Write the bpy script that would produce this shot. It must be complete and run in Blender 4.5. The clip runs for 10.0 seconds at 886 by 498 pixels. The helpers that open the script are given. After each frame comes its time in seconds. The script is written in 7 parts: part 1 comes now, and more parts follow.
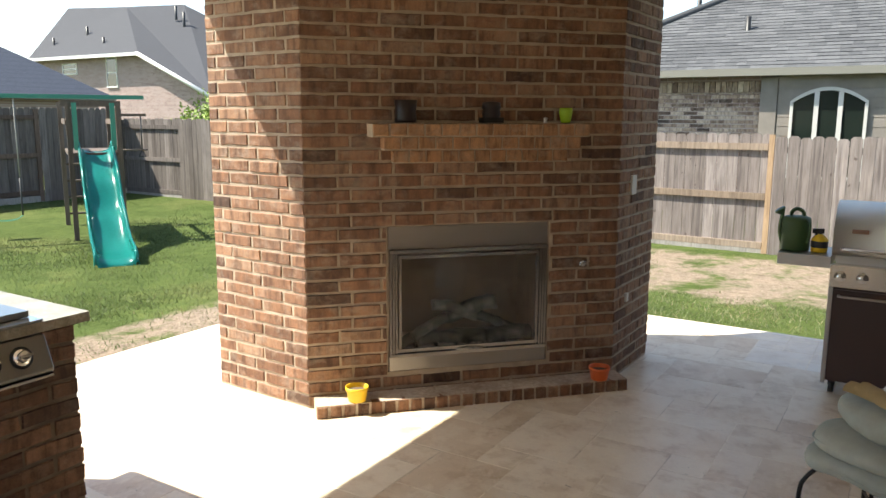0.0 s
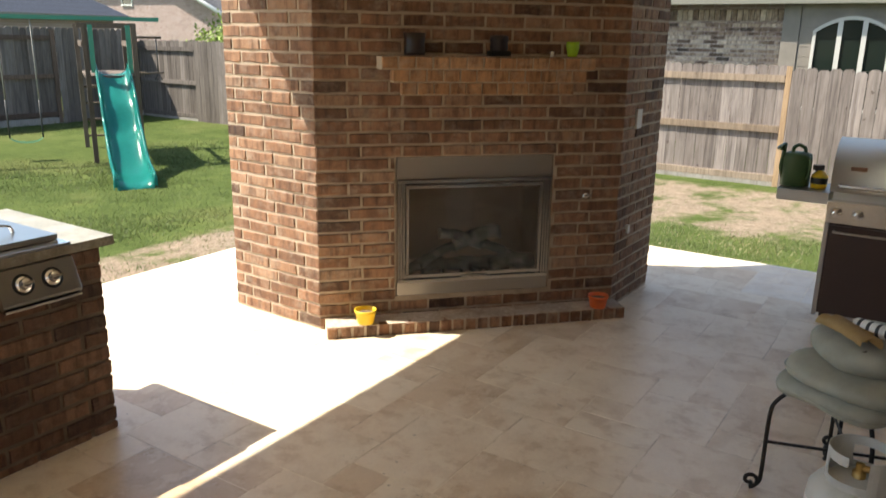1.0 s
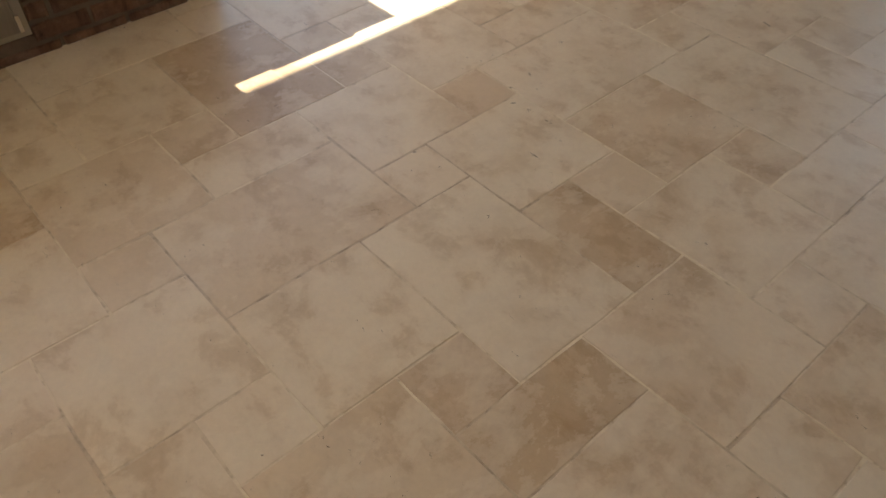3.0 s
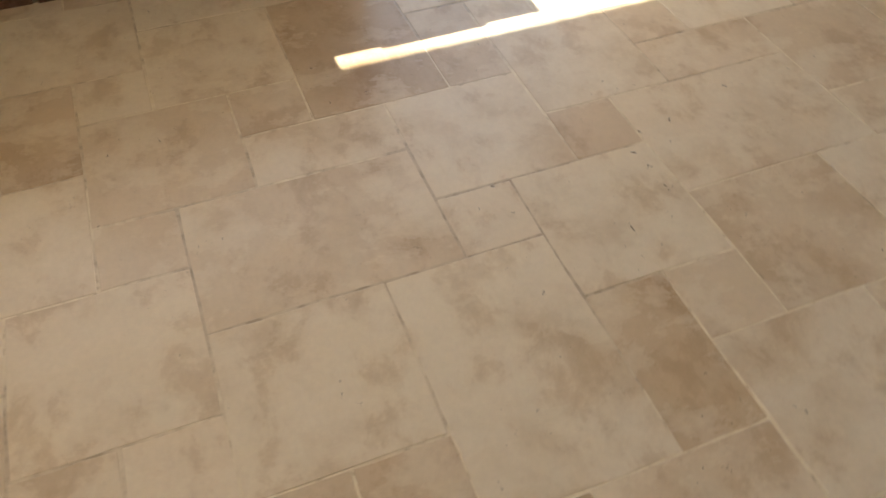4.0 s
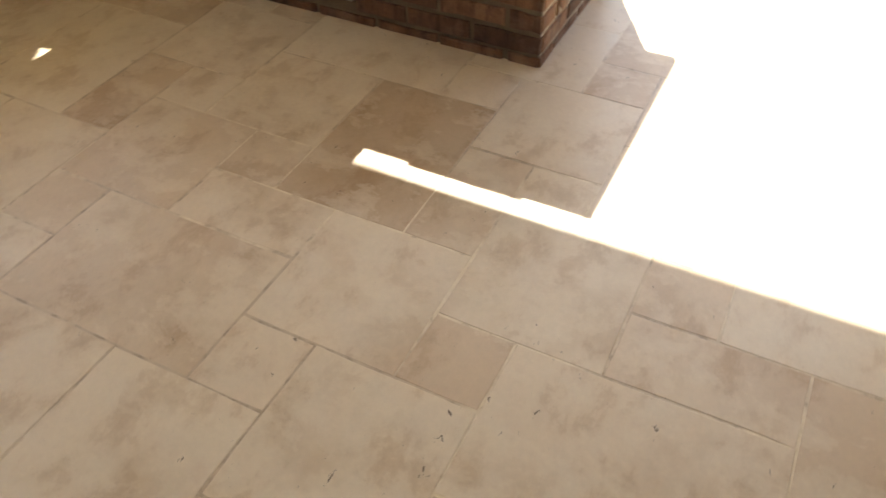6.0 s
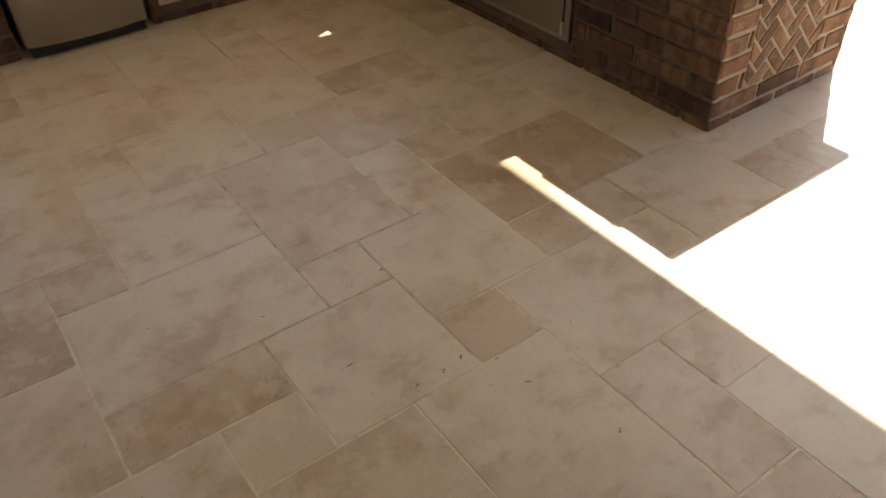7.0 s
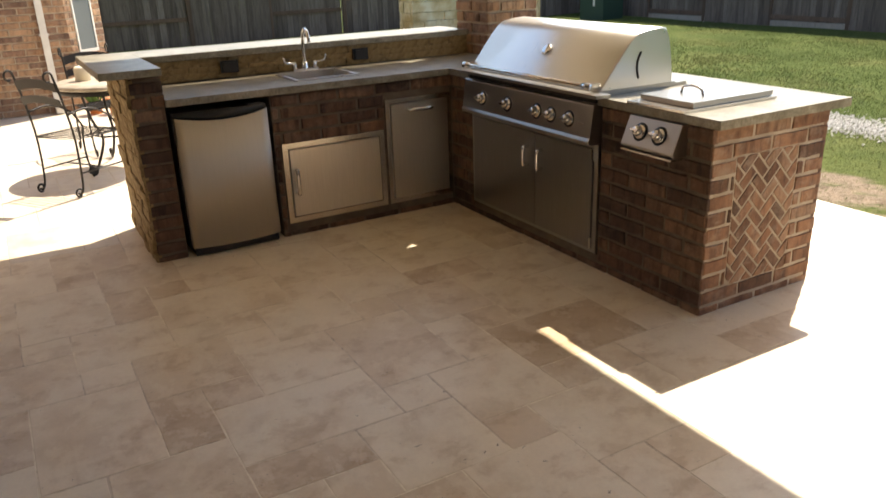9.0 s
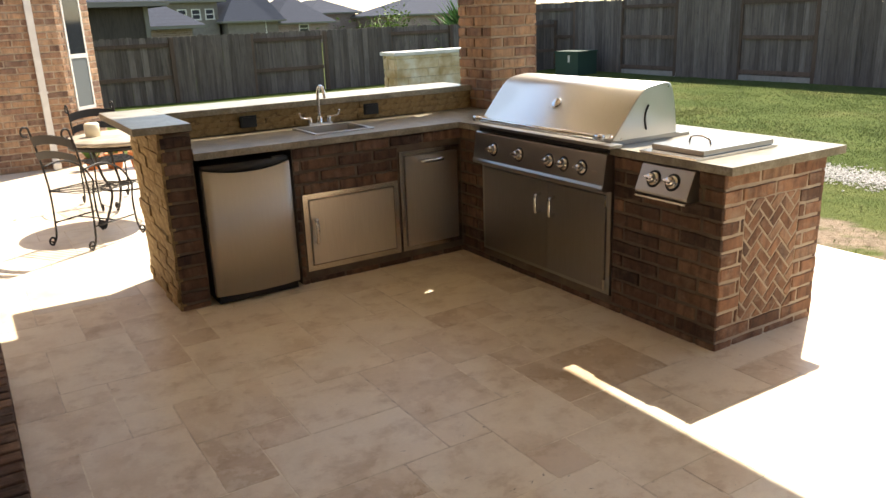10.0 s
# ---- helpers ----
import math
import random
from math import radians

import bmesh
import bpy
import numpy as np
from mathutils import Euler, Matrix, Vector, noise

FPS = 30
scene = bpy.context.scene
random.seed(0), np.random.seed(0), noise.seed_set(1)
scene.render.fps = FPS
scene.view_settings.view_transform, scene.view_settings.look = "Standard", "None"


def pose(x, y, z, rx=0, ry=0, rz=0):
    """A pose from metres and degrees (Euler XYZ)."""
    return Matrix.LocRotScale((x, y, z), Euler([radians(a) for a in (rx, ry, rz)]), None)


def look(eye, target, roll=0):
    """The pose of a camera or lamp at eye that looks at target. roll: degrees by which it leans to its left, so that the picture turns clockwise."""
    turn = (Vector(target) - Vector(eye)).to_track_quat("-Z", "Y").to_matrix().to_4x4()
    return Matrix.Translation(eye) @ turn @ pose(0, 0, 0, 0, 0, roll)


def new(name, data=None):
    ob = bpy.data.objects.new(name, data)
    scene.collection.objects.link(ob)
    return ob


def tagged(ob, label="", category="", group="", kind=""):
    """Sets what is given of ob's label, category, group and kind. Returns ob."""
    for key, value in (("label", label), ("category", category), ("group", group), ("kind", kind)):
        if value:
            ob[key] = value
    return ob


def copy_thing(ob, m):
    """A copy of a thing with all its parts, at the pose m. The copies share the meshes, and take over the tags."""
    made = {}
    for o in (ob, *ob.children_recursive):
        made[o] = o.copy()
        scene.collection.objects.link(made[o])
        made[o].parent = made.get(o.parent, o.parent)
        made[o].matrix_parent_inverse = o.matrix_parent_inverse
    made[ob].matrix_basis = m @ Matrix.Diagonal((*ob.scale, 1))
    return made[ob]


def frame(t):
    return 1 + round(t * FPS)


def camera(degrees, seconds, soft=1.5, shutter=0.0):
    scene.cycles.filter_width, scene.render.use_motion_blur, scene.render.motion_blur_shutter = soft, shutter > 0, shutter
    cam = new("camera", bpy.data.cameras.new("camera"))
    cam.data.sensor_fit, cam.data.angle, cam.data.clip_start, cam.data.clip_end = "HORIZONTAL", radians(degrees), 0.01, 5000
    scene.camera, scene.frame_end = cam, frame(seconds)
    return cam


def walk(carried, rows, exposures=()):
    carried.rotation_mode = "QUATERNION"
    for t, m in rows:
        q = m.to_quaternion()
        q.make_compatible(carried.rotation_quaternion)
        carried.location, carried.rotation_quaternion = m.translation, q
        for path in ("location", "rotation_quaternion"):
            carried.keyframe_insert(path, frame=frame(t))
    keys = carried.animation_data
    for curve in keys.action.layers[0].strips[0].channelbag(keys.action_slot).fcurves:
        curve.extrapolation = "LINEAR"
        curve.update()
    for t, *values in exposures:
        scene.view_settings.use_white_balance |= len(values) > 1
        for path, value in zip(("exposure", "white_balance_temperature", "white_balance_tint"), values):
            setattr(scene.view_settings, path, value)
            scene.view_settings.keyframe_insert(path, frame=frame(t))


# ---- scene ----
cam = camera(60.0, 10.0, shutter=0.3)
PATH = [
    (0, (2.888, 0.409, 1.717), (1.846, 2.082, 1.376), 0.3),
    (0.5, (3.002, 0.284, 1.773), (1.95, 1.939, 1.379), 0.1),
    (1, (3.029, 0.302, 1.778), (1.976, 1.918, 1.248), 1.0),
    (1.5, (3.005, 0.409, 1.75), (1.934, 1.923, 1.001), 0.6),
    (2, (2.975, 0.585, 1.714), (1.862, 1.911, 0.713), 1.5),
    (2.5, (2.91, 0.797, 1.591), (1.787, 1.829, 0.296), -0.9),
    (3, (2.764, 0.962, 1.467), (1.712, 1.884, 0.037), -0.3),
    (3.2, (2.727, 1.035, 1.428), (1.647, 1.887, -0.023), -1.2),
    (4.3, (2.503, 1.69, 1.391), (1.26, 2.038, -0.137), 1.6),
    (4.5, (2.448, 1.837, 1.39), (1.178, 2.096, -0.133), 1.4),
    (5, (2.335, 2.184, 1.399), (1.004, 2.166, -0.093), -2.9),
    (5.2, (2.3, 2.364, 1.382), (0.96, 2.227, -0.097), -2.4),
    (6.3, (2.083, 3.112, 1.397), (0.943, 2.23, 0.011), -1.0),
    (6.5, (2.062, 3.241, 1.441), (1.031, 2.207, 0.074), -1.1),
    (7, (2.109, 3.585, 1.441), (1.236, 2.315, 0.165), -1.9),
    (7.5, (2.234, 3.87, 1.485), (1.422, 2.39, 0.412), -5.7),
    (8, (2.371, 4.088, 1.525), (1.541, 2.535, 0.576), -3.9),
    (8.5, (2.484, 4.305, 1.565), (1.635, 2.713, 0.7), -2.3),
    (9, (2.581, 4.406, 1.589), (1.666, 2.775, 0.88), -2.1),
    (9.5, (2.75, 4.411, 1.607), (1.741, 2.795, 0.998), -1.6),
    (10, (2.894, 4.42, 1.614), (1.892, 2.79, 1.032), -2.2),
]
walk(cam, [(t, look(e, g, r)) for t, e, g, r in PATH],
     [(0, 1.42, 7100, 6), (1.0, 1.3, 7400, 7), (2.0, 1.2, 7700, 11), (2.5, 1.26, 7700, 10), (3.2, 1.53, 7800, 6), (4.3, 1.83, 7800, 4), (5.2, 1.85, 7800, 4), (6.5, 1.5, 7900, 7), (7.5, 0.93, 7900, 10), (8.5, 1.06, 8000, 10), (9.2, 1.1, 8000, 10), (10, 1.25, 8000, 10)])

# ---- light ----
SUN_WAY = Vector((0.659, 0.379, -1.0)).normalized()
world = bpy.data.worlds.new("sky")
scene.world = world
world.use_nodes = True
wn = world.node_tree
sky = wn.nodes.new("ShaderNodeTexSky")
sky.sky_type = "NISHITA"
sky.sun_disc = False
sky.sun_elevation = math.asin(-SUN_WAY.z)
sky.sun_rotation = math.atan2(-SUN_WAY.x, -SUN_WAY.y)
sky.air_density, sky.dust_density, sky.ozone_density = 0.85, 0.8, 1.0
wn.links.new(sky.outputs[0], wn.nodes["Background"].inputs[0])
wn.nodes["Background"].inputs[1].default_value = 0.15
sun_data = bpy.data.lights.new("sun", "SUN")
sun_data.energy, sun_data.angle, sun_data.color = 5.0, radians(0.6), (1.0, 0.985, 0.965)
sun = new("sun", sun_data)
sun.matrix_world = look((-20, -12, 30), Vector((-20, -12, 30)) + SUN_WAY)


# ---- materials ----
def material(name, colour=(0.5, 0.5, 0.5), rough=0.6, metal=0.0):
    m = bpy.data.materials.new(name)
    m.use_nodes = True
    b = m.node_tree.nodes["Principled BSDF"]
    b.inputs["Base Color"].default_value = (*colour, 1)
    b.inputs["Roughness"].default_value = rough
    b.inputs["Metallic"].default_value = metal
    return m


def node(m, kind, **values):
    n = m.node_tree.nodes.new(kind)
    for k, v in values.items():
        n.inputs[k.replace("_", " ")].default_value = v
    return n


def link(m, a, b):
    m.node_tree.links.new(a, b)


def ramp(m, fac, stops):
    r = m.node_tree.nodes.new("ShaderNodeValToRGB")
    while len(r.color_ramp.elements) < len(stops):
        r.color_ramp.elements.new(0.5)
    for e, (p, c) in zip(r.color_ramp.elements, stops):
        e.position, e.color = p, (*c, 1)
    link(m, fac, r.inputs[0])
    return r.outputs[0]


def mixed(m, fac, a, b, mode="MIX"):
    n = m.node_tree.nodes.new("ShaderNodeMix")
    n.data_type, n.blend_type = "RGBA", mode
    for sock, v in ((n.inputs[0], fac), (n.inputs[6], a), (n.inputs[7], b)):
        if isinstance(v, bpy.types.NodeSocket):
            link(m, v, sock)
        elif isinstance(v, tuple):
            sock.default_value = (*v, 1)
        else:
            sock.default_value = v
    return n.outputs[2]


def coords(m, stretch=(1, 1, 1), scatter=False, space="Object"):
    """Coordinates in metres, shifted piece by piece where scatter is set."""
    tc = m.node_tree.nodes.new("ShaderNodeTexCoord")
    mp = m.node_tree.nodes.new("ShaderNodeMapping")
    mp.inputs["Scale"].default_value = stretch
    if space == "World":
        geo = m.node_tree.nodes.new("ShaderNodeNewGeometry")
        link(m, geo.outputs["Position"], mp.inputs[0])
    else:
        link(m, tc.outputs["Object"], mp.inputs[0])
    if scatter:
        info = m.node_tree.nodes.new("ShaderNodeObjectInfo")
        mul = m.node_tree.nodes.new("ShaderNodeMath")
        mul.operation = "MULTIPLY"
        mul.inputs[1].default_value = 97.0
        link(m, info.outputs["Random"], mul.inputs[0])
        add = m.node_tree.nodes.new("ShaderNodeVectorMath")
        link(m, mp.outputs[0], add.inputs[0])
        link(m, mul.outputs[0], add.inputs[1])
        return add.outputs[0]
    return mp.outputs[0]


def noise_tex(m, vec, scale, detail=4.0, rough=0.55, distort=0.0):
    n = node(m, "ShaderNodeTexNoise", Scale=scale, Detail=detail, Roughness=rough, Distortion=distort)
    link(m, vec, n.inputs["Vector"])
    return n.outputs["Fac"]


def bump(m, height, strength=0.3, distance=0.01):
    b = node(m, "ShaderNodeBump", Strength=strength, Distance=distance)
    link(m, height, b.inputs["Height"])
    link(m, b.outputs[0], m.node_tree.nodes["Principled BSDF"].inputs["Normal"])


def paint(m, socket, name="Base Color"):
    link(m, socket, m.node_tree.nodes["Principled BSDF"].inputs[name])


def piece_random(m, joined=False):
    if joined:
        return m.node_tree.nodes.new("ShaderNodeNewGeometry").outputs["Random Per Island"]
    return m.node_tree.nodes.new("ShaderNodeObjectInfo").outputs["Random"]


def brick_material(name, stops, joined=False, rough=0.85, lime=0.55):
    """Fired brick with fluted, uneven colour down its face, pale lime film and fine grit."""
    m = material(name, rough=rough)
    base = ramp(m, piece_random(m, joined), stops)
    space = "World" if joined else "Object"
    flute = noise_tex(m, coords(m, (1, 1, 0.16), not joined, space), 24.0, 3.0, 0.6, 0.15)
    blot = noise_tex(m, coords(m, (1, 1, 1), not joined, space), 13.0, 5.0, 0.65, 0.3)
    grain = noise_tex(m, coords(m, (1, 1, 1), not joined, space), 160.0, 4.0, 0.7)
    c = mixed(m, 0.85, base, ramp(m, flute, [(0.36, (0.50, 0.45, 0.43)), (0.47, (0.93, 0.91, 0.90)), (0.66, (1.25, 1.22, 1.18))]), "MULTIPLY")
    c = mixed(m, 0.7, c, ramp(m, blot, [(0.34, (0.55, 0.52, 0.52)), (0.5, (1, 1, 1)), (0.7, (1.2, 1.18, 1.15))]), "MULTIPLY")
    c = mixed(m, 0.5, c, ramp(m, grain, [(0.35, (0.6, 0.58, 0.55)), (0.6, (1.1, 1.1, 1.1))]), "MULTIPLY")
    film = ramp(m, noise_tex(m, coords(m, (1, 1, 1.4), not joined, space), 7.0, 6.0, 0.75, 0.2), [(0.50, (0, 0, 0)), (0.72, (lime, lime, lime))])
    paint(m, mixed(m, film, c, (0.48, 0.40, 0.32)))
    bump(m, mixed(m, 0.5, grain, blot), 0.6, 0.005)
    return m


BRICK_STOPS = [(0.0, (0.084, 0.046, 0.030)), (0.08, (0.139, 0.072, 0.043)), (0.3, (0.203, 0.102, 0.057)),
               (0.65, (0.263, 0.139, 0.081)), (0.88, (0.317, 0.181, 0.109)), (1.0, (0.278, 0.175, 0.116))]
TAN_STOPS = [(0.0, (0.36, 0.195, 0.10)), (0.5, (0.43, 0.24, 0.125)), (1.0, (0.49, 0.285, 0.155))]
# brick darkened to brown: the shade on the counter fronts is in the colour
SHADE_BROWN_STOPS = [(0.0, (0.069, 0.040, 0.029)), (0.2, (0.104, 0.058, 0.040)), (0.45, (0.146, 0.080, 0.052)),
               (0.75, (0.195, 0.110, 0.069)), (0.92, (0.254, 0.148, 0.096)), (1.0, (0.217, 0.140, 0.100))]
BRICK = brick_material("brick", BRICK_STOPS, lime=0.44)
TAN_BRICK = brick_material("tan_brick", TAN_STOPS)
SHADE_BROWN_BRICK = brick_material("brown_brick", SHADE_BROWN_STOPS, lime=0.2)
HOUSE_BRICK = brick_material("house_brick", [(0.0, (0.17, 0.10, 0.07)), (0.15, (0.25, 0.145, 0.098)), (0.5, (0.335, 0.195, 0.115)), (1.0, (0.43, 0.275, 0.17))], lime=0.4)
MORTAR = material("mortar", (0.42, 0.36, 0.28), 0.95)
_v = coords(MORTAR)
paint(MORTAR, ramp(MORTAR, noise_tex(MORTAR, _v, 9.0), [(0.3, (0.35, 0.275, 0.20)), (0.7, (0.50, 0.41, 0.315))]))
bump(MORTAR, noise_tex(MORTAR, _v, 180.0), 0.6, 0.004)


# mortar darkened likewise, with the counters' shade in its colour
MORTAR_SHADE_BROWN = material("brown_mortar", (0.34, 0.28, 0.21), 0.95)
_v = coords(MORTAR_SHADE_BROWN)
paint(MORTAR_SHADE_BROWN, ramp(MORTAR_SHADE_BROWN, noise_tex(MORTAR_SHADE_BROWN, _v, 9.0), [(0.3, (0.12, 0.09, 0.064)), (0.7, (0.205, 0.16, 0.116))]))
bump(MORTAR_SHADE_BROWN, noise_tex(MORTAR_SHADE_BROWN, _v, 180.0), 0.6, 0.004)


MORTAR_TAN = material("tan_mortar", (0.4, 0.33, 0.25), 0.95)
_v = coords(MORTAR_TAN)
paint(MORTAR_TAN, ramp(MORTAR_TAN, noise_tex(MORTAR_TAN, _v, 9.0), [(0.3, (0.37, 0.305, 0.23)), (0.7, (0.50, 0.425, 0.335))]))
bump(MORTAR_TAN, noise_tex(MORTAR_TAN, _v, 180.0), 0.6, 0.004)


def travertine_material(name, joined=False, stops=None, cloudy=0.78):
    """Filled travertine: broad clouds, paler veins, a few dark pits in clusters."""
    m = material(name, rough=0.5)
    m.node_tree.nodes["Principled BSDF"].inputs["Specular IOR Level"].default_value = 0.6
    space = "World" if joined else "Object"
    tint = ramp(m, piece_random(m, joined), stops or [(0.0, (0.66, 0.515, 0.36)), (0.22, (0.73, 0.598, 0.435)), (0.45, (0.785, 0.66, 0.50)),
                                                      (0.75, (0.80, 0.685, 0.522)), (1.0, (0.81, 0.705, 0.55))])
    v = coords(m, (1, 1, 1), not joined, space)
    cloud = noise_tex(m, v, 2.6, 6.0, 0.6, 0.12)
    patch = noise_tex(m, coords(m, (1, 1.3, 1), not joined, space), 5.0, 9.0, 0.66, 0.2)
    pale = noise_tex(m, coords(m, (1.4, 1, 1), not joined, space), 4.6, 9.0, 0.68, 0.2)
    grain = noise_tex(m, v, 60.0, 4.0, 0.7)
    c = mixed(m, cloudy, tint, ramp(m, cloud, [(0.33, (0.80, 0.73, 0.645)), (0.5, (0.98, 0.975, 0.965)), (0.68, (1.05, 1.05, 1.04))]), "MULTIPLY")
    c = mixed(m, cloudy - 0.05, c, ramp(m, patch, [(0.37, (0.78, 0.705, 0.62)), (0.43, (0.875, 0.825, 0.77)), (0.455, (0.95, 0.93, 0.91)), (0.52, (1.0, 1.0, 1.0))]), "MULTIPLY")
    c = mixed(m, ramp(m, pale, [(0.51, (0, 0, 0)), (0.535, (0.25, 0.25, 0.25)), (0.65, (0.55, 0.55, 0.55))]), c, (0.84, 0.735, 0.57))
    c = mixed(m, 0.5, c, ramp(m, grain, [(0.3, (0.92, 0.91, 0.9)), (0.7, (1.05, 1.05, 1.05))]), "MULTIPLY")
    pit = noise_tex(m, coords(m, (1, 1.7, 1), not joined, space), 26.0, 5.0, 0.75, 0.5)
    where = ramp(m, noise_tex(m, v, 3.7, 2.0, 0.5), [(0.51, (0, 0, 0)), (0.59, (1, 1, 1))])
    hole = mixed(m, 1.0, ramp(m, pit, [(0.66, (0, 0, 0)), (0.685, (1, 1, 1))]), where, "MULTIPLY")
    c = mixed(m, hole, c, (0.20, 0.145, 0.095))
    paint(m, c)
    paint(m, ramp(m, cloud, [(0.3, (0.42, 0.42, 0.42)), (0.7, (0.29, 0.29, 0.29))]), "Roughness")
    bump(m, mixed(m, 0.5, patch, pit), 0.06, 0.003)
    return m


TILE = travertine_material("travertine")
TILE_BROWN = travertine_material("brown_travertine", False, [(0.0, (0.61, 0.465, 0.31)), (1.0, (0.67, 0.525, 0.36))])
# same travertine with the sun's whitening put into paler, greyer tones
SUNLIT_STOPS = [(0.0, (0.70, 0.61, 0.50)), (0.4, (0.77, 0.69, 0.58)), (1.0, (0.81, 0.74, 0.64))]
TILE_SUNLIT = travertine_material("bleached_travertine", False, SUNLIT_STOPS, 0.5)
TILE_JOINED = travertine_material("travertine_joined", True, SUNLIT_STOPS, 0.5)
GROUT = material("grout", (0.60, 0.54, 0.45), 0.32)
GROUT.node_tree.nodes["Principled BSDF"].inputs["Specular IOR Level"].default_value = 0.6
_v = coords(GROUT)
paint(GROUT, mixed(GROUT, ramp(GROUT, noise_tex(GROUT, _v, 1.7, 3.0), [(0.42, (0, 0, 0)), (0.56, (1, 1, 1))]),
                   ramp(GROUT, noise_tex(GROUT, _v, 26.0), [(0.36, (0.44, 0.34, 0.235)), (0.5, (0.60, 0.48, 0.34)), (0.7, (0.68, 0.56, 0.40))]),
                   ramp(GROUT, noise_tex(GROUT, _v, 26.0), [(0.33, (0.60, 0.48, 0.33)), (0.42, (0.78, 0.66, 0.48)), (0.7, (0.90, 0.79, 0.61))])))

STEEL = material("brushed_steel", (0.62, 0.60, 0.57), 0.3, 1.0)
_s = noise_tex(STEEL, coords(STEEL, (1, 1, 25)), 14.0, 3.0)
paint(STEEL, ramp(STEEL, _s, [(0.3, (0.61, 0.59, 0.55)), (0.7, (0.65, 0.63, 0.59))]))
paint(STEEL, ramp(STEEL, _s, [(0.3, (0.19, 0.19, 0.19)), (0.7, (0.23, 0.23, 0.23))]), "Roughness")
GRILL_STEEL = material("grill_steel", (0.40, 0.39, 0.37), 0.27, 1.0)
_s = noise_tex(GRILL_STEEL, coords(GRILL_STEEL, (1, 1, 40)), 12.0, 2.0)
paint(GRILL_STEEL, ramp(GRILL_STEEL, _s, [(0.3, (0.275, 0.275, 0.275)), (0.7, (0.29, 0.29, 0.29))]), "Roughness")
# stainless darkened in its base colour to paint in the doors' dim reflections
DIM_DOOR_STEEL = material("door_steel", (0.29, 0.28, 0.265), 0.3, 1.0)
_s = noise_tex(DIM_DOOR_STEEL, coords(DIM_DOOR_STEEL, (1, 30, 0.6)), 10.0, 2.0)
paint(DIM_DOOR_STEEL, ramp(DIM_DOOR_STEEL, _s, [(0.3, (0.27, 0.26, 0.245)), (0.7, (0.31, 0.30, 0.285))]))
FRIDGE_STEEL = material("fridge_steel", (0.68, 0.63, 0.55), 0.55, 1.0)
_s = noise_tex(FRIDGE_STEEL, coords(FRIDGE_STEEL, (30, 30, 0.6)), 9.0, 2.0)
paint(FRIDGE_STEEL, ramp(FRIDGE_STEEL, _s, [(0.3, (0.62, 0.57, 0.49)), (0.7, (0.65, 0.60, 0.52))]))
PANEL_STEEL = material("panel_steel", (0.74, 0.71, 0.66), 0.34, 1.0)
_s = noise_tex(PANEL_STEEL, coords(PANEL_STEEL, (30, 30, 0.5)), 9.0, 2.0)
paint(PANEL_STEEL, ramp(PANEL_STEEL, _s, [(0.3, (0.70, 0.67, 0.62)), (0.7, (0.78, 0.75, 0.70))]))
_s = noise_tex(PANEL_STEEL, coords(PANEL_STEEL, (1, 1, 1)), 2.2, 2.0)
paint(PANEL_STEEL, ramp(PANEL_STEEL, _s, [(0.35, (0.28, 0.28, 0.28)), (0.65, (0.42, 0.42, 0.42))]), "Roughness")
bump(PANEL_STEEL, _s, 0.12, 0.02)
HOOD_STEEL = material("polished_steel", (0.78, 0.77, 0.75), 0.3, 1.0)
_s = noise_tex(HOOD_STEEL, coords(HOOD_STEEL, (1, 60, 1)), 14.0, 3.0)
paint(HOOD_STEEL, ramp(HOOD_STEEL, _s, [(0.3, (0.27, 0.27, 0.27)), (0.7, (0.38, 0.38, 0.38))]), "Roughness")
CHROME = material("chrome", (0.8, 0.8, 0.8), 0.12, 1.0)
BLACK = material("black_plastic", (0.012, 0.012, 0.012), 0.45)
IRON = material("wrought_iron", (0.018, 0.015, 0.013), 0.5, 0.4)


def stone_slab_material():
    m = material("granite", rough=0.32)
    v = coords(m)
    a = noise_tex(m, v, 6.0, 6.0, 0.65, 1.0)
    b = noise_tex(m, v, 70.0, 4.0, 0.7)
    c = mixed(m, 0.6, ramp(m, a, [(0.32, (0.19, 0.168, 0.125)), (0.5, (0.29, 0.265, 0.205)), (0.7, (0.40, 0.37, 0.30))]),
              ramp(m, b, [(0.35, (0.55, 0.5, 0.44)), (0.6, (1.1, 1.1, 1.1))]), "MULTIPLY")
    paint(m, c)
    bump(m, b, 0.08, 0.003)
    return m


GRANITE = stone_slab_material()


def ledger_material():
    m = material("ledge_stone", rough=0.9)
    v = coords(m, (1, 1, 2))
    a = noise_tex(m, v, 7.0, 5.0, 0.7, 0.5)
    paint(m, ramp(m, a, [(0.3, (0.12, 0.075, 0.04)), (0.45, (0.33, 0.22, 0.10)), (0.62, (0.50, 0.37, 0.19)), (0.8, (0.60, 0.50, 0.33))]))
    bump(m, noise_tex(m, v, 40.0, 5.0, 0.7), 0.9, 0.02)
    return m


LEDGE = ledger_material()


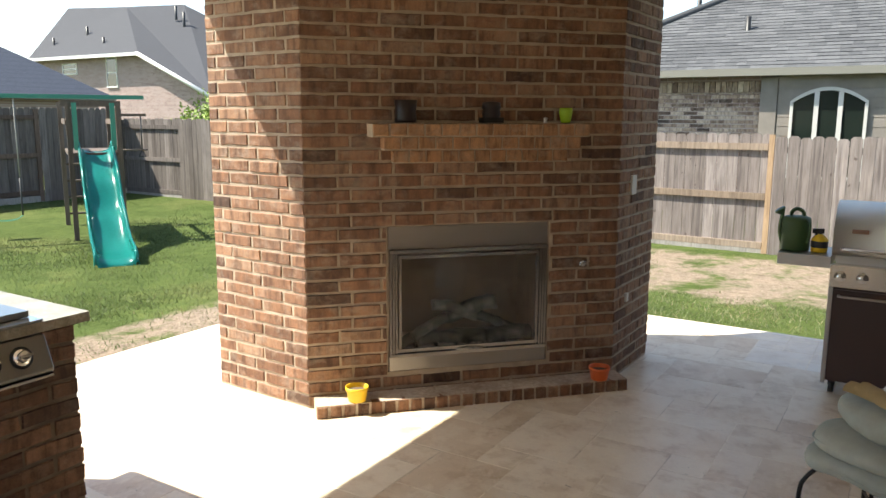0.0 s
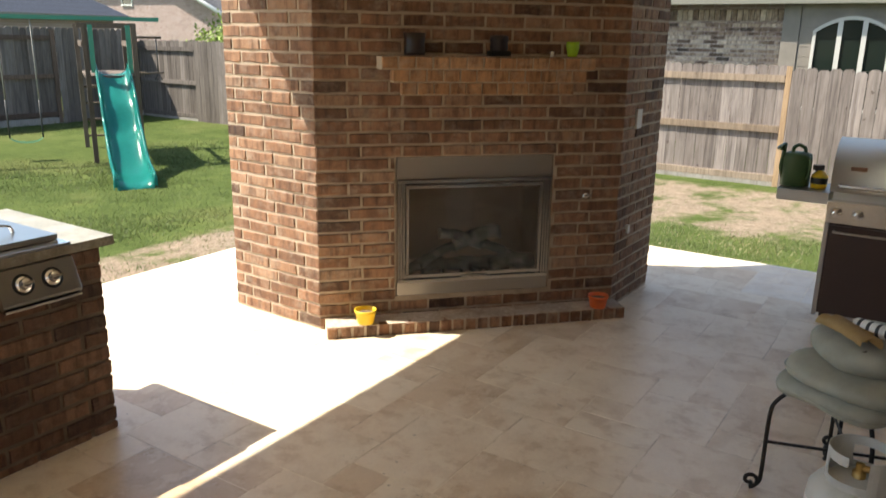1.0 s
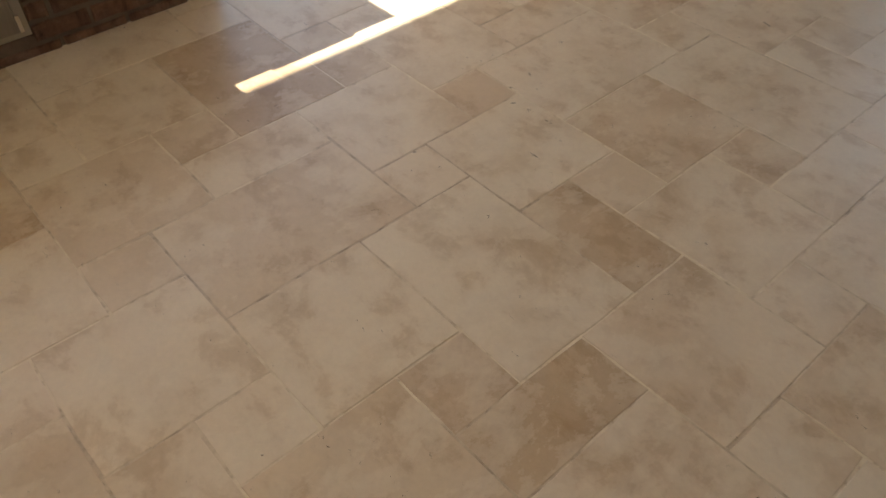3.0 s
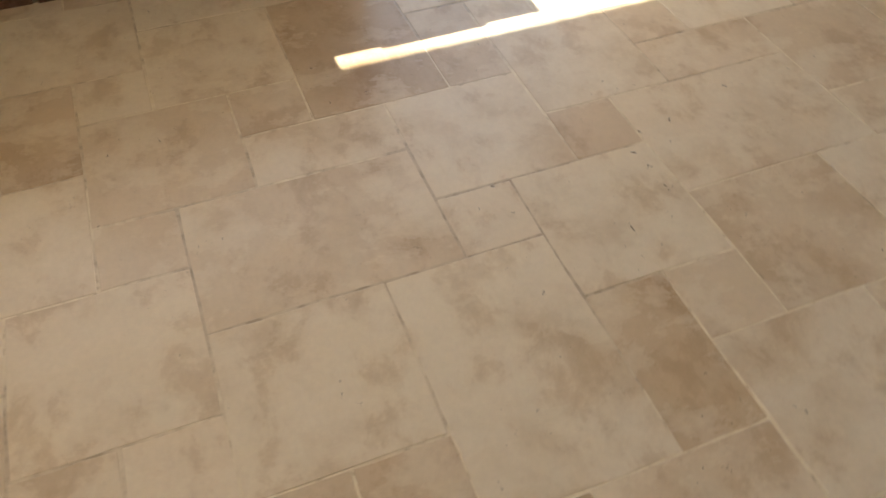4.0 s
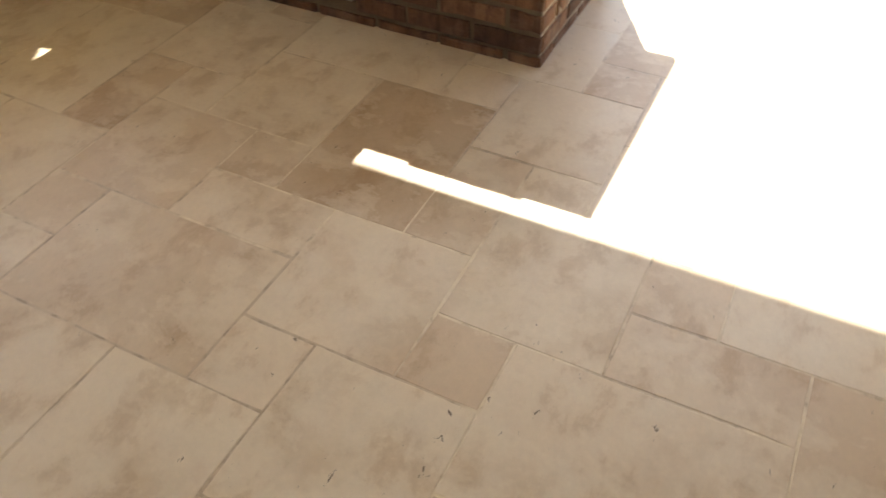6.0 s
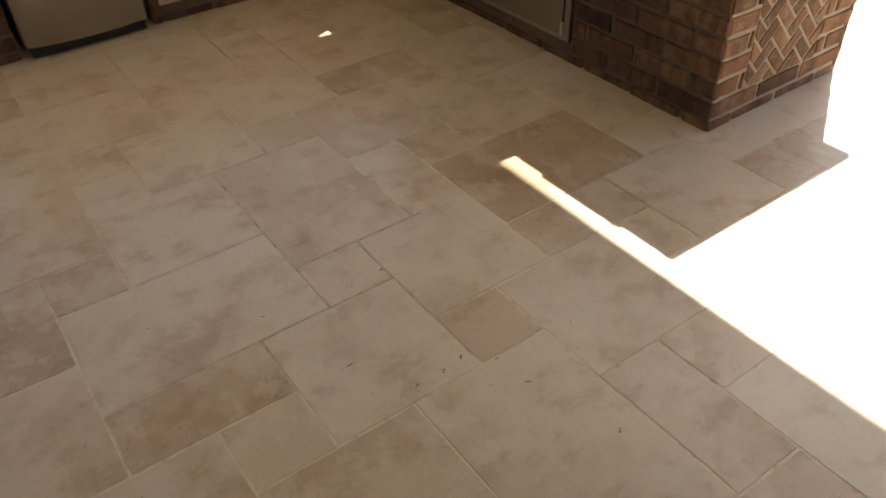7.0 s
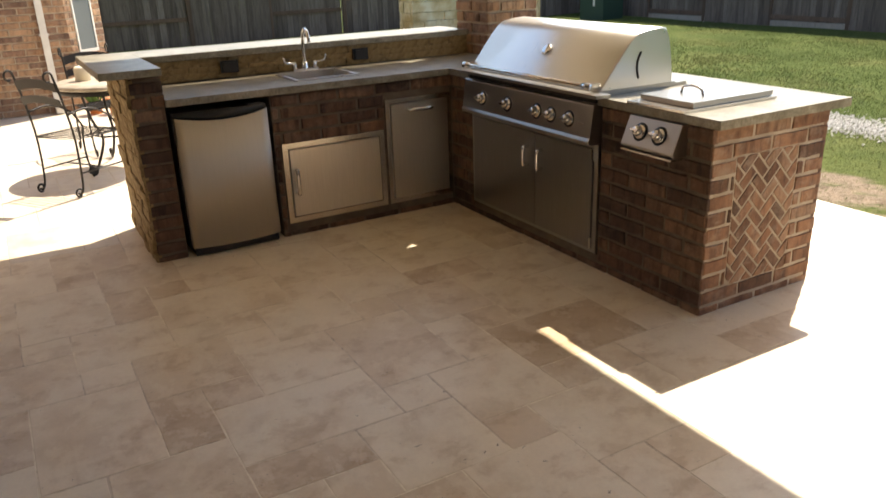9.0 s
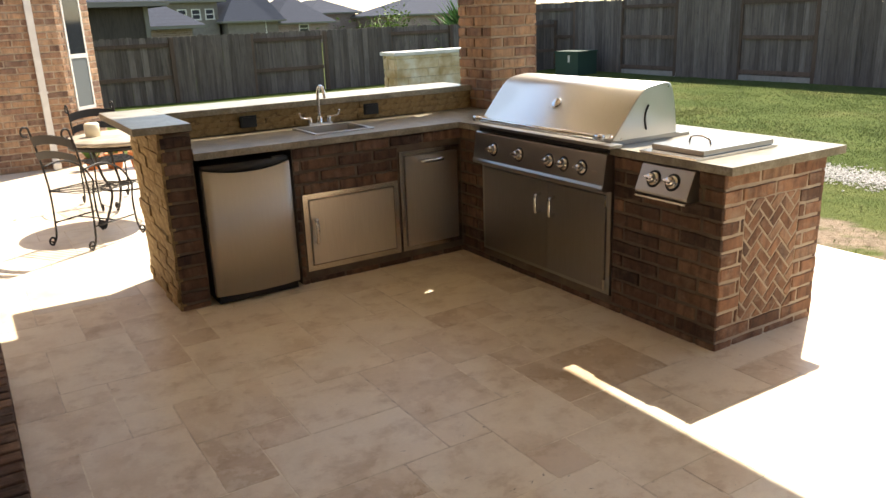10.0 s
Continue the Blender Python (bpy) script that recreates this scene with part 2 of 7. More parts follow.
def grass_material():
    m = material("lawn", rough=0.95)
    m.node_tree.nodes["Principled BSDF"].inputs["Specular IOR Level"].default_value = 0.05
    v = coords(m, space="World")
    fine = noise_tex(m, v, 38.0, 4.0, 0.75)
    wide = noise_tex(m, v, 0.55, 4.0, 0.6, 0.4)
    green = mixed(m, 0.75, ramp(m, wide, [(0.36, (0.063, 0.088, 0.026)), (0.5, (0.079, 0.107, 0.033)), (0.64, (0.106, 0.125, 0.044))]),
                  ramp(m, fine, [(0.3, (0.68, 0.68, 0.64)), (0.7, (1.2, 1.2, 1.15))]), "MULTIPLY")
    green = mixed(m, 0.8, green, ramp(m, noise_tex(m, v, 5.0, 5.0, 0.7, 0.2), [(0.35, (0.70, 0.74, 0.66)), (0.5, (1, 1, 1)), (0.68, (1.28, 1.2, 1.15))]), "MULTIPLY")
    clod = noise_tex(m, v, 9.0, 6.0, 0.75, 0.3)
    dirt = mixed(m, 0.7, ramp(m, fine, [(0.3, (0.17, 0.128, 0.095)), (0.7, (0.32, 0.258, 0.195))]),
                 ramp(m, clod, [(0.35, (0.5, 0.46, 0.42)), (0.5, (1, 1, 1)), (0.68, (1.25, 1.2, 1.15))]), "MULTIPLY")
    sep = m.node_tree.nodes.new("ShaderNodeSeparateXYZ")
    geo = m.node_tree.nodes.new("ShaderNodeNewGeometry")
    link(m, geo.outputs["Position"], sep.inputs[0])

    def band(sock, lo, hi, soft):
        a = m.node_tree.nodes.new("ShaderNodeMapRange")
        a.inputs[1].default_value, a.inputs[2].default_value = lo - soft, lo
        link(m, sock, a.inputs[0])
        b = m.node_tree.nodes.new("ShaderNodeMapRange")
        b.inputs[1].default_value, b.inputs[2].default_value = hi + soft, hi
        link(m, sock, b.inputs[0])
        k = m.node_tree.nodes.new("ShaderNodeMath")
        k.operation = "MULTIPLY"
        link(m, a.outputs[0], k.inputs[0])
        link(m, b.outputs[0], k.inputs[1])
        return k.outputs[0]

    def both(a, b, op):
        k = m.node_tree.nodes.new("ShaderNodeMath")
        k.operation = op
        link(m, a, k.inputs[0])
        link(m, b, k.inputs[1])
        return k.outputs[0]
    west = both(band(sep.outputs[0], -2.8, -1.9, 0.6), band(sep.outputs[1], -1.0, 6.0, 1.0), "MULTIPLY")
    north = both(band(sep.outputs[1], 8.6, 10.6, 1.6), band(sep.outputs[0], -1.5, 3.6, 1.5), "MULTIPLY")
    bare = both(west, north, "MAXIMUM")
    patch = ramp(m, both(noise_tex(m, v, 1.7, 5.0, 0.7, 0.3), bare, "MULTIPLY"), [(0.36, (0, 0, 0)), (0.5, (1, 1, 1))])
    paint(m, mixed(m, patch, green, dirt))
    bump(m, fine, 0.8, 0.03)
    return m


LAWN = grass_material()


def board_material(name, stops, joined=False, rough=0.9, streaks=0.0):
    m = material(name, rough=rough)
    base = ramp(m, piece_random(m, joined), stops)
    space = "World" if joined else "Object"
    v = coords(m, (1, 1, 0.07), not joined, space)
    grain = noise_tex(m, v, 45.0, 4.0, 0.65, 0.4)
    blot = noise_tex(m, coords(m, (1, 1, 0.5), not joined, space), 3.0, 4.0, 0.6)
    c = mixed(m, 0.6, base, ramp(m, grain, [(0.32, (0.55, 0.52, 0.5)), (0.6, (1.1, 1.1, 1.1))]), "MULTIPLY")
    c = mixed(m, 0.4, c, ramp(m, blot, [(0.35, (0.62, 0.6, 0.6)), (0.55, (1, 1, 1)), (0.75, (1.2, 1.17, 1.12))]), "MULTIPLY")
    drip = noise_tex(m, coords(m, (1, 1, 0.05), not joined, space), 16.0, 3.0, 0.6)
    c = mixed(m, streaks, c, ramp(m, drip, [(0.36, (0.48, 0.45, 0.45)), (0.47, (0.95, 0.95, 0.95)), (0.66, (1.12, 1.1, 1.1))]), "MULTIPLY")
    knot = noise_tex(m, coords(m, (1, 1, 0.6), not joined, space), 17.0, 1.0, 0.4)
    c = mixed(m, streaks, c, ramp(m, knot, [(0.74, (1, 1, 1)), (0.78, (0.4, 0.34, 0.3))]), "MULTIPLY")
    paint(m, c)
    bump(m, grain, 0.4, 0.006)
    return m


FENCE_WARM = board_material("fence_wood", [(0.0, (0.185, 0.155, 0.14)), (0.5, (0.235, 0.20, 0.18)), (1.0, (0.285, 0.245, 0.225))], streaks=0.75)
FENCE_GREY = board_material("weathered_wood", [(0.0, (0.105, 0.085, 0.072)), (0.5, (0.15, 0.125, 0.108)), (1.0, (0.20, 0.17, 0.15))], streaks=0.6)
WHITE = material("white_paint", (0.72, 0.70, 0.66), 0.6)
paint(WHITE, ramp(WHITE, noise_tex(WHITE, coords(WHITE), 6.0), [(0.3, (0.62, 0.6, 0.56)), (0.7, (0.76, 0.75, 0.71))]))


# ---- building helpers ----
def box(bm, x0, x1, y0, y1, z0, z1, m=None):
    vs = [bm.verts.new(p) for p in ((x0, y0, z0), (x1, y0, z0), (x1, y1, z0), (x0, y1, z0),
                                    (x0, y0, z1), (x1, y0, z1), (x1, y1, z1), (x0, y1, z1))]
    if m is not None:
        for v in vs:
            v.co = m @ v.co
    fs = [bm.faces.new([vs[i] for i in f]) for f in ((3, 2, 1, 0), (4, 5, 6, 7), (0, 1, 5, 4), (1, 2, 6, 5), (2, 3, 7, 6), (3, 0, 4, 7))]
    return fs


def rounded(bm, width, segments=2, angle=0.5):
    edges = [e for e in bm.edges if len(e.link_faces) == 2 and e.calc_face_angle() > angle]
    bmesh.ops.bevel(bm, geom=edges, offset=width, segments=segments, affect="EDGES", profile=0.6)
    return bm


def solid(x0, x1, y0, y1, z0, z1, bevel=0.0, segments=2):
    bm = bmesh.new()
    box(bm, x0, x1, y0, y1, z0, z1)
    if bevel:
        rounded(bm, bevel, segments)
    return bm


def prism(points, z0, z1, bevel=0.0):
    bm = bmesh.new()
    lo = [bm.verts.new((x, y, z0)) for x, y in points]
    hi = [bm.verts.new((x, y, z1)) for x, y in points]
    n = len(points)
    bm.faces.new(lo[::-1])
    bm.faces.new(hi)
    for i in range(n):
        bm.faces.new((lo[i], lo[(i + 1) % n], hi[(i + 1) % n], hi[i]))
    bmesh.ops.recalc_face_normals(bm, faces=bm.faces)
    if bevel:
        rounded(bm, bevel)
    return bm


def lathe(profile, steps=24, m=None):
    """A turned body from (radius, height) pairs."""
    bm = bmesh.new()
    rings = []
    for r, z in profile:
        if r < 1e-5:
            rings.append([bm.verts.new((0, 0, z))])
        else:
            rings.append([bm.verts.new((r * math.cos(2 * math.pi * k / steps), r * math.sin(2 * math.pi * k / steps), z)) for k in range(steps)])
    for a, b in zip(rings, rings[1:]):
        for k in range(steps):
            q = [a[k % len(a)], a[(k + 1) % len(a)], b[(k + 1) % len(b)], b[k % len(b)]]
            q = list(dict.fromkeys(q))
            if len(q) > 2:
                bm.faces.new(q)
    bmesh.ops.recalc_face_normals(bm, faces=bm.faces)
    for f in bm.faces:
        f.smooth = True
    if m is not None:
        bm.transform(m)
    return bm


def tube(points, radius, sides=8, closed=False):
    """A bent bar through the points."""
    bm = bmesh.new()
    pts = [Vector(p) for p in points]
    rings = []
    up = Vector((0, 0, 1))
    n = len(pts)
    side = None
    for i, p in enumerate(pts):
        a = pts[(i - 1) % n] if closed or i else p
        b = pts[(i + 1) % n] if closed or i < n - 1 else p
        t = (b - a).normalized()
        if side is None:
            side = t.cross(up if abs(t.z) < 0.9 else Vector((1, 0, 0))).normalized()
        side = (side - t * side.dot(t)).normalized()
        other = t.cross(side)
        rings.append([bm.verts.new(p + radius * (math.cos(2 * math.pi * k / sides) * side + math.sin(2 * math.pi * k / sides) * other)) for k in range(sides)])
    pairs = list(zip(rings, rings[1:])) + ([(rings[-1], rings[0])] if closed else [])
    for a, b in pairs:
        for k in range(sides):
            bm.faces.new((a[k], a[(k + 1) % sides], b[(k + 1) % sides], b[k]))
    if not closed:
        bm.faces.new(rings[0][::-1])
        bm.faces.new(rings[-1])
    bmesh.ops.recalc_face_normals(bm, faces=bm.faces)
    for f in bm.faces:
        f.smooth = len(f.verts) == 4
    return bm


def smooth_line(points, per=6):
    """A Catmull-Rom line through the points."""
    p = [Vector(q) for q in points]
    p = [2 * p[0] - p[1]] + p + [2 * p[-1] - p[-2]]
    out = []
    for i in range(1, len(p) - 2):
        for k in range(per):
            t = k / per
            a, b, c, d = p[i - 1:i + 3]
            out.append(0.5 * (2 * b + (c - a) * t + (2 * a - 5 * b + 4 * c - d) * t * t + (3 * b - a - 3 * c + d) * t ** 3))
    return out + [p[-2]]


def join(*bms):
    out = bmesh.new()
    for b in bms:
        me = bpy.data.meshes.new("tmp")
        b.to_mesh(me)
        out.from_mesh(me)
        bpy.data.meshes.remove(me)
        b.free()
    return out


def mesh_of(name, bm, mat):
    me = bpy.data.meshes.new(name)
    bm.to_mesh(me)
    bm.free()
    me.materials.append(mat)
    return me


def part(name, bm, mat, parent=None, label="", m=None):
    ob = new(name, mesh_of(name, bm, mat))
    if parent is not None:
        ob.parent = parent
    if m is not None:
        ob.matrix_basis = m
    if label:
        ob["label"] = label
    return ob


def thing(name, label, category, at=(0, 0, 0), turn=0.0, group=""):
    ob = new(name)
    ob.matrix_basis = pose(*at, 0, 0, turn)
    return tagged(ob, label, category, group)


def setting(name, bm, mat, label="", category=""):
    return tagged(part(name, bm, mat), label, category or name.split("_")[0], kind="structure")


# ---- bricks ----
COURSE, LENGTH, JOINT = 0.0762, 0.251, 0.016
brick_meshes = {}
rng = random.Random(5)


def brick_mesh(length, height, depth=0.03, variant=0, mat=None):
    key = (round(length, 3), round(height, 3), round(depth, 3), variant, mat.name)
    if key not in brick_meshes:
        r = random.Random(hash(key[:4]) % 1000 + variant)
        l, h = length / 2, height / 2
        c = 0.004
        pts = []
        # an uneven, tumbled outline: corners and two more points on each long edge
        rim = [(-1, -1), (-0.36, -1), (0.31, -1), (1, -1), (1, 1), (0.34, 1), (-0.3, 1), (-1, 1)]
        wob = [(r.uniform(-0.003, 0.003), r.uniform(-0.0034, 0.0028)) for _ in rim]
        for y, s in ((0, 0.0), (depth - c, 0.0), (depth, c)):
            for (x, z), (dx, dz) in zip(rim, wob):
                pts.append((x * (l - (s if abs(x) == 1 else 0)) + dx, -y + r.uniform(-0.0012, 0.0012), z * (h - s) + dz + r.uniform(-0.0006, 0.0006)))
        n = len(rim)
        faces = [tuple(range(2 * n, 3 * n))]
        for a in (0, n):
            faces += [(a + k, a + (k + 1) % n, a + n + (k + 1) % n, a + n + k) for k in range(n)]
        me = bpy.data.meshes.new("brick")
        me.from_pydata(pts, [], faces)
        me.materials.append(mat)
        brick_meshes[key] = me
    return brick_meshes[key]


def cells_of_course(width, shift, length=LENGTH):
    u, out = shift % length - length, []
    while u < width:
        a, b = max(0.0, u), min(width, u + length)
        if b - a > 0.005:
            out.append((a, b))
        u += length
    # slivers at the ends grow onto their neighbours
    if len(out) > 1 and out[0][1] < 0.06:
        out[:2] = [(0.0, out[1][1])]
    if len(out) > 1 and width - out[-1][0] < 0.06:
        out[-2:] = [(out[-2][0], width)]
    return out


def cut_by(openings, a, b, z0, z1):
    spans = [(a, b)]
    for u0, u1, v0, v1 in openings:
        if z1 - 0.02 > v0 and z0 + 0.02 < v1:
            nxt = []
            for p, q in spans:
                if q <= u0 or p >= u1:
                    nxt.append((p, q))
                else:
                    if u0 - p > 0.03:
                        nxt.append((p, u0))
                    if q - u1 > 0.03:
                        nxt.append((u1, q))
            spans = nxt
    return spans


def brick_face(parent, origin, along, width, z0, z1, openings=(), proud=0.0035, mat=None, length=LENGTH, course=COURSE, shift=0.0, odd=None):
    """Running-bond bricks on an upright face. along: unit way in plan; the face looks to its right-hand side."""
    mat = mat or BRICK
    ang = math.atan2(along[1], along[0])
    k, z = 0, z0
    while z < z1 - 0.02:
        h = min(course, z1 - z)
        for a, b in cells_of_course(width, shift + ((length / 2 if odd is None else odd) if k % 2 else 0.0), length):
            for p, q in cut_by(openings, a, b, z, z + h):
                p, q = (p - JOINT / 2 if p < 0.001 else p), (q + JOINT / 2 if q > width - 0.001 else q)
                me = brick_mesh(round((q - p - JOINT) * 200) / 200, h - JOINT, 0.03, rng.randrange(4), mat)
                ob = new("brick", me)
                ob.parent = parent
                u = (p + q) / 2
                out = rng.uniform(-0.002, 0.003) + proud - 0.03
                ob.matrix_basis = Matrix.Translation((origin[0] + along[0] * u + along[1] * out, origin[1] + along[1] * u - along[0] * out, z + h / 2)) \
                    @ Matrix.Rotation(ang, 4, "Z")
        z += course
        k += 1


# ---- the patio floor ----
PX0, PX1, PY0, PY1 = -1.98, 3.96, -6.3, 6.95
BROWN_TILES = ((0, 0), (9, -1), (7, 2), (3, 11))
PATTERN = ((0, 0, 3, 2), (0, -2, 2, 2), (2, -1, 1, 1), (2, -3, 2, 2), (3, -1, 1, 2), (4, -2, 2, 3),
           (3, 1, 2, 2), (5, 1, 1, 1), (5, 2, 2, 2), (4, 3, 1, 1), (7, 2, 2, 1), (7, 3, 1, 1))
GX, GY, G = 0.285, 1.758, 0.2045


def tile_layout():
    """The twelve-tile pattern of 1x1, 1x2, 2x2 and 2x3 modules, which repeats every six modules both ways."""
    i0, i1 = math.floor((PX0 - GX) / G) // 6 - 2, math.ceil((PX1 - GX) / G) // 6 + 1
    j0, j1 = math.floor((PY0 - GY) / G) // 6 - 2, math.ceil((PY1 - GY) / G) // 6 + 2
    return [(i + 6 * a, j + 6 * b, w, h) for a in range(i0, i1 + 1) for b in range(j0, j1 + 1) for i, j, w, h in PATTERN]


def tile_piece(w, h, seed=0, gap=0.0036, drop=0.0015):
    """Corners of a tile with a chipped, worn top edge, round its own middle."""
    a, b = w / 2 - gap / 2, h / 2 - gap / 2
    e = 0.0018
    pts = []
    r = random.Random(seed)
    at = [r.uniform(-0.6, -0.15) if k % 2 else r.uniform(0.15, 0.6) for k in range(8)]
    rim = [(-1, -1), (at[1], -1), (at[0], -1), (1, -1), (1, at[3]), (1, at[2]), (1, 1), (at[4], 1), (at[5], 1), (-1, 1), (-1, at[6]), (-1, at[7])]
    n = len(rim)
    wob = [(r.uniform(-0.003, 0.0012), r.uniform(-0.003, 0.0012)) for _ in rim]
    for z, s in ((-0.03, 0.0), (-drop, 0.0), (0.0, e)):
        pts += [(x * (a - s) + x * dx, y * (b - s) + y * dy, z) for (x, y), (dx, dy) in zip(rim, wob)]
    faces = [tuple(range(2 * n, 3 * n))]
    for k0 in (0, n):
        faces += [(k0 + k, k0 + (k + 1) % n, k0 + n + (k + 1) % n, k0 + n + k) for k in range(n)]
    return pts, faces


def build_floor():
    floor = setting("floor", solid(PX0, PX1, PY0, PY1, -0.16, -0.0008), GROUT, "cream travertine patio floor in mixed tile sizes", "floor")
    meshes, far_p, far_f = {}, [], []
    near = 0
    r = random.Random(3)
    tiles = sorted(tile_layout(), key=lambda t: abs(GX + t[0] * G - 1.2) + 0.8 * abs(GY + t[1] * G - 1.9))
    for i, j, w, h in tiles:
        x0, x1 = max(PX0, GX + i * G), min(PX1, GX + (i + w) * G)
        y0, y1 = max(PY0, GY + j * G), min(PY1, GY + (j + h) * G)
        if x1 - x0 < 0.03 or y1 - y0 < 0.03:
            continue
        z = r.uniform(-0.0002, 0.0007)
        if near < 300:
            near += 1
            # tiles out past the roof take the tone with sunlight painted in
            stone = TILE_BROWN if (i, j) in BROWN_TILES else TILE_SUNLIT if y0 < -0.9 or x1 < -1.0 else TILE
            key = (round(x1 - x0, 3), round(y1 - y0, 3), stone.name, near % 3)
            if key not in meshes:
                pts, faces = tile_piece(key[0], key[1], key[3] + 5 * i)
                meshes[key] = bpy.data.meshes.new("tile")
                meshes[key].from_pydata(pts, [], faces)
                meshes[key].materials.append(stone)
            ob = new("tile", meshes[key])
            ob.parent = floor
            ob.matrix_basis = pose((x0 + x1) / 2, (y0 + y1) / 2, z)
        else:
            pts, faces = tile_piece(x1 - x0, y1 - y0, i * 31 + j)
            n = len(far_p)
            far_p += [(p[0] + (x0 + x1) / 2, p[1] + (y0 + y1) / 2, p[2] + z) for p in pts]
            far_f += [tuple(n + q for q in f) for f in faces]
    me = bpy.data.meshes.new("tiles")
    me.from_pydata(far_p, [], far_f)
    # the far tiles carry the painted sunlit tone as well
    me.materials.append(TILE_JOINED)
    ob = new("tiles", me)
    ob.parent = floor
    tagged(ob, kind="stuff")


# ---- the ground ----
def build_ground():
    bm = bmesh.new()
    xs = [-400, -120, -50] + [-30 + 1.0 * k for k in range(61)] + [50, 120, 400]
    grid = {}
    for a, x in enumerate(xs):
        for b, y in enumerate(xs):
            near = abs(x) < 31 and abs(y) < 31
            z = -0.1 + (0.03 * noise.noise((x * 0.35, y * 0.35, 0.0)) if near else 0.0)
            if PX0 - 0.6 < x < PX1 + 0.6 and PY0 - 0.6 < y < PY1 + 0.6:
                z = -0.09
            grid[a, b] = bm.verts.new((x, y, z))
    for a in range(len(xs) - 1):
        for b in range(len(xs) - 1):
            f = bm.faces.new((grid[a, b], grid[a + 1, b], grid[a + 1, b + 1], grid[a, b + 1]))
            f.smooth = True
    setting("ground", bm, LAWN, "green mown lawn with patches of bare soil", "ground")


build_ground()


# ---- roof over the patio, columns and house ----
ROOF_X0, ROOF_X1, ROOF_Y0, ROOF_Y1, EAVE = -1.052, 3.96, -1.15, 6.05, 2.65
CUT = 5.75
# unseen ceiling; its tan is made up to throw warm light on the floor
CEIL = board_material("ceiling_boards", [(0.0, (0.68, 0.60, 0.49)), (1.0, (0.74, 0.66, 0.54))], True, 0.6)
SHINGLE = material("roof_shingle", (0.09, 0.09, 0.095), 0.95)


def shingle_material(m, k=1.0, tint=(1, 1, 1)):
    m.node_tree.nodes["Principled BSDF"].inputs["Specular IOR Level"].default_value = 0.1
    v = coords(m, space="World")
    fine = noise_tex(m, v, 30.0, 4.0, 0.7)
    wave = node(m, "ShaderNodeTexWave", Scale=2.2, Distortion=1.5, Detail=2.0)
    wave.bands_direction = "Z"
    link(m, v, wave.inputs["Vector"])
    c = ramp(m, fine, [(0.3, (0.05 * k * tint[0], 0.051 * k * tint[1], 0.056 * k * tint[2])), (0.7, (0.105 * k * tint[0], 0.106 * k * tint[1], 0.114 * k * tint[2]))])
    c = mixed(m, 0.2, c, ramp(m, wave.outputs["Fac"], [(0.1, (0.5, 0.5, 0.5)), (0.3, (1, 1, 1))]), "MULTIPLY")
    paint(m, c)
    bump(m, fine, 0.5, 0.02)


shingle_material(SHINGLE)
SLATE = material("slate_shingle", (0.05, 0.05, 0.055), 0.95)
shingle_material(SLATE, 0.95, (0.86, 0.96, 1.16))


def build_roof():
    """A hipped roof whose corner behind the fireplace is cut at 45 degrees."""
    edge = [(ROOF_X0, ROOF_Y0), (ROOF_X1, ROOF_Y0), (ROOF_X1, ROOF_Y1), (ROOF_Y1 - CUT, ROOF_Y1), (ROOF_X0, ROOF_X0 + CUT)]
    setting("ceiling", prism(edge, EAVE + 0.345, EAVE + 0.40), CEIL, "unseen patio ceiling, tinted tan to bounce warm light onto the floor", "ceiling")
    for k in range(5):
        a, b = Vector(edge[k]), Vector(edge[(k + 1) % 5])
        w = (b - a).normalized()
        n = Vector((-w.y, w.x)) * 0.18
        setting("beam", prism([tuple(a), tuple(b), tuple(b + n - w * 0.01), tuple(a + n + w * 0.01)], EAVE + 0.0005 * k, EAVE + 0.34), CEIL, "unseen beam under the roof's edge, in the ceiling's tan", "beam")
    bm = bmesh.new()
    z0, z1 = EAVE + 0.405, EAVE + 1.5
    lo = [bm.verts.new((x, y, z0)) for x, y in edge]
    ra, rb = bm.verts.new((ROOF_X0 + 3.0, 2.4, z1)), bm.verts.new((ROOF_X1, 2.4, z1))
    for f in ((lo[0], lo[1], rb, ra), (lo[1], lo[2], rb), (lo[2], lo[3], ra, rb), (lo[3], lo[4], ra), (lo[4], lo[0], ra), tuple(lo[::-1])):
        bm.faces.new(f)
    bmesh.ops.recalc_face_normals(bm, faces=bm.faces)
    setting("roof", bm, SHINGLE, "grey shingled roof over the patio", "roof")


build_roof()


def brick_column(x0, x1, y0, y1, z1, label):
    ob = thing("brick_column", label, "column", (x0, y0, 0))
    w, d = x1 - x0, y1 - y0
    part("core", solid(0.006, w - 0.006, 0.006, d - 0.006, 0, z1), MORTAR, ob)
    for origin, along, width in (((0, 0), (1, 0), w), ((w, 0), (0, 1), d), ((w, d), (-1, 0), w), ((0, d), (0, -1), d)):
        brick_face(ob, origin, along, width, 0.0, z1, length=0.2115, shift=0.0 if along[1] else 0.106, mat=HOUSE_BRICK)
    return ob


# ---- the fireplace ----
HEARTH_WASH = material("mortar_wash", (0.45, 0.38, 0.3), 0.9)
_v = coords(HEARTH_WASH)
paint(HEARTH_WASH, mixed(HEARTH_WASH, 0.6, ramp(HEARTH_WASH, noise_tex(HEARTH_WASH, _v, 5.0, 6.0, 0.7), [(0.35, (0.33, 0.25, 0.18)), (0.65, (0.55, 0.47, 0.38))]),
                         ramp(HEARTH_WASH, noise_tex(HEARTH_WASH, _v, 40.0), [(0.3, (0.75, 0.72, 0.7)), (0.7, (1.1, 1.1, 1.1))]), "MULTIPLY"))
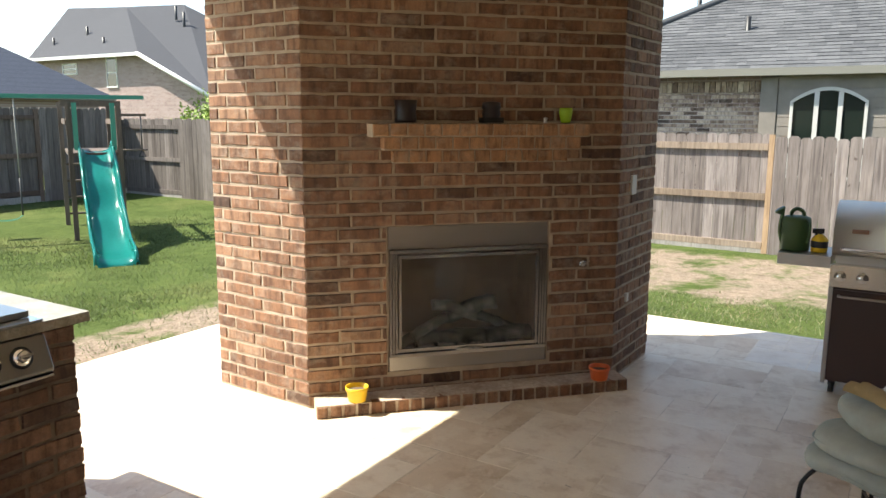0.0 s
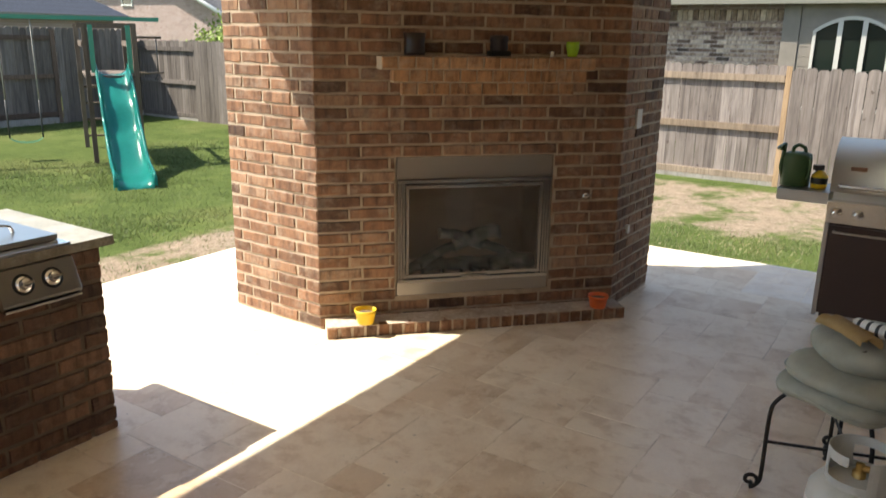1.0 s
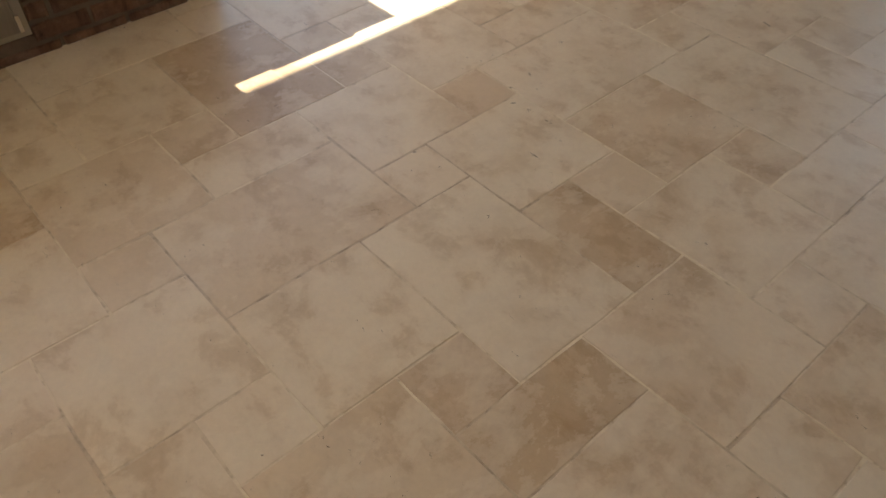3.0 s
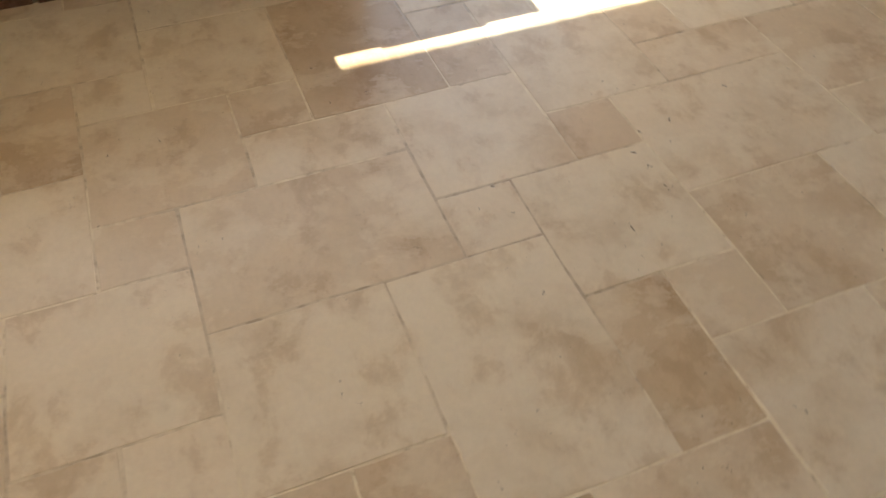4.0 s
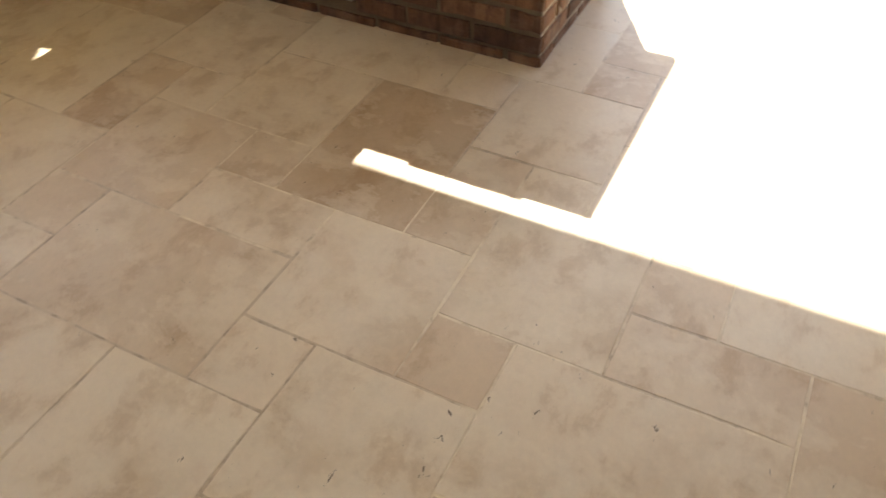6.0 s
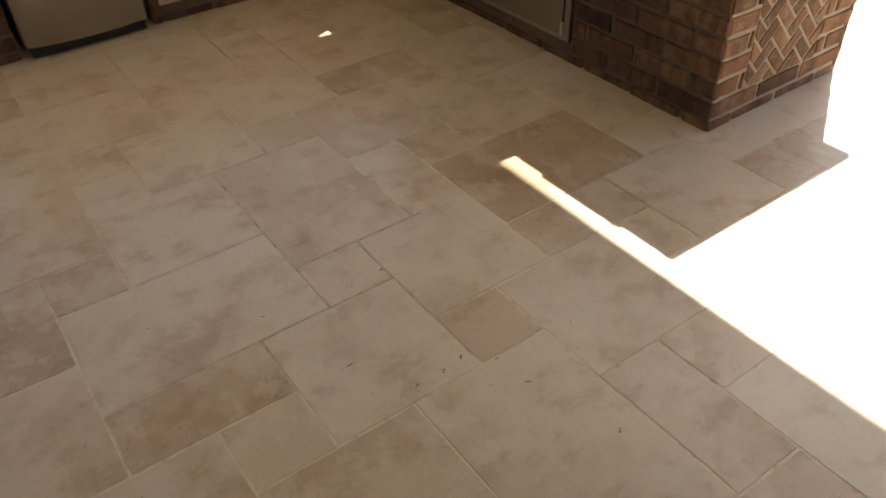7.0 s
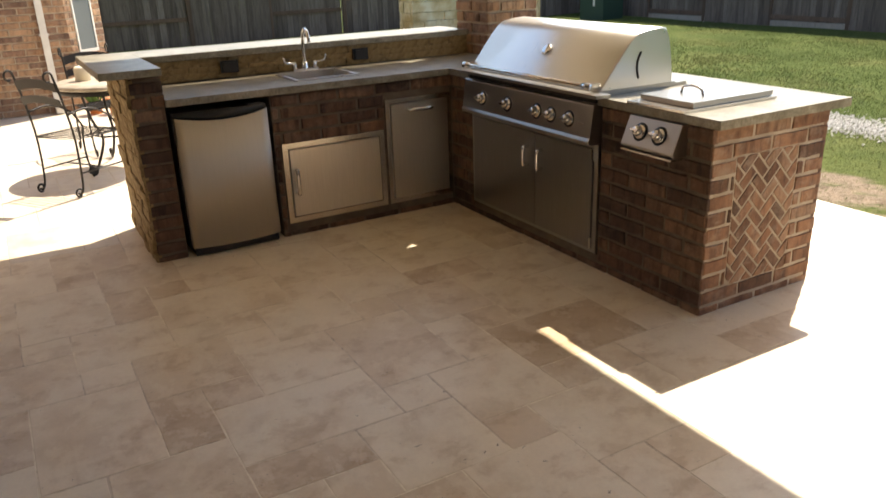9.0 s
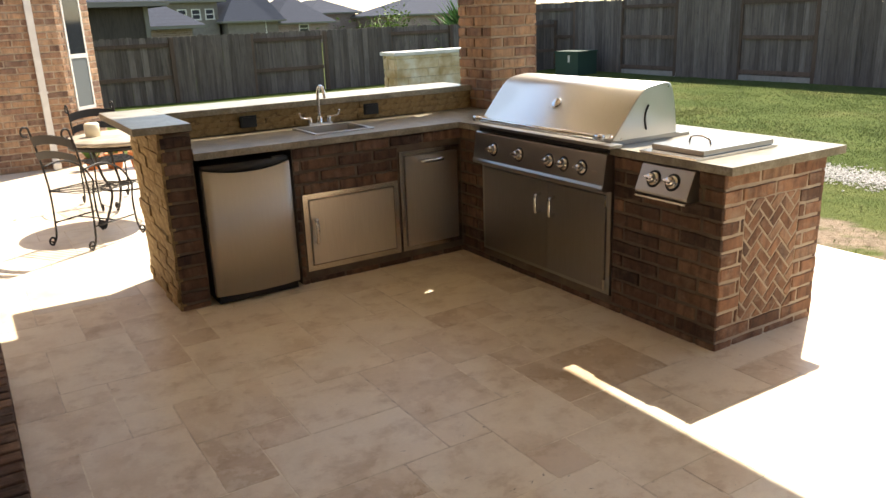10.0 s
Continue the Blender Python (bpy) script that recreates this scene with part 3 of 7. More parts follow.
bump(HEARTH_WASH, noise_tex(HEARTH_WASH, _v, 60.0), 0.6, 0.005)
FA = radians(47)
FDIR = Vector((math.cos(FA), math.sin(FA)))
FB = Vector((-0.075, 3.67))
FC = FB + FDIR * 1.97
STAINLESS_DARK = material("dull_steel", (0.46, 0.43, 0.39), 0.42, 1.0)
FIREBOX = material("firebox_panel", (0.20, 0.165, 0.135), 0.9)
paint(FIREBOX, ramp(FIREBOX, noise_tex(FIREBOX, coords(FIREBOX), 5.0), [(0.3, (0.42, 0.345, 0.26)), (0.7, (0.58, 0.50, 0.40))]))
GLASS = material("glass", (0.9, 0.9, 0.9), 0.02)
GLASS.node_tree.nodes["Principled BSDF"].inputs["Transmission Weight"].default_value = 1.0
LOG = material("fire_log", (0.2, 0.19, 0.17), 0.95)
paint(LOG, ramp(LOG, noise_tex(LOG, coords(LOG), 12.0, 5.0), [(0.35, (0.05, 0.055, 0.048)), (0.5, (0.15, 0.17, 0.155)), (0.7, (0.36, 0.37, 0.33))]))


def build_fireplace():
    top = 3.0
    fire = thing("fireplace", "orange-brown brick outdoor fireplace with chamfered corners and corbelled mantel", "fireplace", (FB.x, FB.y, 0), 47)
    turn = Matrix.Rotation(-FA, 4, "Z")

    def local(x, y):
        p = turn @ Vector((x - FB.x, y - FB.y, 0))
        return (p.x, p.y)
    u0, u1, v0, v1, deep = 0.478, 1.505, 0.185, 1.075, 0.5
    A, D, E, F = local(-0.85, 3.70), local(FC.x + 0.01, 5.82), local(0.25, 5.82), local(-0.85, 5.1)
    L = 1.97
    # mortar core, in three upright blocks round the opening
    for bm in (prism([(0, 0.004), (u0, 0.004), (u0, 1.2), E, F, A], 0, top), prism([(u1, 0.004), (L, 0.004), D, (u1, D[1] - 0.02)], 0, top),
               prism([(u0, 0.004), (u1, 0.004), (u1, 1.1), (u0, 1.1)], v1, top), prism([(u0, 0.004), (u1, 0.004), (u1, 1.1), (u0, 1.1)], 0, v0),
               prism([(u0, deep + 0.06), (u1, deep + 0.06), (u1, 1.1), (u0, 1.1)], v0, v1)):
        part("core", bm, MORTAR, fire)
    front = part("front_face", solid(0.3, 0.31, 0.1, 0.11, top - 0.02, top - 0.01), MORTAR, fire)
    base = 0.085 - COURSE
    brick_face(front, (0, 0), (1, 0), L, base, top, [(u0, u1, v0, v1)], shift=0.268, odd=-0.077)
    left = part("left_face", solid(-0.1, -0.09, 0.3, 0.31, top - 0.02, top - 0.01), MORTAR, fire, "face in full sun below the roof's shadow")
    la = Vector((-A[0], -A[1]))
    brick_face(left, A, la.normalized(), la.length, base, top, shift=la.length - 0.19, odd=0.077)
    right = part("right_face", solid(L - 0.2, L - 0.19, 0.3, 0.31, top - 0.02, top - 0.01), MORTAR, fire)
    ra = Vector((D[0] - L, D[1]))
    brick_face(right, (L, 0), ra.normalized(), ra.length, base, top, shift=0.1)
    # hearth: a row of brick ends along its front, the top washed over with mortar
    hearth = part("hearth", solid(0.03, 1.992, -0.176, 0.0, 0, 0.073, 0.004), HEARTH_WASH, fire, "low hearth with mortar-washed top and brick edge")
    n = 25
    for k in range(n):
        w = 1.98 / n
        me = brick_mesh(round((w - 0.014) * 200) / 200, 0.072, 0.05, rng.randrange(4), BRICK)
        ob = new("brick", me)
        ob.parent = hearth
        ob.matrix_basis = Matrix.Translation((0.02 + (k + 0.5) * w, -0.133 + rng.uniform(-0.002, 0.002), 0.034 + rng.uniform(-0.002, 0.002)))
    # corbelled mantel of three courses
    mantel = part("mantel", join(solid(0.505, 1.575, -0.066, 0.0, 1.449, 1.5235), solid(0.445, 1.635, -0.121, 0.0, 1.5240, 1.60), solid(0.365, 1.66, -0.186, 0.0, 1.6005, 1.674)), MORTAR, fire, "corbelled mantel shelf of header bricks")
    for k, (a, b, out) in enumerate(((0.50, 1.58, 0.07), (0.44, 1.64, 0.125), (0.36, 1.665, 0.19))):
        z = 1.452 + k * COURSE
        m = round((b - a) / 0.102)
        w = (b - a) / m
        for q in range(m):
            me = brick_mesh(round((w - 0.01) * 200) / 200, COURSE - 0.011, out + 0.025, rng.randrange(4), TAN_BRICK)
            ob = new("brick", me)
            ob.parent = mantel
            ob.matrix_basis = pose(a + (q + 0.5) * w, 0.02, z + COURSE / 2)
    # metal firebox
    t = 0.02
    part("firebox", join(solid(u0 + t, u1 - t, deep, deep + 0.02, v0 + t, v1 - t), solid(u0, u0 + t, 0.03, deep + 0.02, v0, v1),
                         solid(u1 - t, u1, 0.03, deep + 0.02, v0, v1), solid(u0 + t, u1 - t, 0.05, deep, v0, v0 + 0.10), solid(u0 + t, u1 - t, 0.03, deep, v1 - t, v1)), FIREBOX, fire, "soot-stained firebox lining")
    part("top_panel", solid(u0 + 0.01, u1 - 0.01, 0.012, 0.03, v1 - 0.135, v1 - 0.004, 0.004), STAINLESS_DARK, fire, "dull stainless upper panel")
    part("bottom_panel", solid(u0 + 0.01, u1 - 0.01, 0.0, 0.03, v0 + 0.004, v0 + 0.085, 0.004), STAINLESS_DARK, fire, "dull stainless lower panel")
    zf0, zf1 = v0 + 0.09, v1 - 0.14
    bars = [solid(u0 + 0.012, u1 - 0.012, -0.012, 0.02, zf1 - 0.022, zf1, 0.004), solid(u0 + 0.012, u1 - 0.012, -0.016, 0.02, zf0, zf0 + 0.02, 0.004)]
    for a in (u0 + 0.012, u1 - 0.012 - 0.05):
        for k in range(3):
            bars.append(solid(a + 0.018 * k, a + 0.018 * k + 0.011, -0.014 + 0.003 * k, 0.02, zf0 + 0.021, zf1 - 0.023, 0.003))
    part("door_frame", join(*bars), STEEL, fire, "ribbed stainless door frame")
    inner = [solid(u0 + 0.068, u1 - 0.068, -0.008, 0.014, zf1 - 0.055, zf1 - 0.036, 0.003), solid(u0 + 0.068, u1 - 0.068, -0.008, 0.014, zf0 + 0.03, zf0 + 0.05, 0.003),
             solid(u0 + 0.068, u0 + 0.084, -0.008, 0.014, zf0 + 0.051, zf1 - 0.056, 0.003), solid(u1 - 0.084, u1 - 0.068, -0.008, 0.014, zf0 + 0.051, zf1 - 0.056, 0.003)]
    part("glass_frame", join(*inner), STEEL, fire)
    pane = part("pane", solid(u0 + 0.084, u1 - 0.084, 0.0, 0.004, zf0 + 0.051, zf1 - 0.056), GLASS, fire)
    pane.visible_shadow = False
    mid = (u0 + u1) / 2
    part("handle", tube(smooth_line([(mid - 0.09, -0.012, zf0 + 0.028), (mid - 0.03, -0.03, zf0 + 0.03), (mid + 0.03, -0.03, zf0 + 0.03), (mid + 0.09, -0.012, zf0 + 0.028)]), 0.006), CHROME, fire)
    r = random.Random(2)
    for k in range(9):
        low = k < 5
        a = (u0 + 0.22 + (0.15 * k if low else 0.12 * (k - 5) + 0.11), 0.13 + r.uniform(-0.02, 0.07), v0 + (0.155 if low else 0.25 + 0.10 * (k in (6, 7))))
        ang = r.uniform(-0.5, 0.5)
        tip = (0.35 if k % 2 else -0.35) if not low else 0.1
        pts = [(a[0] + s * 0.15 * math.cos(ang), a[1] + s * 0.12 * math.sin(ang), a[2] + 0.15 * s * tip - 0.02 * s * s) for s in (-1, -0.4, 0.3, 1)]
        log = tube(smooth_line(pts, 4), 0.042 + r.uniform(-0.01, 0.012), 9)
        for v in log.verts:
            v.co += Vector([r.uniform(-0.007, 0.007) for _ in range(3)])
        part("log", log, LOG, fire, "grey ceramic fire log")
    part("log_grate", join(*[solid(u0 + 0.2 + 0.13 * k, u0 + 0.215 + 0.13 * k, 0.12, 0.34, v0 + 0.10, v0 + 0.125) for k in range(5)]), IRON, fire)
    key = part("gas_key", join(lathe([(0.0, 0.0), (0.022, 0.0), (0.024, 0.006), (0.012, 0.012), (0.0, 0.014)], 16, pose(0, 0, 0, 90, 0, 0)),
                               tube(smooth_line([(-0.035, -0.022, -0.004), (0.0, -0.028, 0.0), (0.03, -0.022, 0.012), (0.034, -0.022, 0.022)], 4), 0.005)), CHROME, fire, "chrome gas key in a round plate")
    key.matrix_basis = pose(1.735, -0.004, 0.80)
    # outlets on the right-hand face
    rd = ra.normalized()
    rot = Matrix.Rotation(math.atan2(rd.y, rd.x), 4, "Z")
    for d, z, w, h, mat, name in ((0.235, 1.28, 0.085, 0.125, WHITE, "outlet_cover"), (0.20, 0.53, 0.035, 0.055, WHITE, "gas_valve")):
        part(name, solid(-w / 2, w / 2, -0.02, 0.0, -h / 2, h / 2, 0.004), mat, fire, m=Matrix.Translation((L + rd.x * d, rd.y * d, z)) @ rot)


build_fireplace()


# ---- the outdoor kitchen ----
KY, KX, KD, TOP = 2.188, 1.985, 0.768, 0.876
CAB_DARK = material("dark_gap", (0.02, 0.018, 0.016), 0.8)


def handle_bar(ends, out, radius=0.006, foot=0.008):
    """A bar handle between two places on a face; out is the way off the face."""
    a, b = Vector(ends[0]), Vector(ends[1])
    o = Vector(out)
    d = (b - a) * 0.08
    return tube(smooth_line([a, a + o * 0.6 + d * 0.1, a + o + d, b + o - d, b + o * 0.6 - d * 0.1, b], 5), radius)


def build_grill_run():
    run = thing("grill_counter", "brick outdoor kitchen counter with a diagonal brick panel on its end", "kitchen counter")
    gy0, gy1 = 0.26, 1.478
    core = (solid(-KD + 0.004, -0.004, gy1 + 0.004, KY - 0.004, 0, TOP), solid(-KD + 0.004, -0.004, -0.6, gy0 - 0.004, 0, TOP),
                solid(-KD + 0.004, -0.62, gy0 - 0.004, gy1 + 0.004, 0, TOP), solid(-0.62, -0.004, gy0 - 0.004, gy1 + 0.004, 0, 0.075))
    for bm in core:
        part("core", bm, MORTAR_SHADE_BROWN, run)
    face = part("front_face", solid(-0.3, -0.29, 1.8, 1.81, 0.8, 0.81), MORTAR_SHADE_BROWN, run)
    # front in the shade-darkened brick; the brighter end below keeps plain brick
    brick_face(face, (0, 0), (0, 1), KY, -0.038, TOP, [(gy0, gy1, 0.082, 2.0), (1.72, 2.035, 0.76, 2.0)], shift=0.06, mat=SHADE_BROWN_BRICK)
    end = part("end_face", solid(-KD + 0.012, -0.012, KY - 0.03, KY - 0.0015, 0.004, TOP - 0.004), MORTAR_TAN, run, "brick end with a diagonal basket of bricks")
    du0, du1, dv0, dv1 = 0.165, 0.575, 2 * COURSE - 0.038, 10 * COURSE - 0.038
    brick_face(end, (0, KY), (-1, 0), KD, -0.038, TOP, [(du0, du1, dv0, dv1)], shift=0.13, mat=BRICK)
    # diagonal herringbone panel, each brick clipped to the panel
    bl, bw = 0.113, 0.0565
    for a in range(-18, 26):
        for b in range(-14, 20):
            for kind in (0, 1):
                # herringbone lattice in the panel's own turned axes
                s = (b * 2 * bl + a * bw, a * bw) if kind == 0 else (b * 2 * bl + a * bw + bl, a * bw)
                rect = (s[0], s[0] + bl, s[1], s[1] + bw) if kind == 0 else (s[0], s[0] + bw, s[1] - bl + bw, s[1] + bw)
                bm = bmesh.new()
                g = 0.0065
                box(bm, rect[0] + g, rect[1] - g, 0.0, 0.03, rect[2] + g, rect[3] - g)
                bm.transform(Matrix.Translation((0.385, 0, 0.3)) @ Matrix.Rotation(radians(-45), 4, "Y") @ Matrix.Translation((-0.1, 0, -0.1)))
                for co, no in (((du0, 0, 0), (-1, 0, 0)), ((du1, 0, 0), (1, 0, 0)), ((0, 0, dv0), (0, 0, -1)), ((0, 0, dv1), (0, 0, 1))):
                    geom = bm.verts[:] + bm.edges[:] + bm.faces[:]
                    if geom:
                        bmesh.ops.bisect_plane(bm, geom=geom, plane_co=co, plane_no=no, clear_outer=True)
                        holes = [e for e in bm.edges if e.is_boundary]
                        if holes:
                            bmesh.ops.holes_fill(bm, edges=holes)
                if len(bm.verts) < 6:
                    bm.free()
                    continue
                xs = [v.co.x for v in bm.verts]
                zs = [v.co.z for v in bm.verts]
                if (max(xs) - min(xs)) * (max(zs) - min(zs)) < 0.0012:
                    bm.free()
                    continue
                out = rng.uniform(0.0, 0.003)
                mid = Vector((sum(xs) / len(xs), 0, sum(zs) / len(zs)))
                for v in bm.verts:
                    v.co -= mid
                part("brick", bm, BRICK, end, m=Matrix.Translation((-mid.x, KY + out, mid.z)) @ Matrix.Rotation(math.pi, 4, "Z"))
    back = part("back_face", solid(-0.4, -0.39, 1.8, 1.81, 0.8, 0.81), MORTAR_SHADE_BROWN, run)
    brick_face(back, (-KD, KY), (0, -1), KY + 0.6, 0.0, TOP, shift=0.1, mat=SHADE_BROWN_BRICK)


build_grill_run()


def build_sink_run():
    run = thing("sink_counter", "brick counter with shade painted into its brown, fridge bay and raised stone-faced bar", "kitchen counter")
    fx0, fx1 = 1.235, 1.815
    core = (solid(0.012, fx0 - 0.004, -0.62, -0.004, 0, TOP), solid(fx1 + 0.004, KX - 0.004, -0.77, -0.004, 0, 1.05), solid(fx0 - 0.004, fx1 + 0.004, -0.62, -0.58, 0, TOP),
                solid(-0.45, fx1 + 0.004, -0.77, -0.621, 0, 1.05))
    for bm in core:
        part("core", bm, MORTAR_SHADE_BROWN, run)
    face = part("front_face", solid(0.3, 0.31, -0.3, -0.29, 0.8, 0.81), MORTAR_SHADE_BROWN, run)
    # shade-darkened brick on this front too
    brick_face(face, (KX, 0), (-1, 0), KX, -0.038, TOP, [(KX - fx1, KX - fx0, -1, 2), (KX - 1.195, KX - 0.51, 0.08, 0.585), (KX - 0.50, KX - 0.02, 0.08, 0.77)], shift=0.05, mat=SHADE_BROWN_BRICK)
    brick_face(face, (KX, 0), (-1, 0), KX - fx1, TOP, 1.05, shift=0.09, mat=SHADE_BROWN_BRICK)
    end = part("end_face", solid(1.9, 1.91, -0.3, -0.29, 0.8, 0.81), LEDGE, run, "tan ledge-stone end of the bar")
    r = random.Random(8)
    z = 0.0
    while z < 1.03:
        h = min(r.uniform(0.035, 0.075), 1.05 - z)
        y = -0.77
        while y < -0.03:
            l = min(r.uniform(0.09, 0.24), 0.0 - y)
            out = r.uniform(0.008, 0.022)
            part("stone", solid(-0.02, out, -l / 2 + 0.0015, l / 2 - 0.0015, -h / 2 + 0.0015, h / 2 - 0.0015, 0.004, 1), LEDGE, end, m=pose(KX, y + l / 2, z + h / 2))
            y += l
        z += h
    splash = part("backsplash", solid(0.3, 0.31, -0.75, -0.74, 0.95, 0.96), LEDGE, run, "tan ledge-stone backsplash")
    z = 0.922
    for h in (0.044, 0.036, 0.048):
        x = -0.5
        while x < fx1 - 0.02:
            l = min(r.uniform(0.05, 0.17), fx1 - x)
            out = r.uniform(0.002, 0.014)
            part("stone", solid(-l / 2 + 0.0015, l / 2 - 0.0015, -0.02, out, 0.0012, h - 0.0012, 0.004, 1), LEDGE, splash, m=pose(x + l / 2, -0.615, z))
            x += l
        z += h


build_sink_run()


def build_worktops():
    top = thing("worktop", "beige granite worktop over the L-shaped counter", "countertop", (0, 0, TOP))
    # the L, leaving the grill's and the sink's cut-outs free
    z0, z1 = 0.003, 0.043
    pieces = [(-0.842, 0.03, 1.478, 2.245), (-0.842, -0.60, 0.262, 1.477), (-0.842, 0.03, -0.60, 0.261),
              (0.031, 0.60, -0.60, 0.03), (1.02, 1.815, -0.60, 0.03), (0.601, 1.019, -0.11, 0.03), (0.601, 1.019, -0.60, -0.50)]
    for p in pieces:
        part("slab", solid(*p, z0, z1, 0.005), GRANITE, top)
    bar = thing("bar_top", "pale granite raised bar top with a wide end cap", "countertop", (0, 0, 1.05))
    part("slab", prism([(-0.50, -1.0), (1.8145, -1.0), (1.8145, -0.585), (-0.50, -0.585)], 0.003, 0.043, 0.002), GRANITE, bar)
    part("end_cap", prism([(1.8155, -1.0), (2.13, -1.0), (2.13, 0.05), (1.8155, 0.05)], 0.003, 0.043, 0.002), GRANITE, bar, "wide granite cap on the brick pier")


build_worktops()
brick_column(-0.92, -0.50, -0.74, -0.32, EAVE, "orange-brown brick column rising behind the worktop")


# ---- fences ----
def build_fence(name, a, b, inside, mat, height=1.83, z=-0.1, rails_seen=True, label="", bays=(), bay=0.0, timber=None, end_post=None):
    """Upright boards between two places; rails and posts on the near side where rails_seen."""
    a, b = Vector(a), Vector(b)
    way = (b - a).normalized()
    nor = Vector((-way.y, way.x)) * inside
    ob = thing(name, label, "fence", (a.x, a.y, z), math.degrees(math.atan2(way.y, way.x)))
    length = (b - a).length
    side = 1 if nor.dot(Vector((-way.y, way.x))) > 0 else -1
    r = random.Random(int(length * 10))
    meshes = []
    for k in range(5):
        bm = bmesh.new()
        w, h = 0.1385, height - r.uniform(0, 0.03)
        vs = []
        for y in (-0.008, 0.008):
            vs.append([bm.verts.new(p) for p in ((-w / 2, y, 0), (w / 2, y, 0), (w / 2, y, h - 0.03), (w / 2 - 0.03, y, h), (-w / 2 + 0.03, y, h), (-w / 2, y, h - 0.03))])
        bm.faces.new(vs[0][::-1])
        bm.faces.new(vs[1])
        for q in range(6):
            bm.faces.new((vs[0][q], vs[0][(q + 1) % 6], vs[1][(q + 1) % 6], vs[1][q]))
        bmesh.ops.recalc_face_normals(bm, faces=bm.faces)
        meshes.append(mesh_of("board", bm, mat))
    n = int(length / 0.142)
    bay = bay or length / (round(length / 2.1 - 0.5) // 2 * 2 + 1)
    timber = timber or mat
    for k in range(n):
        x = (k + 0.5) * length / n
        flipped = (int(x / bay) % 2 == 1) if bays == "alternate" else not rails_seen
        o = new("board", meshes[r.randrange(5)])
        o.parent = ob
        o.matrix_basis = pose(x, side * (0.055 if flipped else 0.0) + r.uniform(-0.003, 0.003), r.uniform(-0.02, 0.0), 0, r.uniform(-0.12, 0.12), 0)
    x = 0.0
    while x < length - 0.1:
        e = min(x + bay, length)
        flipped = (int((x + 0.1) / bay) % 2 == 1) if bays == "alternate" else not rails_seen
        y = 0.028 * side
        for zz in (0.18, 0.9, 1.62):
            part("rail", solid(x + 0.05, e - 0.05, y - 0.019, y + 0.019, zz * height / 1.83 - 0.045, zz * height / 1.83 + 0.045), timber, ob)
        part("post", solid(x - 0.045, x + 0.045, y - 0.019, y + 0.05 * (0 if flipped else 1) + 0.019, 0.0, height - 0.06), timber, ob)
        x = e
    part("kickboard", solid(0, length, -0.015 + 0.03 * side, 0.022 + 0.03 * side, -0.03, 0.12), KICK, ob, "grey-white bottom board")
    if end_post:
        part("post", solid(length - 0.04, length + 0.03, -0.02 + 0.028 * side, 0.07 * side, 0.0, height - 0.03), end_post, ob, "newer honey-coloured pine post")
    return ob


KICK = board_material("kick_board", [(0.0, (0.27, 0.25, 0.225)), (1.0, (0.36, 0.335, 0.30))])
PINE = board_material("new_pine", [(0.0, (0.34, 0.225, 0.13)), (1.0, (0.40, 0.27, 0.16))])
DARK_TIMBER = board_material("dark_timber", [(0.0, (0.10, 0.066, 0.048)), (1.0, (0.15, 0.10, 0.073))])
RAIL_WARM = board_material("rail_wood", [(0.0, (0.235, 0.175, 0.125)), (1.0, (0.31, 0.24, 0.18))], streaks=0.4)
build_fence("fence", (-12.9, 11.75), (-4.86, 11.62), -1, FENCE_GREY, 1.82, z=-0.16, label="weathered grey-brown board fence with rails facing the lawn", bays="alternate", bay=2.03)
build_fence("fence", (-4.86, 11.62), (1.17, 11.45), -1, FENCE_WARM, 1.69, z=-0.16, label="weathered pinkish-brown board fence with rails facing the lawn", bay=2.02, timber=RAIL_WARM, end_post=PINE)
build_fence("fence", (1.22, 11.43), (9.0, 11.2), -1, FENCE_WARM, 1.66, z=-0.16, rails_seen=False, label="pale weathered board fence")
build_fence("fence", (-12.9, -15.3), (-12.9, 11.7), -1, FENCE_GREY, 1.98, label="grey weathered board fence along the lawn", bays="alternate", bay=1.92, timber=DARK_TIMBER)
build_fence("fence", (-12.9, -14.3), (2.3, -14.3), 1, FENCE_GREY, z=-0.42, label="grey weathered board fence behind the house", bays="alternate", bay=1.9, timber=DARK_TIMBER)


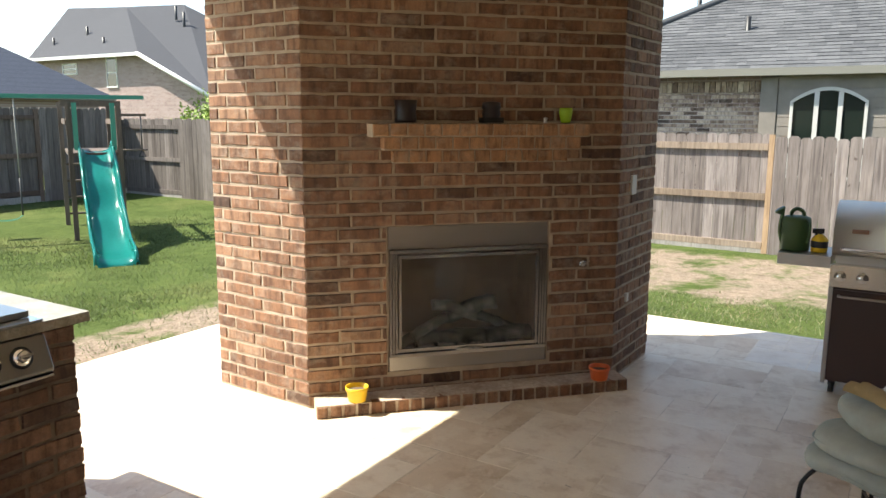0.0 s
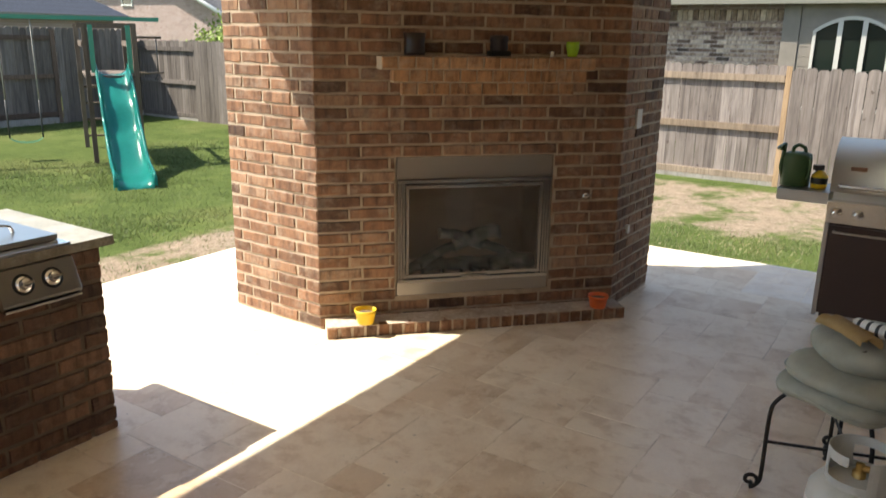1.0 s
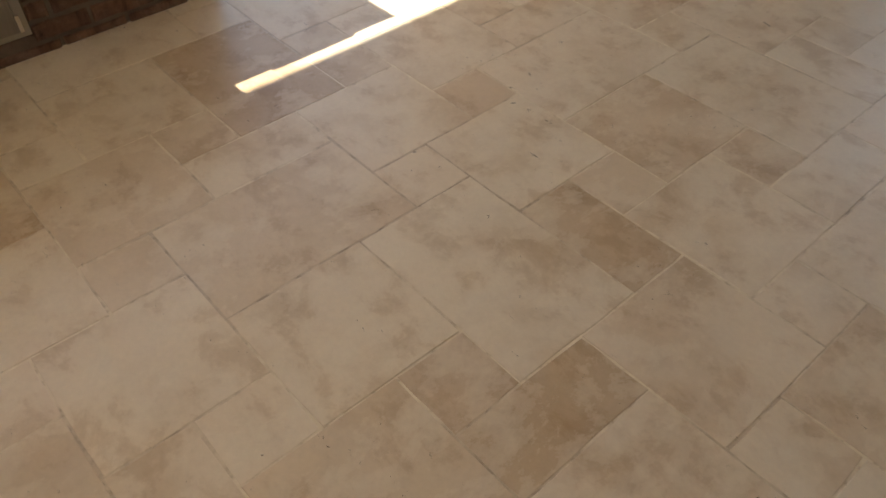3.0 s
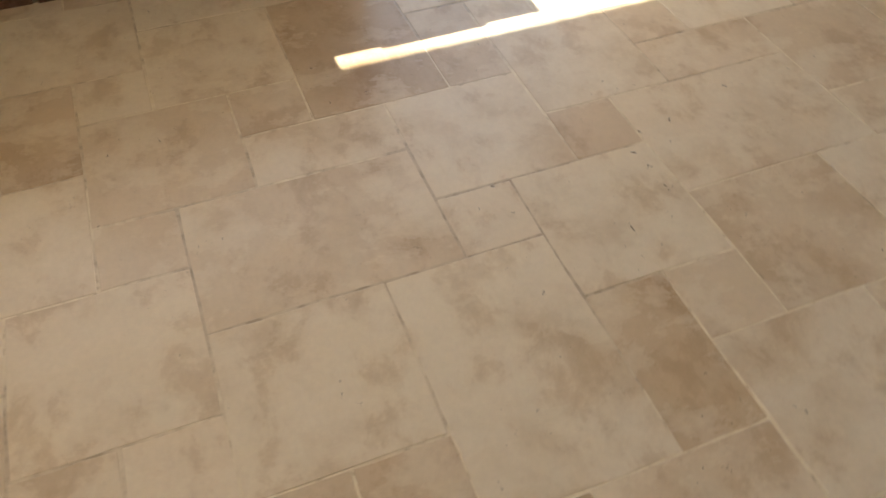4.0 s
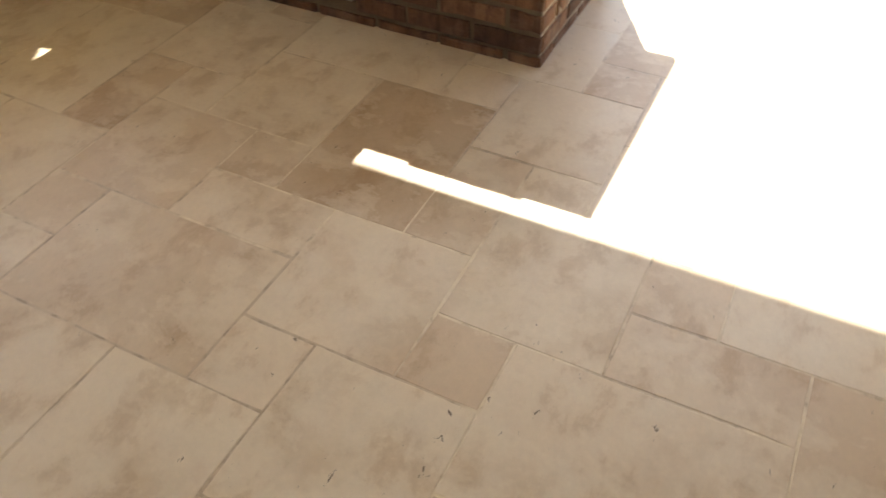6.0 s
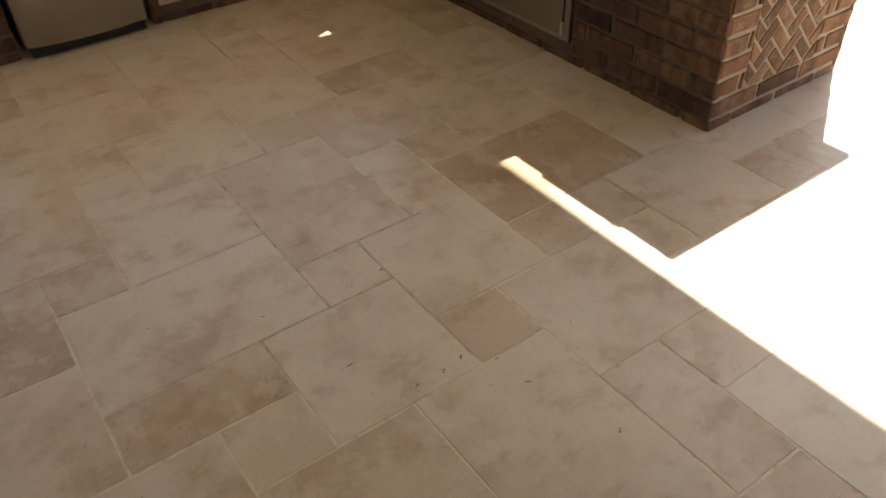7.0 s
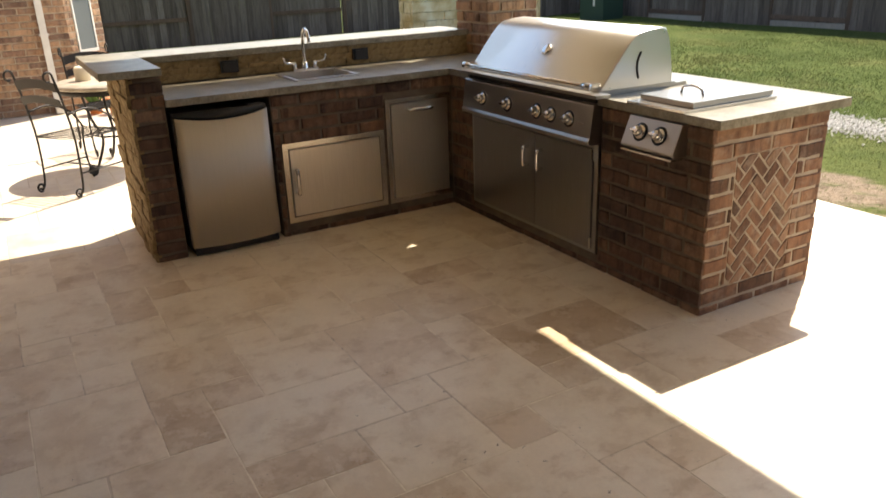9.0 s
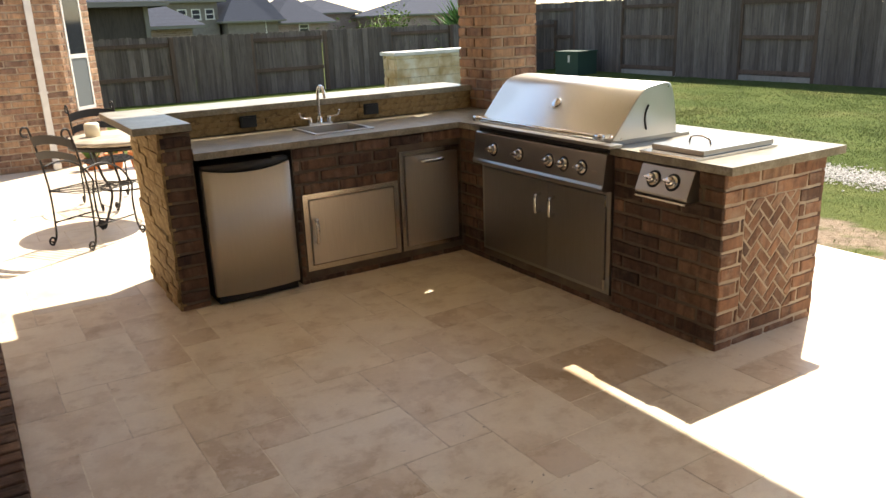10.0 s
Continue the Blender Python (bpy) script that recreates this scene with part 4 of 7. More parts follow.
# ---- kitchen appliances ----
def build_grill():
    g = thing("built_in_grill", "stainless steel built-in gas grill with closed hood", "grill", (0, 0, 0))
    y0, y1 = 0.265, 1.474
    # hood: a curved profile swept along the counter
    prof = smooth_line([(0.015, 0.945), (-0.03, 1.0), (-0.10, 1.085), (-0.17, 1.165), (-0.215, 1.20), (-0.27, 1.215), (-0.385, 1.225), (-0.43, 1.19), (-0.46, 1.08), (-0.478, 0.94)], 3)
    bm = bmesh.new()
    rows = []
    for y in (y0, y0 + 0.006, y1 - 0.006, y1):
        s = 0.0 if y in (y0 + 0.006, y1 - 0.006) else 0.006
        c = Vector((-0.23, 0, 1.0))
        row = []
        for p in prof:
            v = Vector((p.x, 0, p.y))
            v += (c - v).normalized() * s
            row.append(bm.verts.new((v.x, y, v.z)))
        rows.append(row)
    n = len(prof)
    for a, b in zip(rows, rows[1:]):
        for k in range(n):
            f = bm.faces.new((a[k], a[(k + 1) % n], b[(k + 1) % n], b[k]))
            f.smooth = k != n - 1
    bm.faces.new(rows[0])
    bm.faces.new(rows[-1][::-1])
    bmesh.ops.recalc_face_normals(bm, faces=bm.faces)
    hood = part("hood", bm, HOOD_STEEL, g, "brushed stainless grill hood")
    part("gauge", lathe([(0.0, 0.012), (0.026, 0.012), (0.034, 0.009), (0.036, 0.0)], 24, Matrix.Translation((-0.102, 0.89, 1.092)) @ pose(0, 0, 0, 0, 50, 0)), CHROME, hood, "round chrome thermometer")
    bar = [tube([(0.075, y0 + 0.04, 0.972), (0.075, y1 - 0.02, 0.972)], 0.011, 12)]
    part("hood_handle", join(*bar), CHROME, hood, "long chrome tube handle")
    for y in (y0 + 0.05, y1 - 0.03):
        part("handle_bracket", join(lathe([(0.0, -0.025), (0.016, -0.025), (0.018, 0.025), (0.0, 0.027)], 16, Matrix.Translation((0.075, y, 0.972)) @ pose(0, 0, 0, 90, 0, 0)), solid(0.0, 0.07, y - 0.01, y + 0.01, 0.962, 0.982, 0.003)), CHROME, hood)
    slot = tube(smooth_line([(-0.235, y1 + 0.001, 0.985), (-0.222, y1 + 0.001, 1.03), (-0.225, y1 + 0.001, 1.075), (-0.245, y1 + 0.001, 1.115)], 4), 0.006)
    part("vent_slot", slot, BLACK, hood, "black curved slot in the hood's end")
    part("body", join(solid(-0.59, -0.02, y0 + 0.008, y1 - 0.008, 0.70, 0.935), solid(-0.50, 0.02, y0, y1, 0.92, 0.944, 0.003)), GRILL_STEEL, g)
    # control panel with a rolled lower edge
    bm = bmesh.new()
    outline = [(-0.015, 0.885), (0.045, 0.885), (0.052, 0.878), (0.075, 0.715), (0.085, 0.70), (0.08, 0.683), (0.06, 0.678), (-0.015, 0.678)]
    a = [bm.verts.new((x, y0 - 0.004, z)) for x, z in outline]
    b = [bm.verts.new((x, y1 + 0.004, z)) for x, z in outline]
    for k in range(len(outline)):
        bm.faces.new((a[k], a[(k + 1) % len(a)], b[(k + 1) % len(a)], b[k]))
    bm.faces.new(a)
    bm.faces.new(b[::-1])
    bmesh.ops.recalc_face_normals(bm, faces=bm.faces)
    panel = part("control_panel", rounded(bm, 0.003), GRILL_STEEL, g)
    part("front_lip", solid(0.0, 0.094, y0, y1 + 0.066, 0.922, 0.938, 0.002), GRILL_STEEL, g)
    part("vent_gap", solid(-0.019, 0.03, y0 + 0.01, y1 - 0.01, 0.8855, 0.9215), BLACK, g, "black gap above the control panel")
    for y in (0.478, 0.741, 1.022, 1.149, 1.30):
        seat = Matrix.Translation((0.066, y, 0.79)) @ pose(0, 0, 0, 0, 82, 0)
        part("bezel", lathe([(0.0, 0.001), (0.042, 0.001), (0.044, -0.001), (0.044, -0.008)], 24, seat), BLACK, panel, "black ring behind the knob")
        part("knob", knob_shape(seat), CHROME, panel, "round chrome burner knob")
    part("badge", solid(0.0705, 0.074, 1.385, 1.425, 0.775, 0.787), STAINLESS_DARK, panel)
    # double doors below
    f0, f1, z0, z1 = 0.272, 1.478, 0.085, 0.672
    part("door_surround", join(solid(-0.02, 0.012, f0, f0 + 0.03, z0, z1), solid(-0.02, 0.012, f1 - 0.03, f1, z0, z1), solid(-0.02, 0.012, f0 + 0.03, f1 - 0.03, z0, z0 + 0.02),
                               solid(-0.02, 0.012, f0 + 0.03, f1 - 0.03, z1 - 0.02, z1)), GRILL_STEEL, g, "stainless frame round the doors")
    part("cavity", solid(-0.3, -0.02, f0 + 0.004, f1 - 0.004, z0, z1), CAB_DARK, g)
    mid = 0.955
    for a, b, hy in ((f0 + 0.034, mid - 0.002, mid - 0.064), (mid + 0.002, f1 - 0.034, mid + 0.066)):
        d = part("door", solid(0.0, 0.022, a, b, z0 + 0.024, z1 - 0.024, 0.004), DIM_DOOR_STEEL, g, "brushed stainless door")
        part("door_handle", handle_bar(((0.02, hy, 0.565), (0.02, hy, 0.458)), (0.042, 0, 0), 0.009), CHROME, d)
    for z in (0.14, 0.62):
        part("hinge", solid(0.012, 0.028, f1 - 0.036, f1 - 0.022, z - 0.03, z + 0.03, 0.003), CHROME, g)


def knob_shape(m):
    bm = lathe([(0.0, 0.036), (0.017, 0.036), (0.021, 0.032), (0.022, 0.012), (0.0225, 0.006), (0.031, 0.006), (0.033, 0.003), (0.033, -0.006)], 22)
    box(bm, -0.005, 0.005, -0.023, 0.023, 0.03, 0.046)
    bm.transform(m)
    return bm


build_grill()


def build_side_burner():
    s = thing("side_burner", "stainless side burner with flat lid set into the worktop", "burner", (0, 0, 0))
    part("tray", solid(-0.57, 0.035, 1.69, 2.045, 0.921, 0.932, 0.003), STEEL, s)
    lid = part("lid", solid(-0.555, -0.035, 1.705, 2.03, 0.934, 0.958, 0.005), GRILL_STEEL, s, "flat brushed stainless lid")
    part("lid_handle", tube(smooth_line([(-0.20, 1.80, 0.957), (-0.20, 1.815, 0.985), (-0.20, 1.868, 0.996), (-0.20, 1.92, 0.985), (-0.20, 1.935, 0.957)], 5), 0.006), CHROME, lid)
    bm = bmesh.new()
    outline = [(-0.02, 0.871), (0.034, 0.871), (0.085, 0.745), (0.085, 0.735), (0.075, 0.725), (-0.02, 0.725)]
    a = [bm.verts.new((x, 1.715, z)) for x, z in outline]
    b = [bm.verts.new((x, 2.045, z)) for x, z in outline]
    for k in range(len(outline)):
        bm.faces.new((a[k], a[(k + 1) % len(a)], b[(k + 1) % len(a)], b[k]))
    bm.faces.new(a)
    bm.faces.new(b[::-1])
    bmesh.ops.recalc_face_normals(bm, faces=bm.faces)
    panel = part("control_panel", rounded(bm, 0.003), GRILL_STEEL, s)
    part("lower_lip", solid(0.02, 0.088, 1.72, 2.04, 0.712, 0.722, 0.003), STEEL, s)
    for y in (1.815, 1.935):
        seat = Matrix.Translation((0.062, y, 0.808)) @ pose(0, 0, 0, 0, 68, 0)
        part("bezel", lathe([(0.0, 0.001), (0.042, 0.001), (0.044, -0.001), (0.044, -0.008)], 24, seat), BLACK, panel, "black ring behind the knob")
        part("knob", knob_shape(seat), CHROME, panel, "round chrome burner knob")


build_side_burner()


def build_fridge():
    f = thing("fridge", "compact fridge with bowed stainless door and black top", "fridge", (1.528, 0.0, 0.0))
    part("cabinet", solid(-0.267, 0.267, -0.52, -0.01, 0.035, 0.835, 0.006), BLACK, f)
    def dip(u):
        return 0.815 - 0.03 * (1 - (u / 0.262) ** 2)
    # bowed door
    bm = bmesh.new()
    cols, steps = [], 12
    for k in range(steps + 1):
        u = -0.262 + 0.524 * k / steps
        y = 0.042 + 0.034 * (1 - (u / 0.262) ** 2)
        cols.append([bm.verts.new(p) for p in ((u, -0.005, 0.055), (u, y, 0.055), (u, y, dip(u)), (u, -0.005, dip(u)))])
    for a, b in zip(cols, cols[1:]):
        for k in range(4):
            fc = bm.faces.new((a[k], b[k], b[(k + 1) % 4], a[(k + 1) % 4]))
            fc.smooth = k == 1
    bm.faces.new(cols[0])
    bm.faces.new(cols[-1][::-1])
    bmesh.ops.recalc_face_normals(bm, faces=bm.faces)
    part("door", bm, FRIDGE_STEEL, f, "bowed brushed stainless door")
    bm = bmesh.new()
    cols = []
    for k in range(steps + 1):
        u = -0.262 + 0.524 * k / steps
        y = 0.026 + 0.034 * (1 - (u / 0.262) ** 2)
        cols.append([bm.verts.new(p) for p in ((u, -0.005, dip(u) + 0.001), (u, y, dip(u) + 0.001), (u, y - 0.006, 0.842), (u, -0.005, 0.842))])
    for a, b in zip(cols, cols[1:]):
        for k in range(4):
            bm.faces.new((a[k], b[k], b[(k + 1) % 4], a[(k + 1) % 4])).smooth = k == 1
    bm.faces.new(cols[0])
    bm.faces.new(cols[-1][::-1])
    bmesh.ops.recalc_face_normals(bm, faces=bm.faces)
    part("top_cap", bm, BLACK, f, "glossy black top trim with pull")
    part("hinge_cap", solid(-0.24, -0.16, -0.03, 0.03, 0.842, 0.851, 0.003), BLACK, f)
    part("toe_kick", solid(-0.25, 0.25, -0.45, 0.035, 0.008, 0.05, 0.004), BLACK, f, "black plinth grille")
    for x in (-0.2, 0.2):
        part("foot", lathe([(0.0, 0.0), (0.018, 0.0), (0.018, 0.012), (0.0, 0.012)], 12, Matrix.Translation((x, -0.05, 0))), BLACK, f)


build_fridge()


def build_access_door():
    d = thing("access_door", "stainless access door with flanged frame set in brick", "cabinet door", (0, 0, 0))
    x0, x1, z0, z1 = 0.515, 1.192, 0.082, 0.58
    part("frame", join(solid(x0, x0 + 0.034, -0.01, 0.012, z0, z1, 0.003), solid(x1 - 0.034, x1, -0.01, 0.012, z0, z1, 0.003), solid(x0 + 0.034, x1 - 0.034, -0.01, 0.012, z0, z0 + 0.034, 0.003),
                       solid(x0 + 0.034, x1 - 0.034, -0.01, 0.012, z1 - 0.034, z1, 0.003)), STEEL, d)
    part("cavity", solid(x0 + 0.02, x1 - 0.02, -0.2, -0.012, z0 + 0.02, z1 - 0.02), CAB_DARK, d)
    p = part("panel", solid(x0 + 0.041, x1 - 0.041, -0.008, 0.018, z0 + 0.041, z1 - 0.041, 0.003), PANEL_STEEL, d, "brushed stainless door panel")
    part("door_handle", handle_bar(((1.125, 0.016, 0.42), (1.125, 0.016, 0.272)), (0, 0.042, 0), 0.012), CHROME, p)
    b = thing("bin_drawer", "tall stainless pull-out drawer with horizontal handle", "drawer", (0, 0, 0))
    x0, x1, z0, z1 = 0.018, 0.497, 0.082, 0.765
    part("frame", join(solid(x0, x0 + 0.03, -0.01, 0.012, z0, z1, 0.003), solid(x1 - 0.03, x1, -0.01, 0.012, z0, z1, 0.003), solid(x0 + 0.03, x1 - 0.03, -0.01, 0.012, z0, z0 + 0.03, 0.003),
                       solid(x0 + 0.03, x1 - 0.03, -0.01, 0.012, z1 - 0.03, z1, 0.003)), STEEL, b)
    part("cavity", solid(x0 + 0.02, x1 - 0.02, -0.2, -0.012, z0 + 0.02, z1 - 0.02), CAB_DARK, b)
    p = part("front", solid(x0 + 0.035, x1 - 0.035, -0.008, 0.026, z0 + 0.035, z1 - 0.035, 0.004), PANEL_STEEL, b, "brushed stainless drawer front")
    part("drawer_handle", handle_bar(((0.19, 0.024, 0.692), (0.35, 0.024, 0.692)), (0, 0.045, 0), 0.012), CHROME, p)


build_access_door()


def build_sink():
    s = thing("sink", "small stainless bar sink dropped into the worktop", "sink", (0.81, -0.305, 0.92))
    w, d, h = 0.185, 0.17, 0.14
    part("basin", join(solid(-w, w, -d, d, -h, -h + 0.004), solid(-w - 0.004, -w, -d, d, -h, 0.0), solid(w, w + 0.004, -d, d, -h, 0.0), solid(-w - 0.004, w + 0.004, -d - 0.004, -d, -h, 0.0),
                       solid(-w - 0.004, w + 0.004, d, d + 0.004, -h, 0.0)), HOOD_STEEL, s)
    part("rim", join(solid(-w - 0.025, -w, -d - 0.03, d + 0.02, 0.001, 0.008, 0.002), solid(w, w + 0.025, -d - 0.03, d + 0.02, 0.001, 0.008, 0.002), solid(-w, w, -d - 0.03, -d, 0.001, 0.008, 0.002),
                     solid(-w, w, d, d + 0.02, 0.001, 0.008, 0.002)), HOOD_STEEL, s)
    part("drain", lathe([(0.0, -0.132), (0.035, -0.132), (0.04, -0.135)], 18), CHROME, s)
    t = thing("faucet", "chrome gooseneck bar faucet with two lever handles", "faucet", (0.80, -0.545, 0.921))
    part("base", join(solid(-0.085, 0.085, -0.022, 0.022, 0.0, 0.02, 0.008), lathe([(0.024, 0.0), (0.022, 0.05), (0.015, 0.06), (0.0, 0.062)], 18)), CHROME, t)
    part("spout", tube(smooth_line([(0, 0, 0.05), (0, 0, 0.16), (0, 0.005, 0.22), (0, 0.035, 0.262), (0, 0.08, 0.262), (0, 0.11, 0.225), (0, 0.115, 0.19)], 6), 0.011, 12), CHROME, t, "tall chrome gooseneck spout")
    for x in (-0.07, 0.07):
        q = 1 if x > 0 else -1
        part("lever", join(lathe([(0.018, 0.015), (0.016, 0.045), (0.012, 0.06), (0.0, 0.064)], 14, Matrix.Translation((x, 0, 0))),
                           tube(smooth_line([(x, 0, 0.055), (x + q * 0.035, 0.005, 0.055), (x + q * 0.065, 0.01, 0.065), (x + q * 0.078, 0.012, 0.10)], 4), 0.007)), CHROME, t, "wing lever handle")


build_sink()


def build_outlets():
    for x in (1.285, 0.375):
        o = thing("outlet", "black weatherproof outlet cover on the stone backsplash", "outlet", (x, -0.592, 0.99), group="backsplash outlets")
        part("plate", solid(-0.055, 0.055, -0.012, 0.008, -0.038, 0.038, 0.006), BLACK, o)
        part("flap", solid(-0.042, 0.042, 0.0085, 0.016, -0.028, 0.028, 0.005), BLACK, o)


build_outlets()


# ---- pots on the hearth and the mantel ----
def plastic(name, colour, rough=0.4):
    m = material(name, colour, rough)
    n = noise_tex(m, coords(m), 30.0)
    paint(m, ramp(m, n, [(0.3, tuple(c * 0.94 for c in colour)), (0.7, tuple(min(1, c * 1.05) for c in colour))]))
    return m


YELLOW = plastic("yellow_plastic", (0.78, 0.50, 0.03))
ORANGE = plastic("orange_plastic", (0.72, 0.13, 0.03))
LIME = plastic("lime_glaze", (0.30, 0.50, 0.03), 0.25)
SOIL = material("soil", (0.12, 0.085, 0.055), 0.95)
DARKPOT = material("dark_glaze", (0.022, 0.012, 0.011), 0.42)
CANDLE = material("candle_wax", (0.75, 0.68, 0.52), 0.6)


def small_pot(name, label, at, r, h, mat, filling=None):
    p = thing(name, label, "pot", at)
    part("body", lathe([(0.0, 0.0), (r * 0.72, 0.0), (r * 0.78, 0.01), (r * 0.93, h * 0.78), (r, h * 0.8), (r, h), (r * 0.92, h), (r * 0.86, h * 0.8), (r * 0.7, h * 0.2), (0.0, h * 0.2)], 28), mat, p)
    if filling:
        part("filling", lathe([(0.0, h * 0.72), (r * 0.6, h * 0.74), (r * 0.85, h * 0.71)], 20), filling, p)
    return p


small_pot("pot", "small yellow plastic pot on the hearth", (0.205, 3.775, 0.075), 0.068, 0.088, YELLOW, SOIL)
small_pot("pot", "small orange plastic pot on the hearth", (1.265, 4.90, 0.075), 0.068, 0.084, ORANGE, SOIL)


def on_mantel(u, out=0.09):
    p = FB + FDIR * u + Vector((FDIR.y, -FDIR.x)) * out
    return (p.x, p.y, 1.452 + 3 * COURSE + 0.001)


def build_mantel_things():
    cup = thing("cup", "small lime green cup on the mantel", "cup", on_mantel(1.545, 0.1))
    part("body", lathe([(0.0, 0.0), (0.026, 0.0), (0.03, 0.01), (0.041, 0.06), (0.039, 0.088), (0.035, 0.088), (0.035, 0.06), (0.02, 0.02), (0.0, 0.02)], 24), LIME, cup)
    vase = thing("candle_holder", "dark ribbed glass candle holder on the mantel", "candle holder", on_mantel(0.575, 0.08))
    part("body", lathe([(0.0, 0.0), (0.06, 0.0), (0.062, 0.02), (0.058, 0.06), (0.066, 0.125), (0.061, 0.125), (0.05, 0.06), (0.0, 0.03)], 20), DARKPOT, vase)
    part("candle", lathe([(0.03, 0.03), (0.03, 0.09), (0.0, 0.09)], 16), material("dark_wax", (0.05, 0.015, 0.012), 0.5), vase)
    lantern = thing("lantern", "small black lantern on the mantel", "lantern", on_mantel(1.085, 0.08), 47)
    part("base", solid(-0.06, 0.06, -0.05, 0.05, 0.0, 0.03, 0.006), BLACK, lantern)
    part("body", lathe([(0.05, 0.03), (0.055, 0.05), (0.05, 0.075), (0.057, 0.085), (0.052, 0.115), (0.03, 0.12), (0.0, 0.12)], 16), DARKPOT, lantern)
    lighter = thing("figurine", "tiny white ornament on the mantel", "ornament", on_mantel(1.40, 0.14))
    part("body", lathe([(0.0, 0.0), (0.012, 0.0), (0.009, 0.015), (0.013, 0.025), (0.0, 0.034)], 12), WHITE, lighter)


build_mantel_things()


# ---- freestanding grill, stool and gas cylinder ----
BROWN_ENAMEL = material("brown_enamel", (0.055, 0.03, 0.024), 0.35)
CAN_GREEN = plastic("green_plastic", (0.055, 0.11, 0.04), 0.45)
CUSHION = material("sage_cloth", (0.33, 0.34, 0.29), 0.95)
_n = noise_tex(CUSHION, coords(CUSHION), 5.0, 5.0)
paint(CUSHION, ramp(CUSHION, _n, [(0.3, (0.25, 0.26, 0.22)), (0.7, (0.40, 0.41, 0.35))]))
bump(CUSHION, noise_tex(CUSHION, coords(CUSHION), 220.0, 2.0), 0.25, 0.003)
TANK = material("tank_paint", (0.55, 0.56, 0.52), 0.45)
paint(TANK, ramp(TANK, noise_tex(TANK, coords(TANK), 9.0, 5.0), [(0.3, (0.47, 0.48, 0.44)), (0.6, (0.57, 0.58, 0.54))]))
LABEL_BLUE = material("label_blue", (0.010, 0.035, 0.17), 0.4)
LABEL_MID = material("label_mid_blue", (0.03, 0.16, 0.50), 0.4)
LABEL_GREY = material("label_grey", (0.12, 0.12, 0.16), 0.5)
LABEL_LIGHT = material("label_pale_blue", (0.45, 0.6, 0.75), 0.4)


def build_bbq():
    b = thing("gas_barbecue", "freestanding gas barbecue with stainless hood and dark brown cabinet", "barbecue", (2.46, 5.62, 0.0))
    W, D = 0.95, 0.52
    part("cabinet", solid(0.01, W - 0.01, 0.02, D, 0.085, 0.69, 0.006), BROWN_ENAMEL, b)
    for a, c in ((0.03, W / 2 - 0.004), (W / 2 + 0.004, W - 0.03)):
        d = part("door", solid(a, c, 0.0, 0.02, 0.10, 0.675, 0.006), BROWN_ENAMEL, b, "dark brown enamel door")
        part("door_handle", handle_bar(((a + 0.03, 0.0, 0.64), (c - 0.03, 0.0, 0.64)), (0, -0.035, 0), 0.008), STAINLESS_DARK, d)
    for x in (0.0, W - 0.025):
        part("corner_post", solid(x, x + 0.025, -0.005, 0.03, 0.07, 0.70, 0.004), STAINLESS_DARK, b)
    bm = prism([(0, -0.03), (W, -0.03), (W, 0.05), (0, 0.05)], 0.695, 0.835, 0.006)
    panel = part("control_panel", bm, STEEL, b)
    for x in (0.06, 0.18, 0.45, 0.6, 0.8):
        part("knob", knob_shape(Matrix.Translation((x, -0.034, 0.765)) @ pose(0, 0, 0, 90, 0, 0)), CHROME, panel)
    part("shelf", solid(-0.31, -0.004, 0.02, 0.42, 0.80, 0.872, 0.01), STAINLESS_DARK, b, "dull steel side shelf")
    part("firebox", solid(0.02, W - 0.02, 0.05, D, 0.695, 0.89, 0.006), STAINLESS_DARK, b)
    prof = smooth_line([(0.0, 0.89), (0.0, 0.95), (0.03, 1.08), (0.10, 1.17), (0.22, 1.205), (0.36, 1.19), (0.48, 1.10), (0.52, 0.98), (0.52, 0.89)], 3)
    bm = bmesh.new()
    rows = [[bm.verts.new((x, p.x, p.y)) for p in prof] for x in (0.0, W)]
    n = len(prof)
    for k in range(n):
        f = bm.faces.new((rows[0][k], rows[0][(k + 1) % n], rows[1][(k + 1) % n], rows[1][k]))
        f.smooth = k < n - 1
    bm.faces.new(rows[0])
    bm.faces.new(rows[1][::-1])
    bmesh.ops.recalc_face_normals(bm, faces=bm.faces)
    hood = part("hood", bm, FRIDGE_STEEL, b, "brushed stainless hood")
    part("hood_handle", handle_bar(((0.06, 0.0, 0.935), (W - 0.06, 0.0, 0.935)), (0, -0.05, 0), 0.012), CHROME, hood)
    part("emblem", solid(0.10, 0.19, 0.004, 0.012, 1.03, 1.055, 0.003), material("emblem_copper", (0.28, 0.14, 0.08), 0.4), hood)
    for x in (0.06, W - 0.06):
        for y in (0.06, D - 0.06):
            part("caster", join(lathe([(0.0, -0.015), (0.034, -0.015), (0.036, 0.0), (0.034, 0.015), (0.0, 0.015)], 16, Matrix.Translation((x, y, 0.036)) @ pose(0, 0, 0, 0, 90, 0)), solid(x - 0.02, x + 0.02, y - 0.015, y + 0.015, 0.05, 0.086)), BLACK, b)
    can = thing("watering_can", "dark green plastic watering can on the barbecue shelf", "watering can", (2.225, 5.80, 0.873), 200)
    body = lathe([(0.0, 0.0), (0.083, 0.0), (0.09, 0.008), (0.091, 0.19), (0.085, 0.212), (0.066, 0.222), (0.03, 0.224), (0.0, 0.22)], 28)
    for v in body.verts:
        v.co.y *= 0.8
    part("body", body, CAN_GREEN, can, "oval green plastic tank")
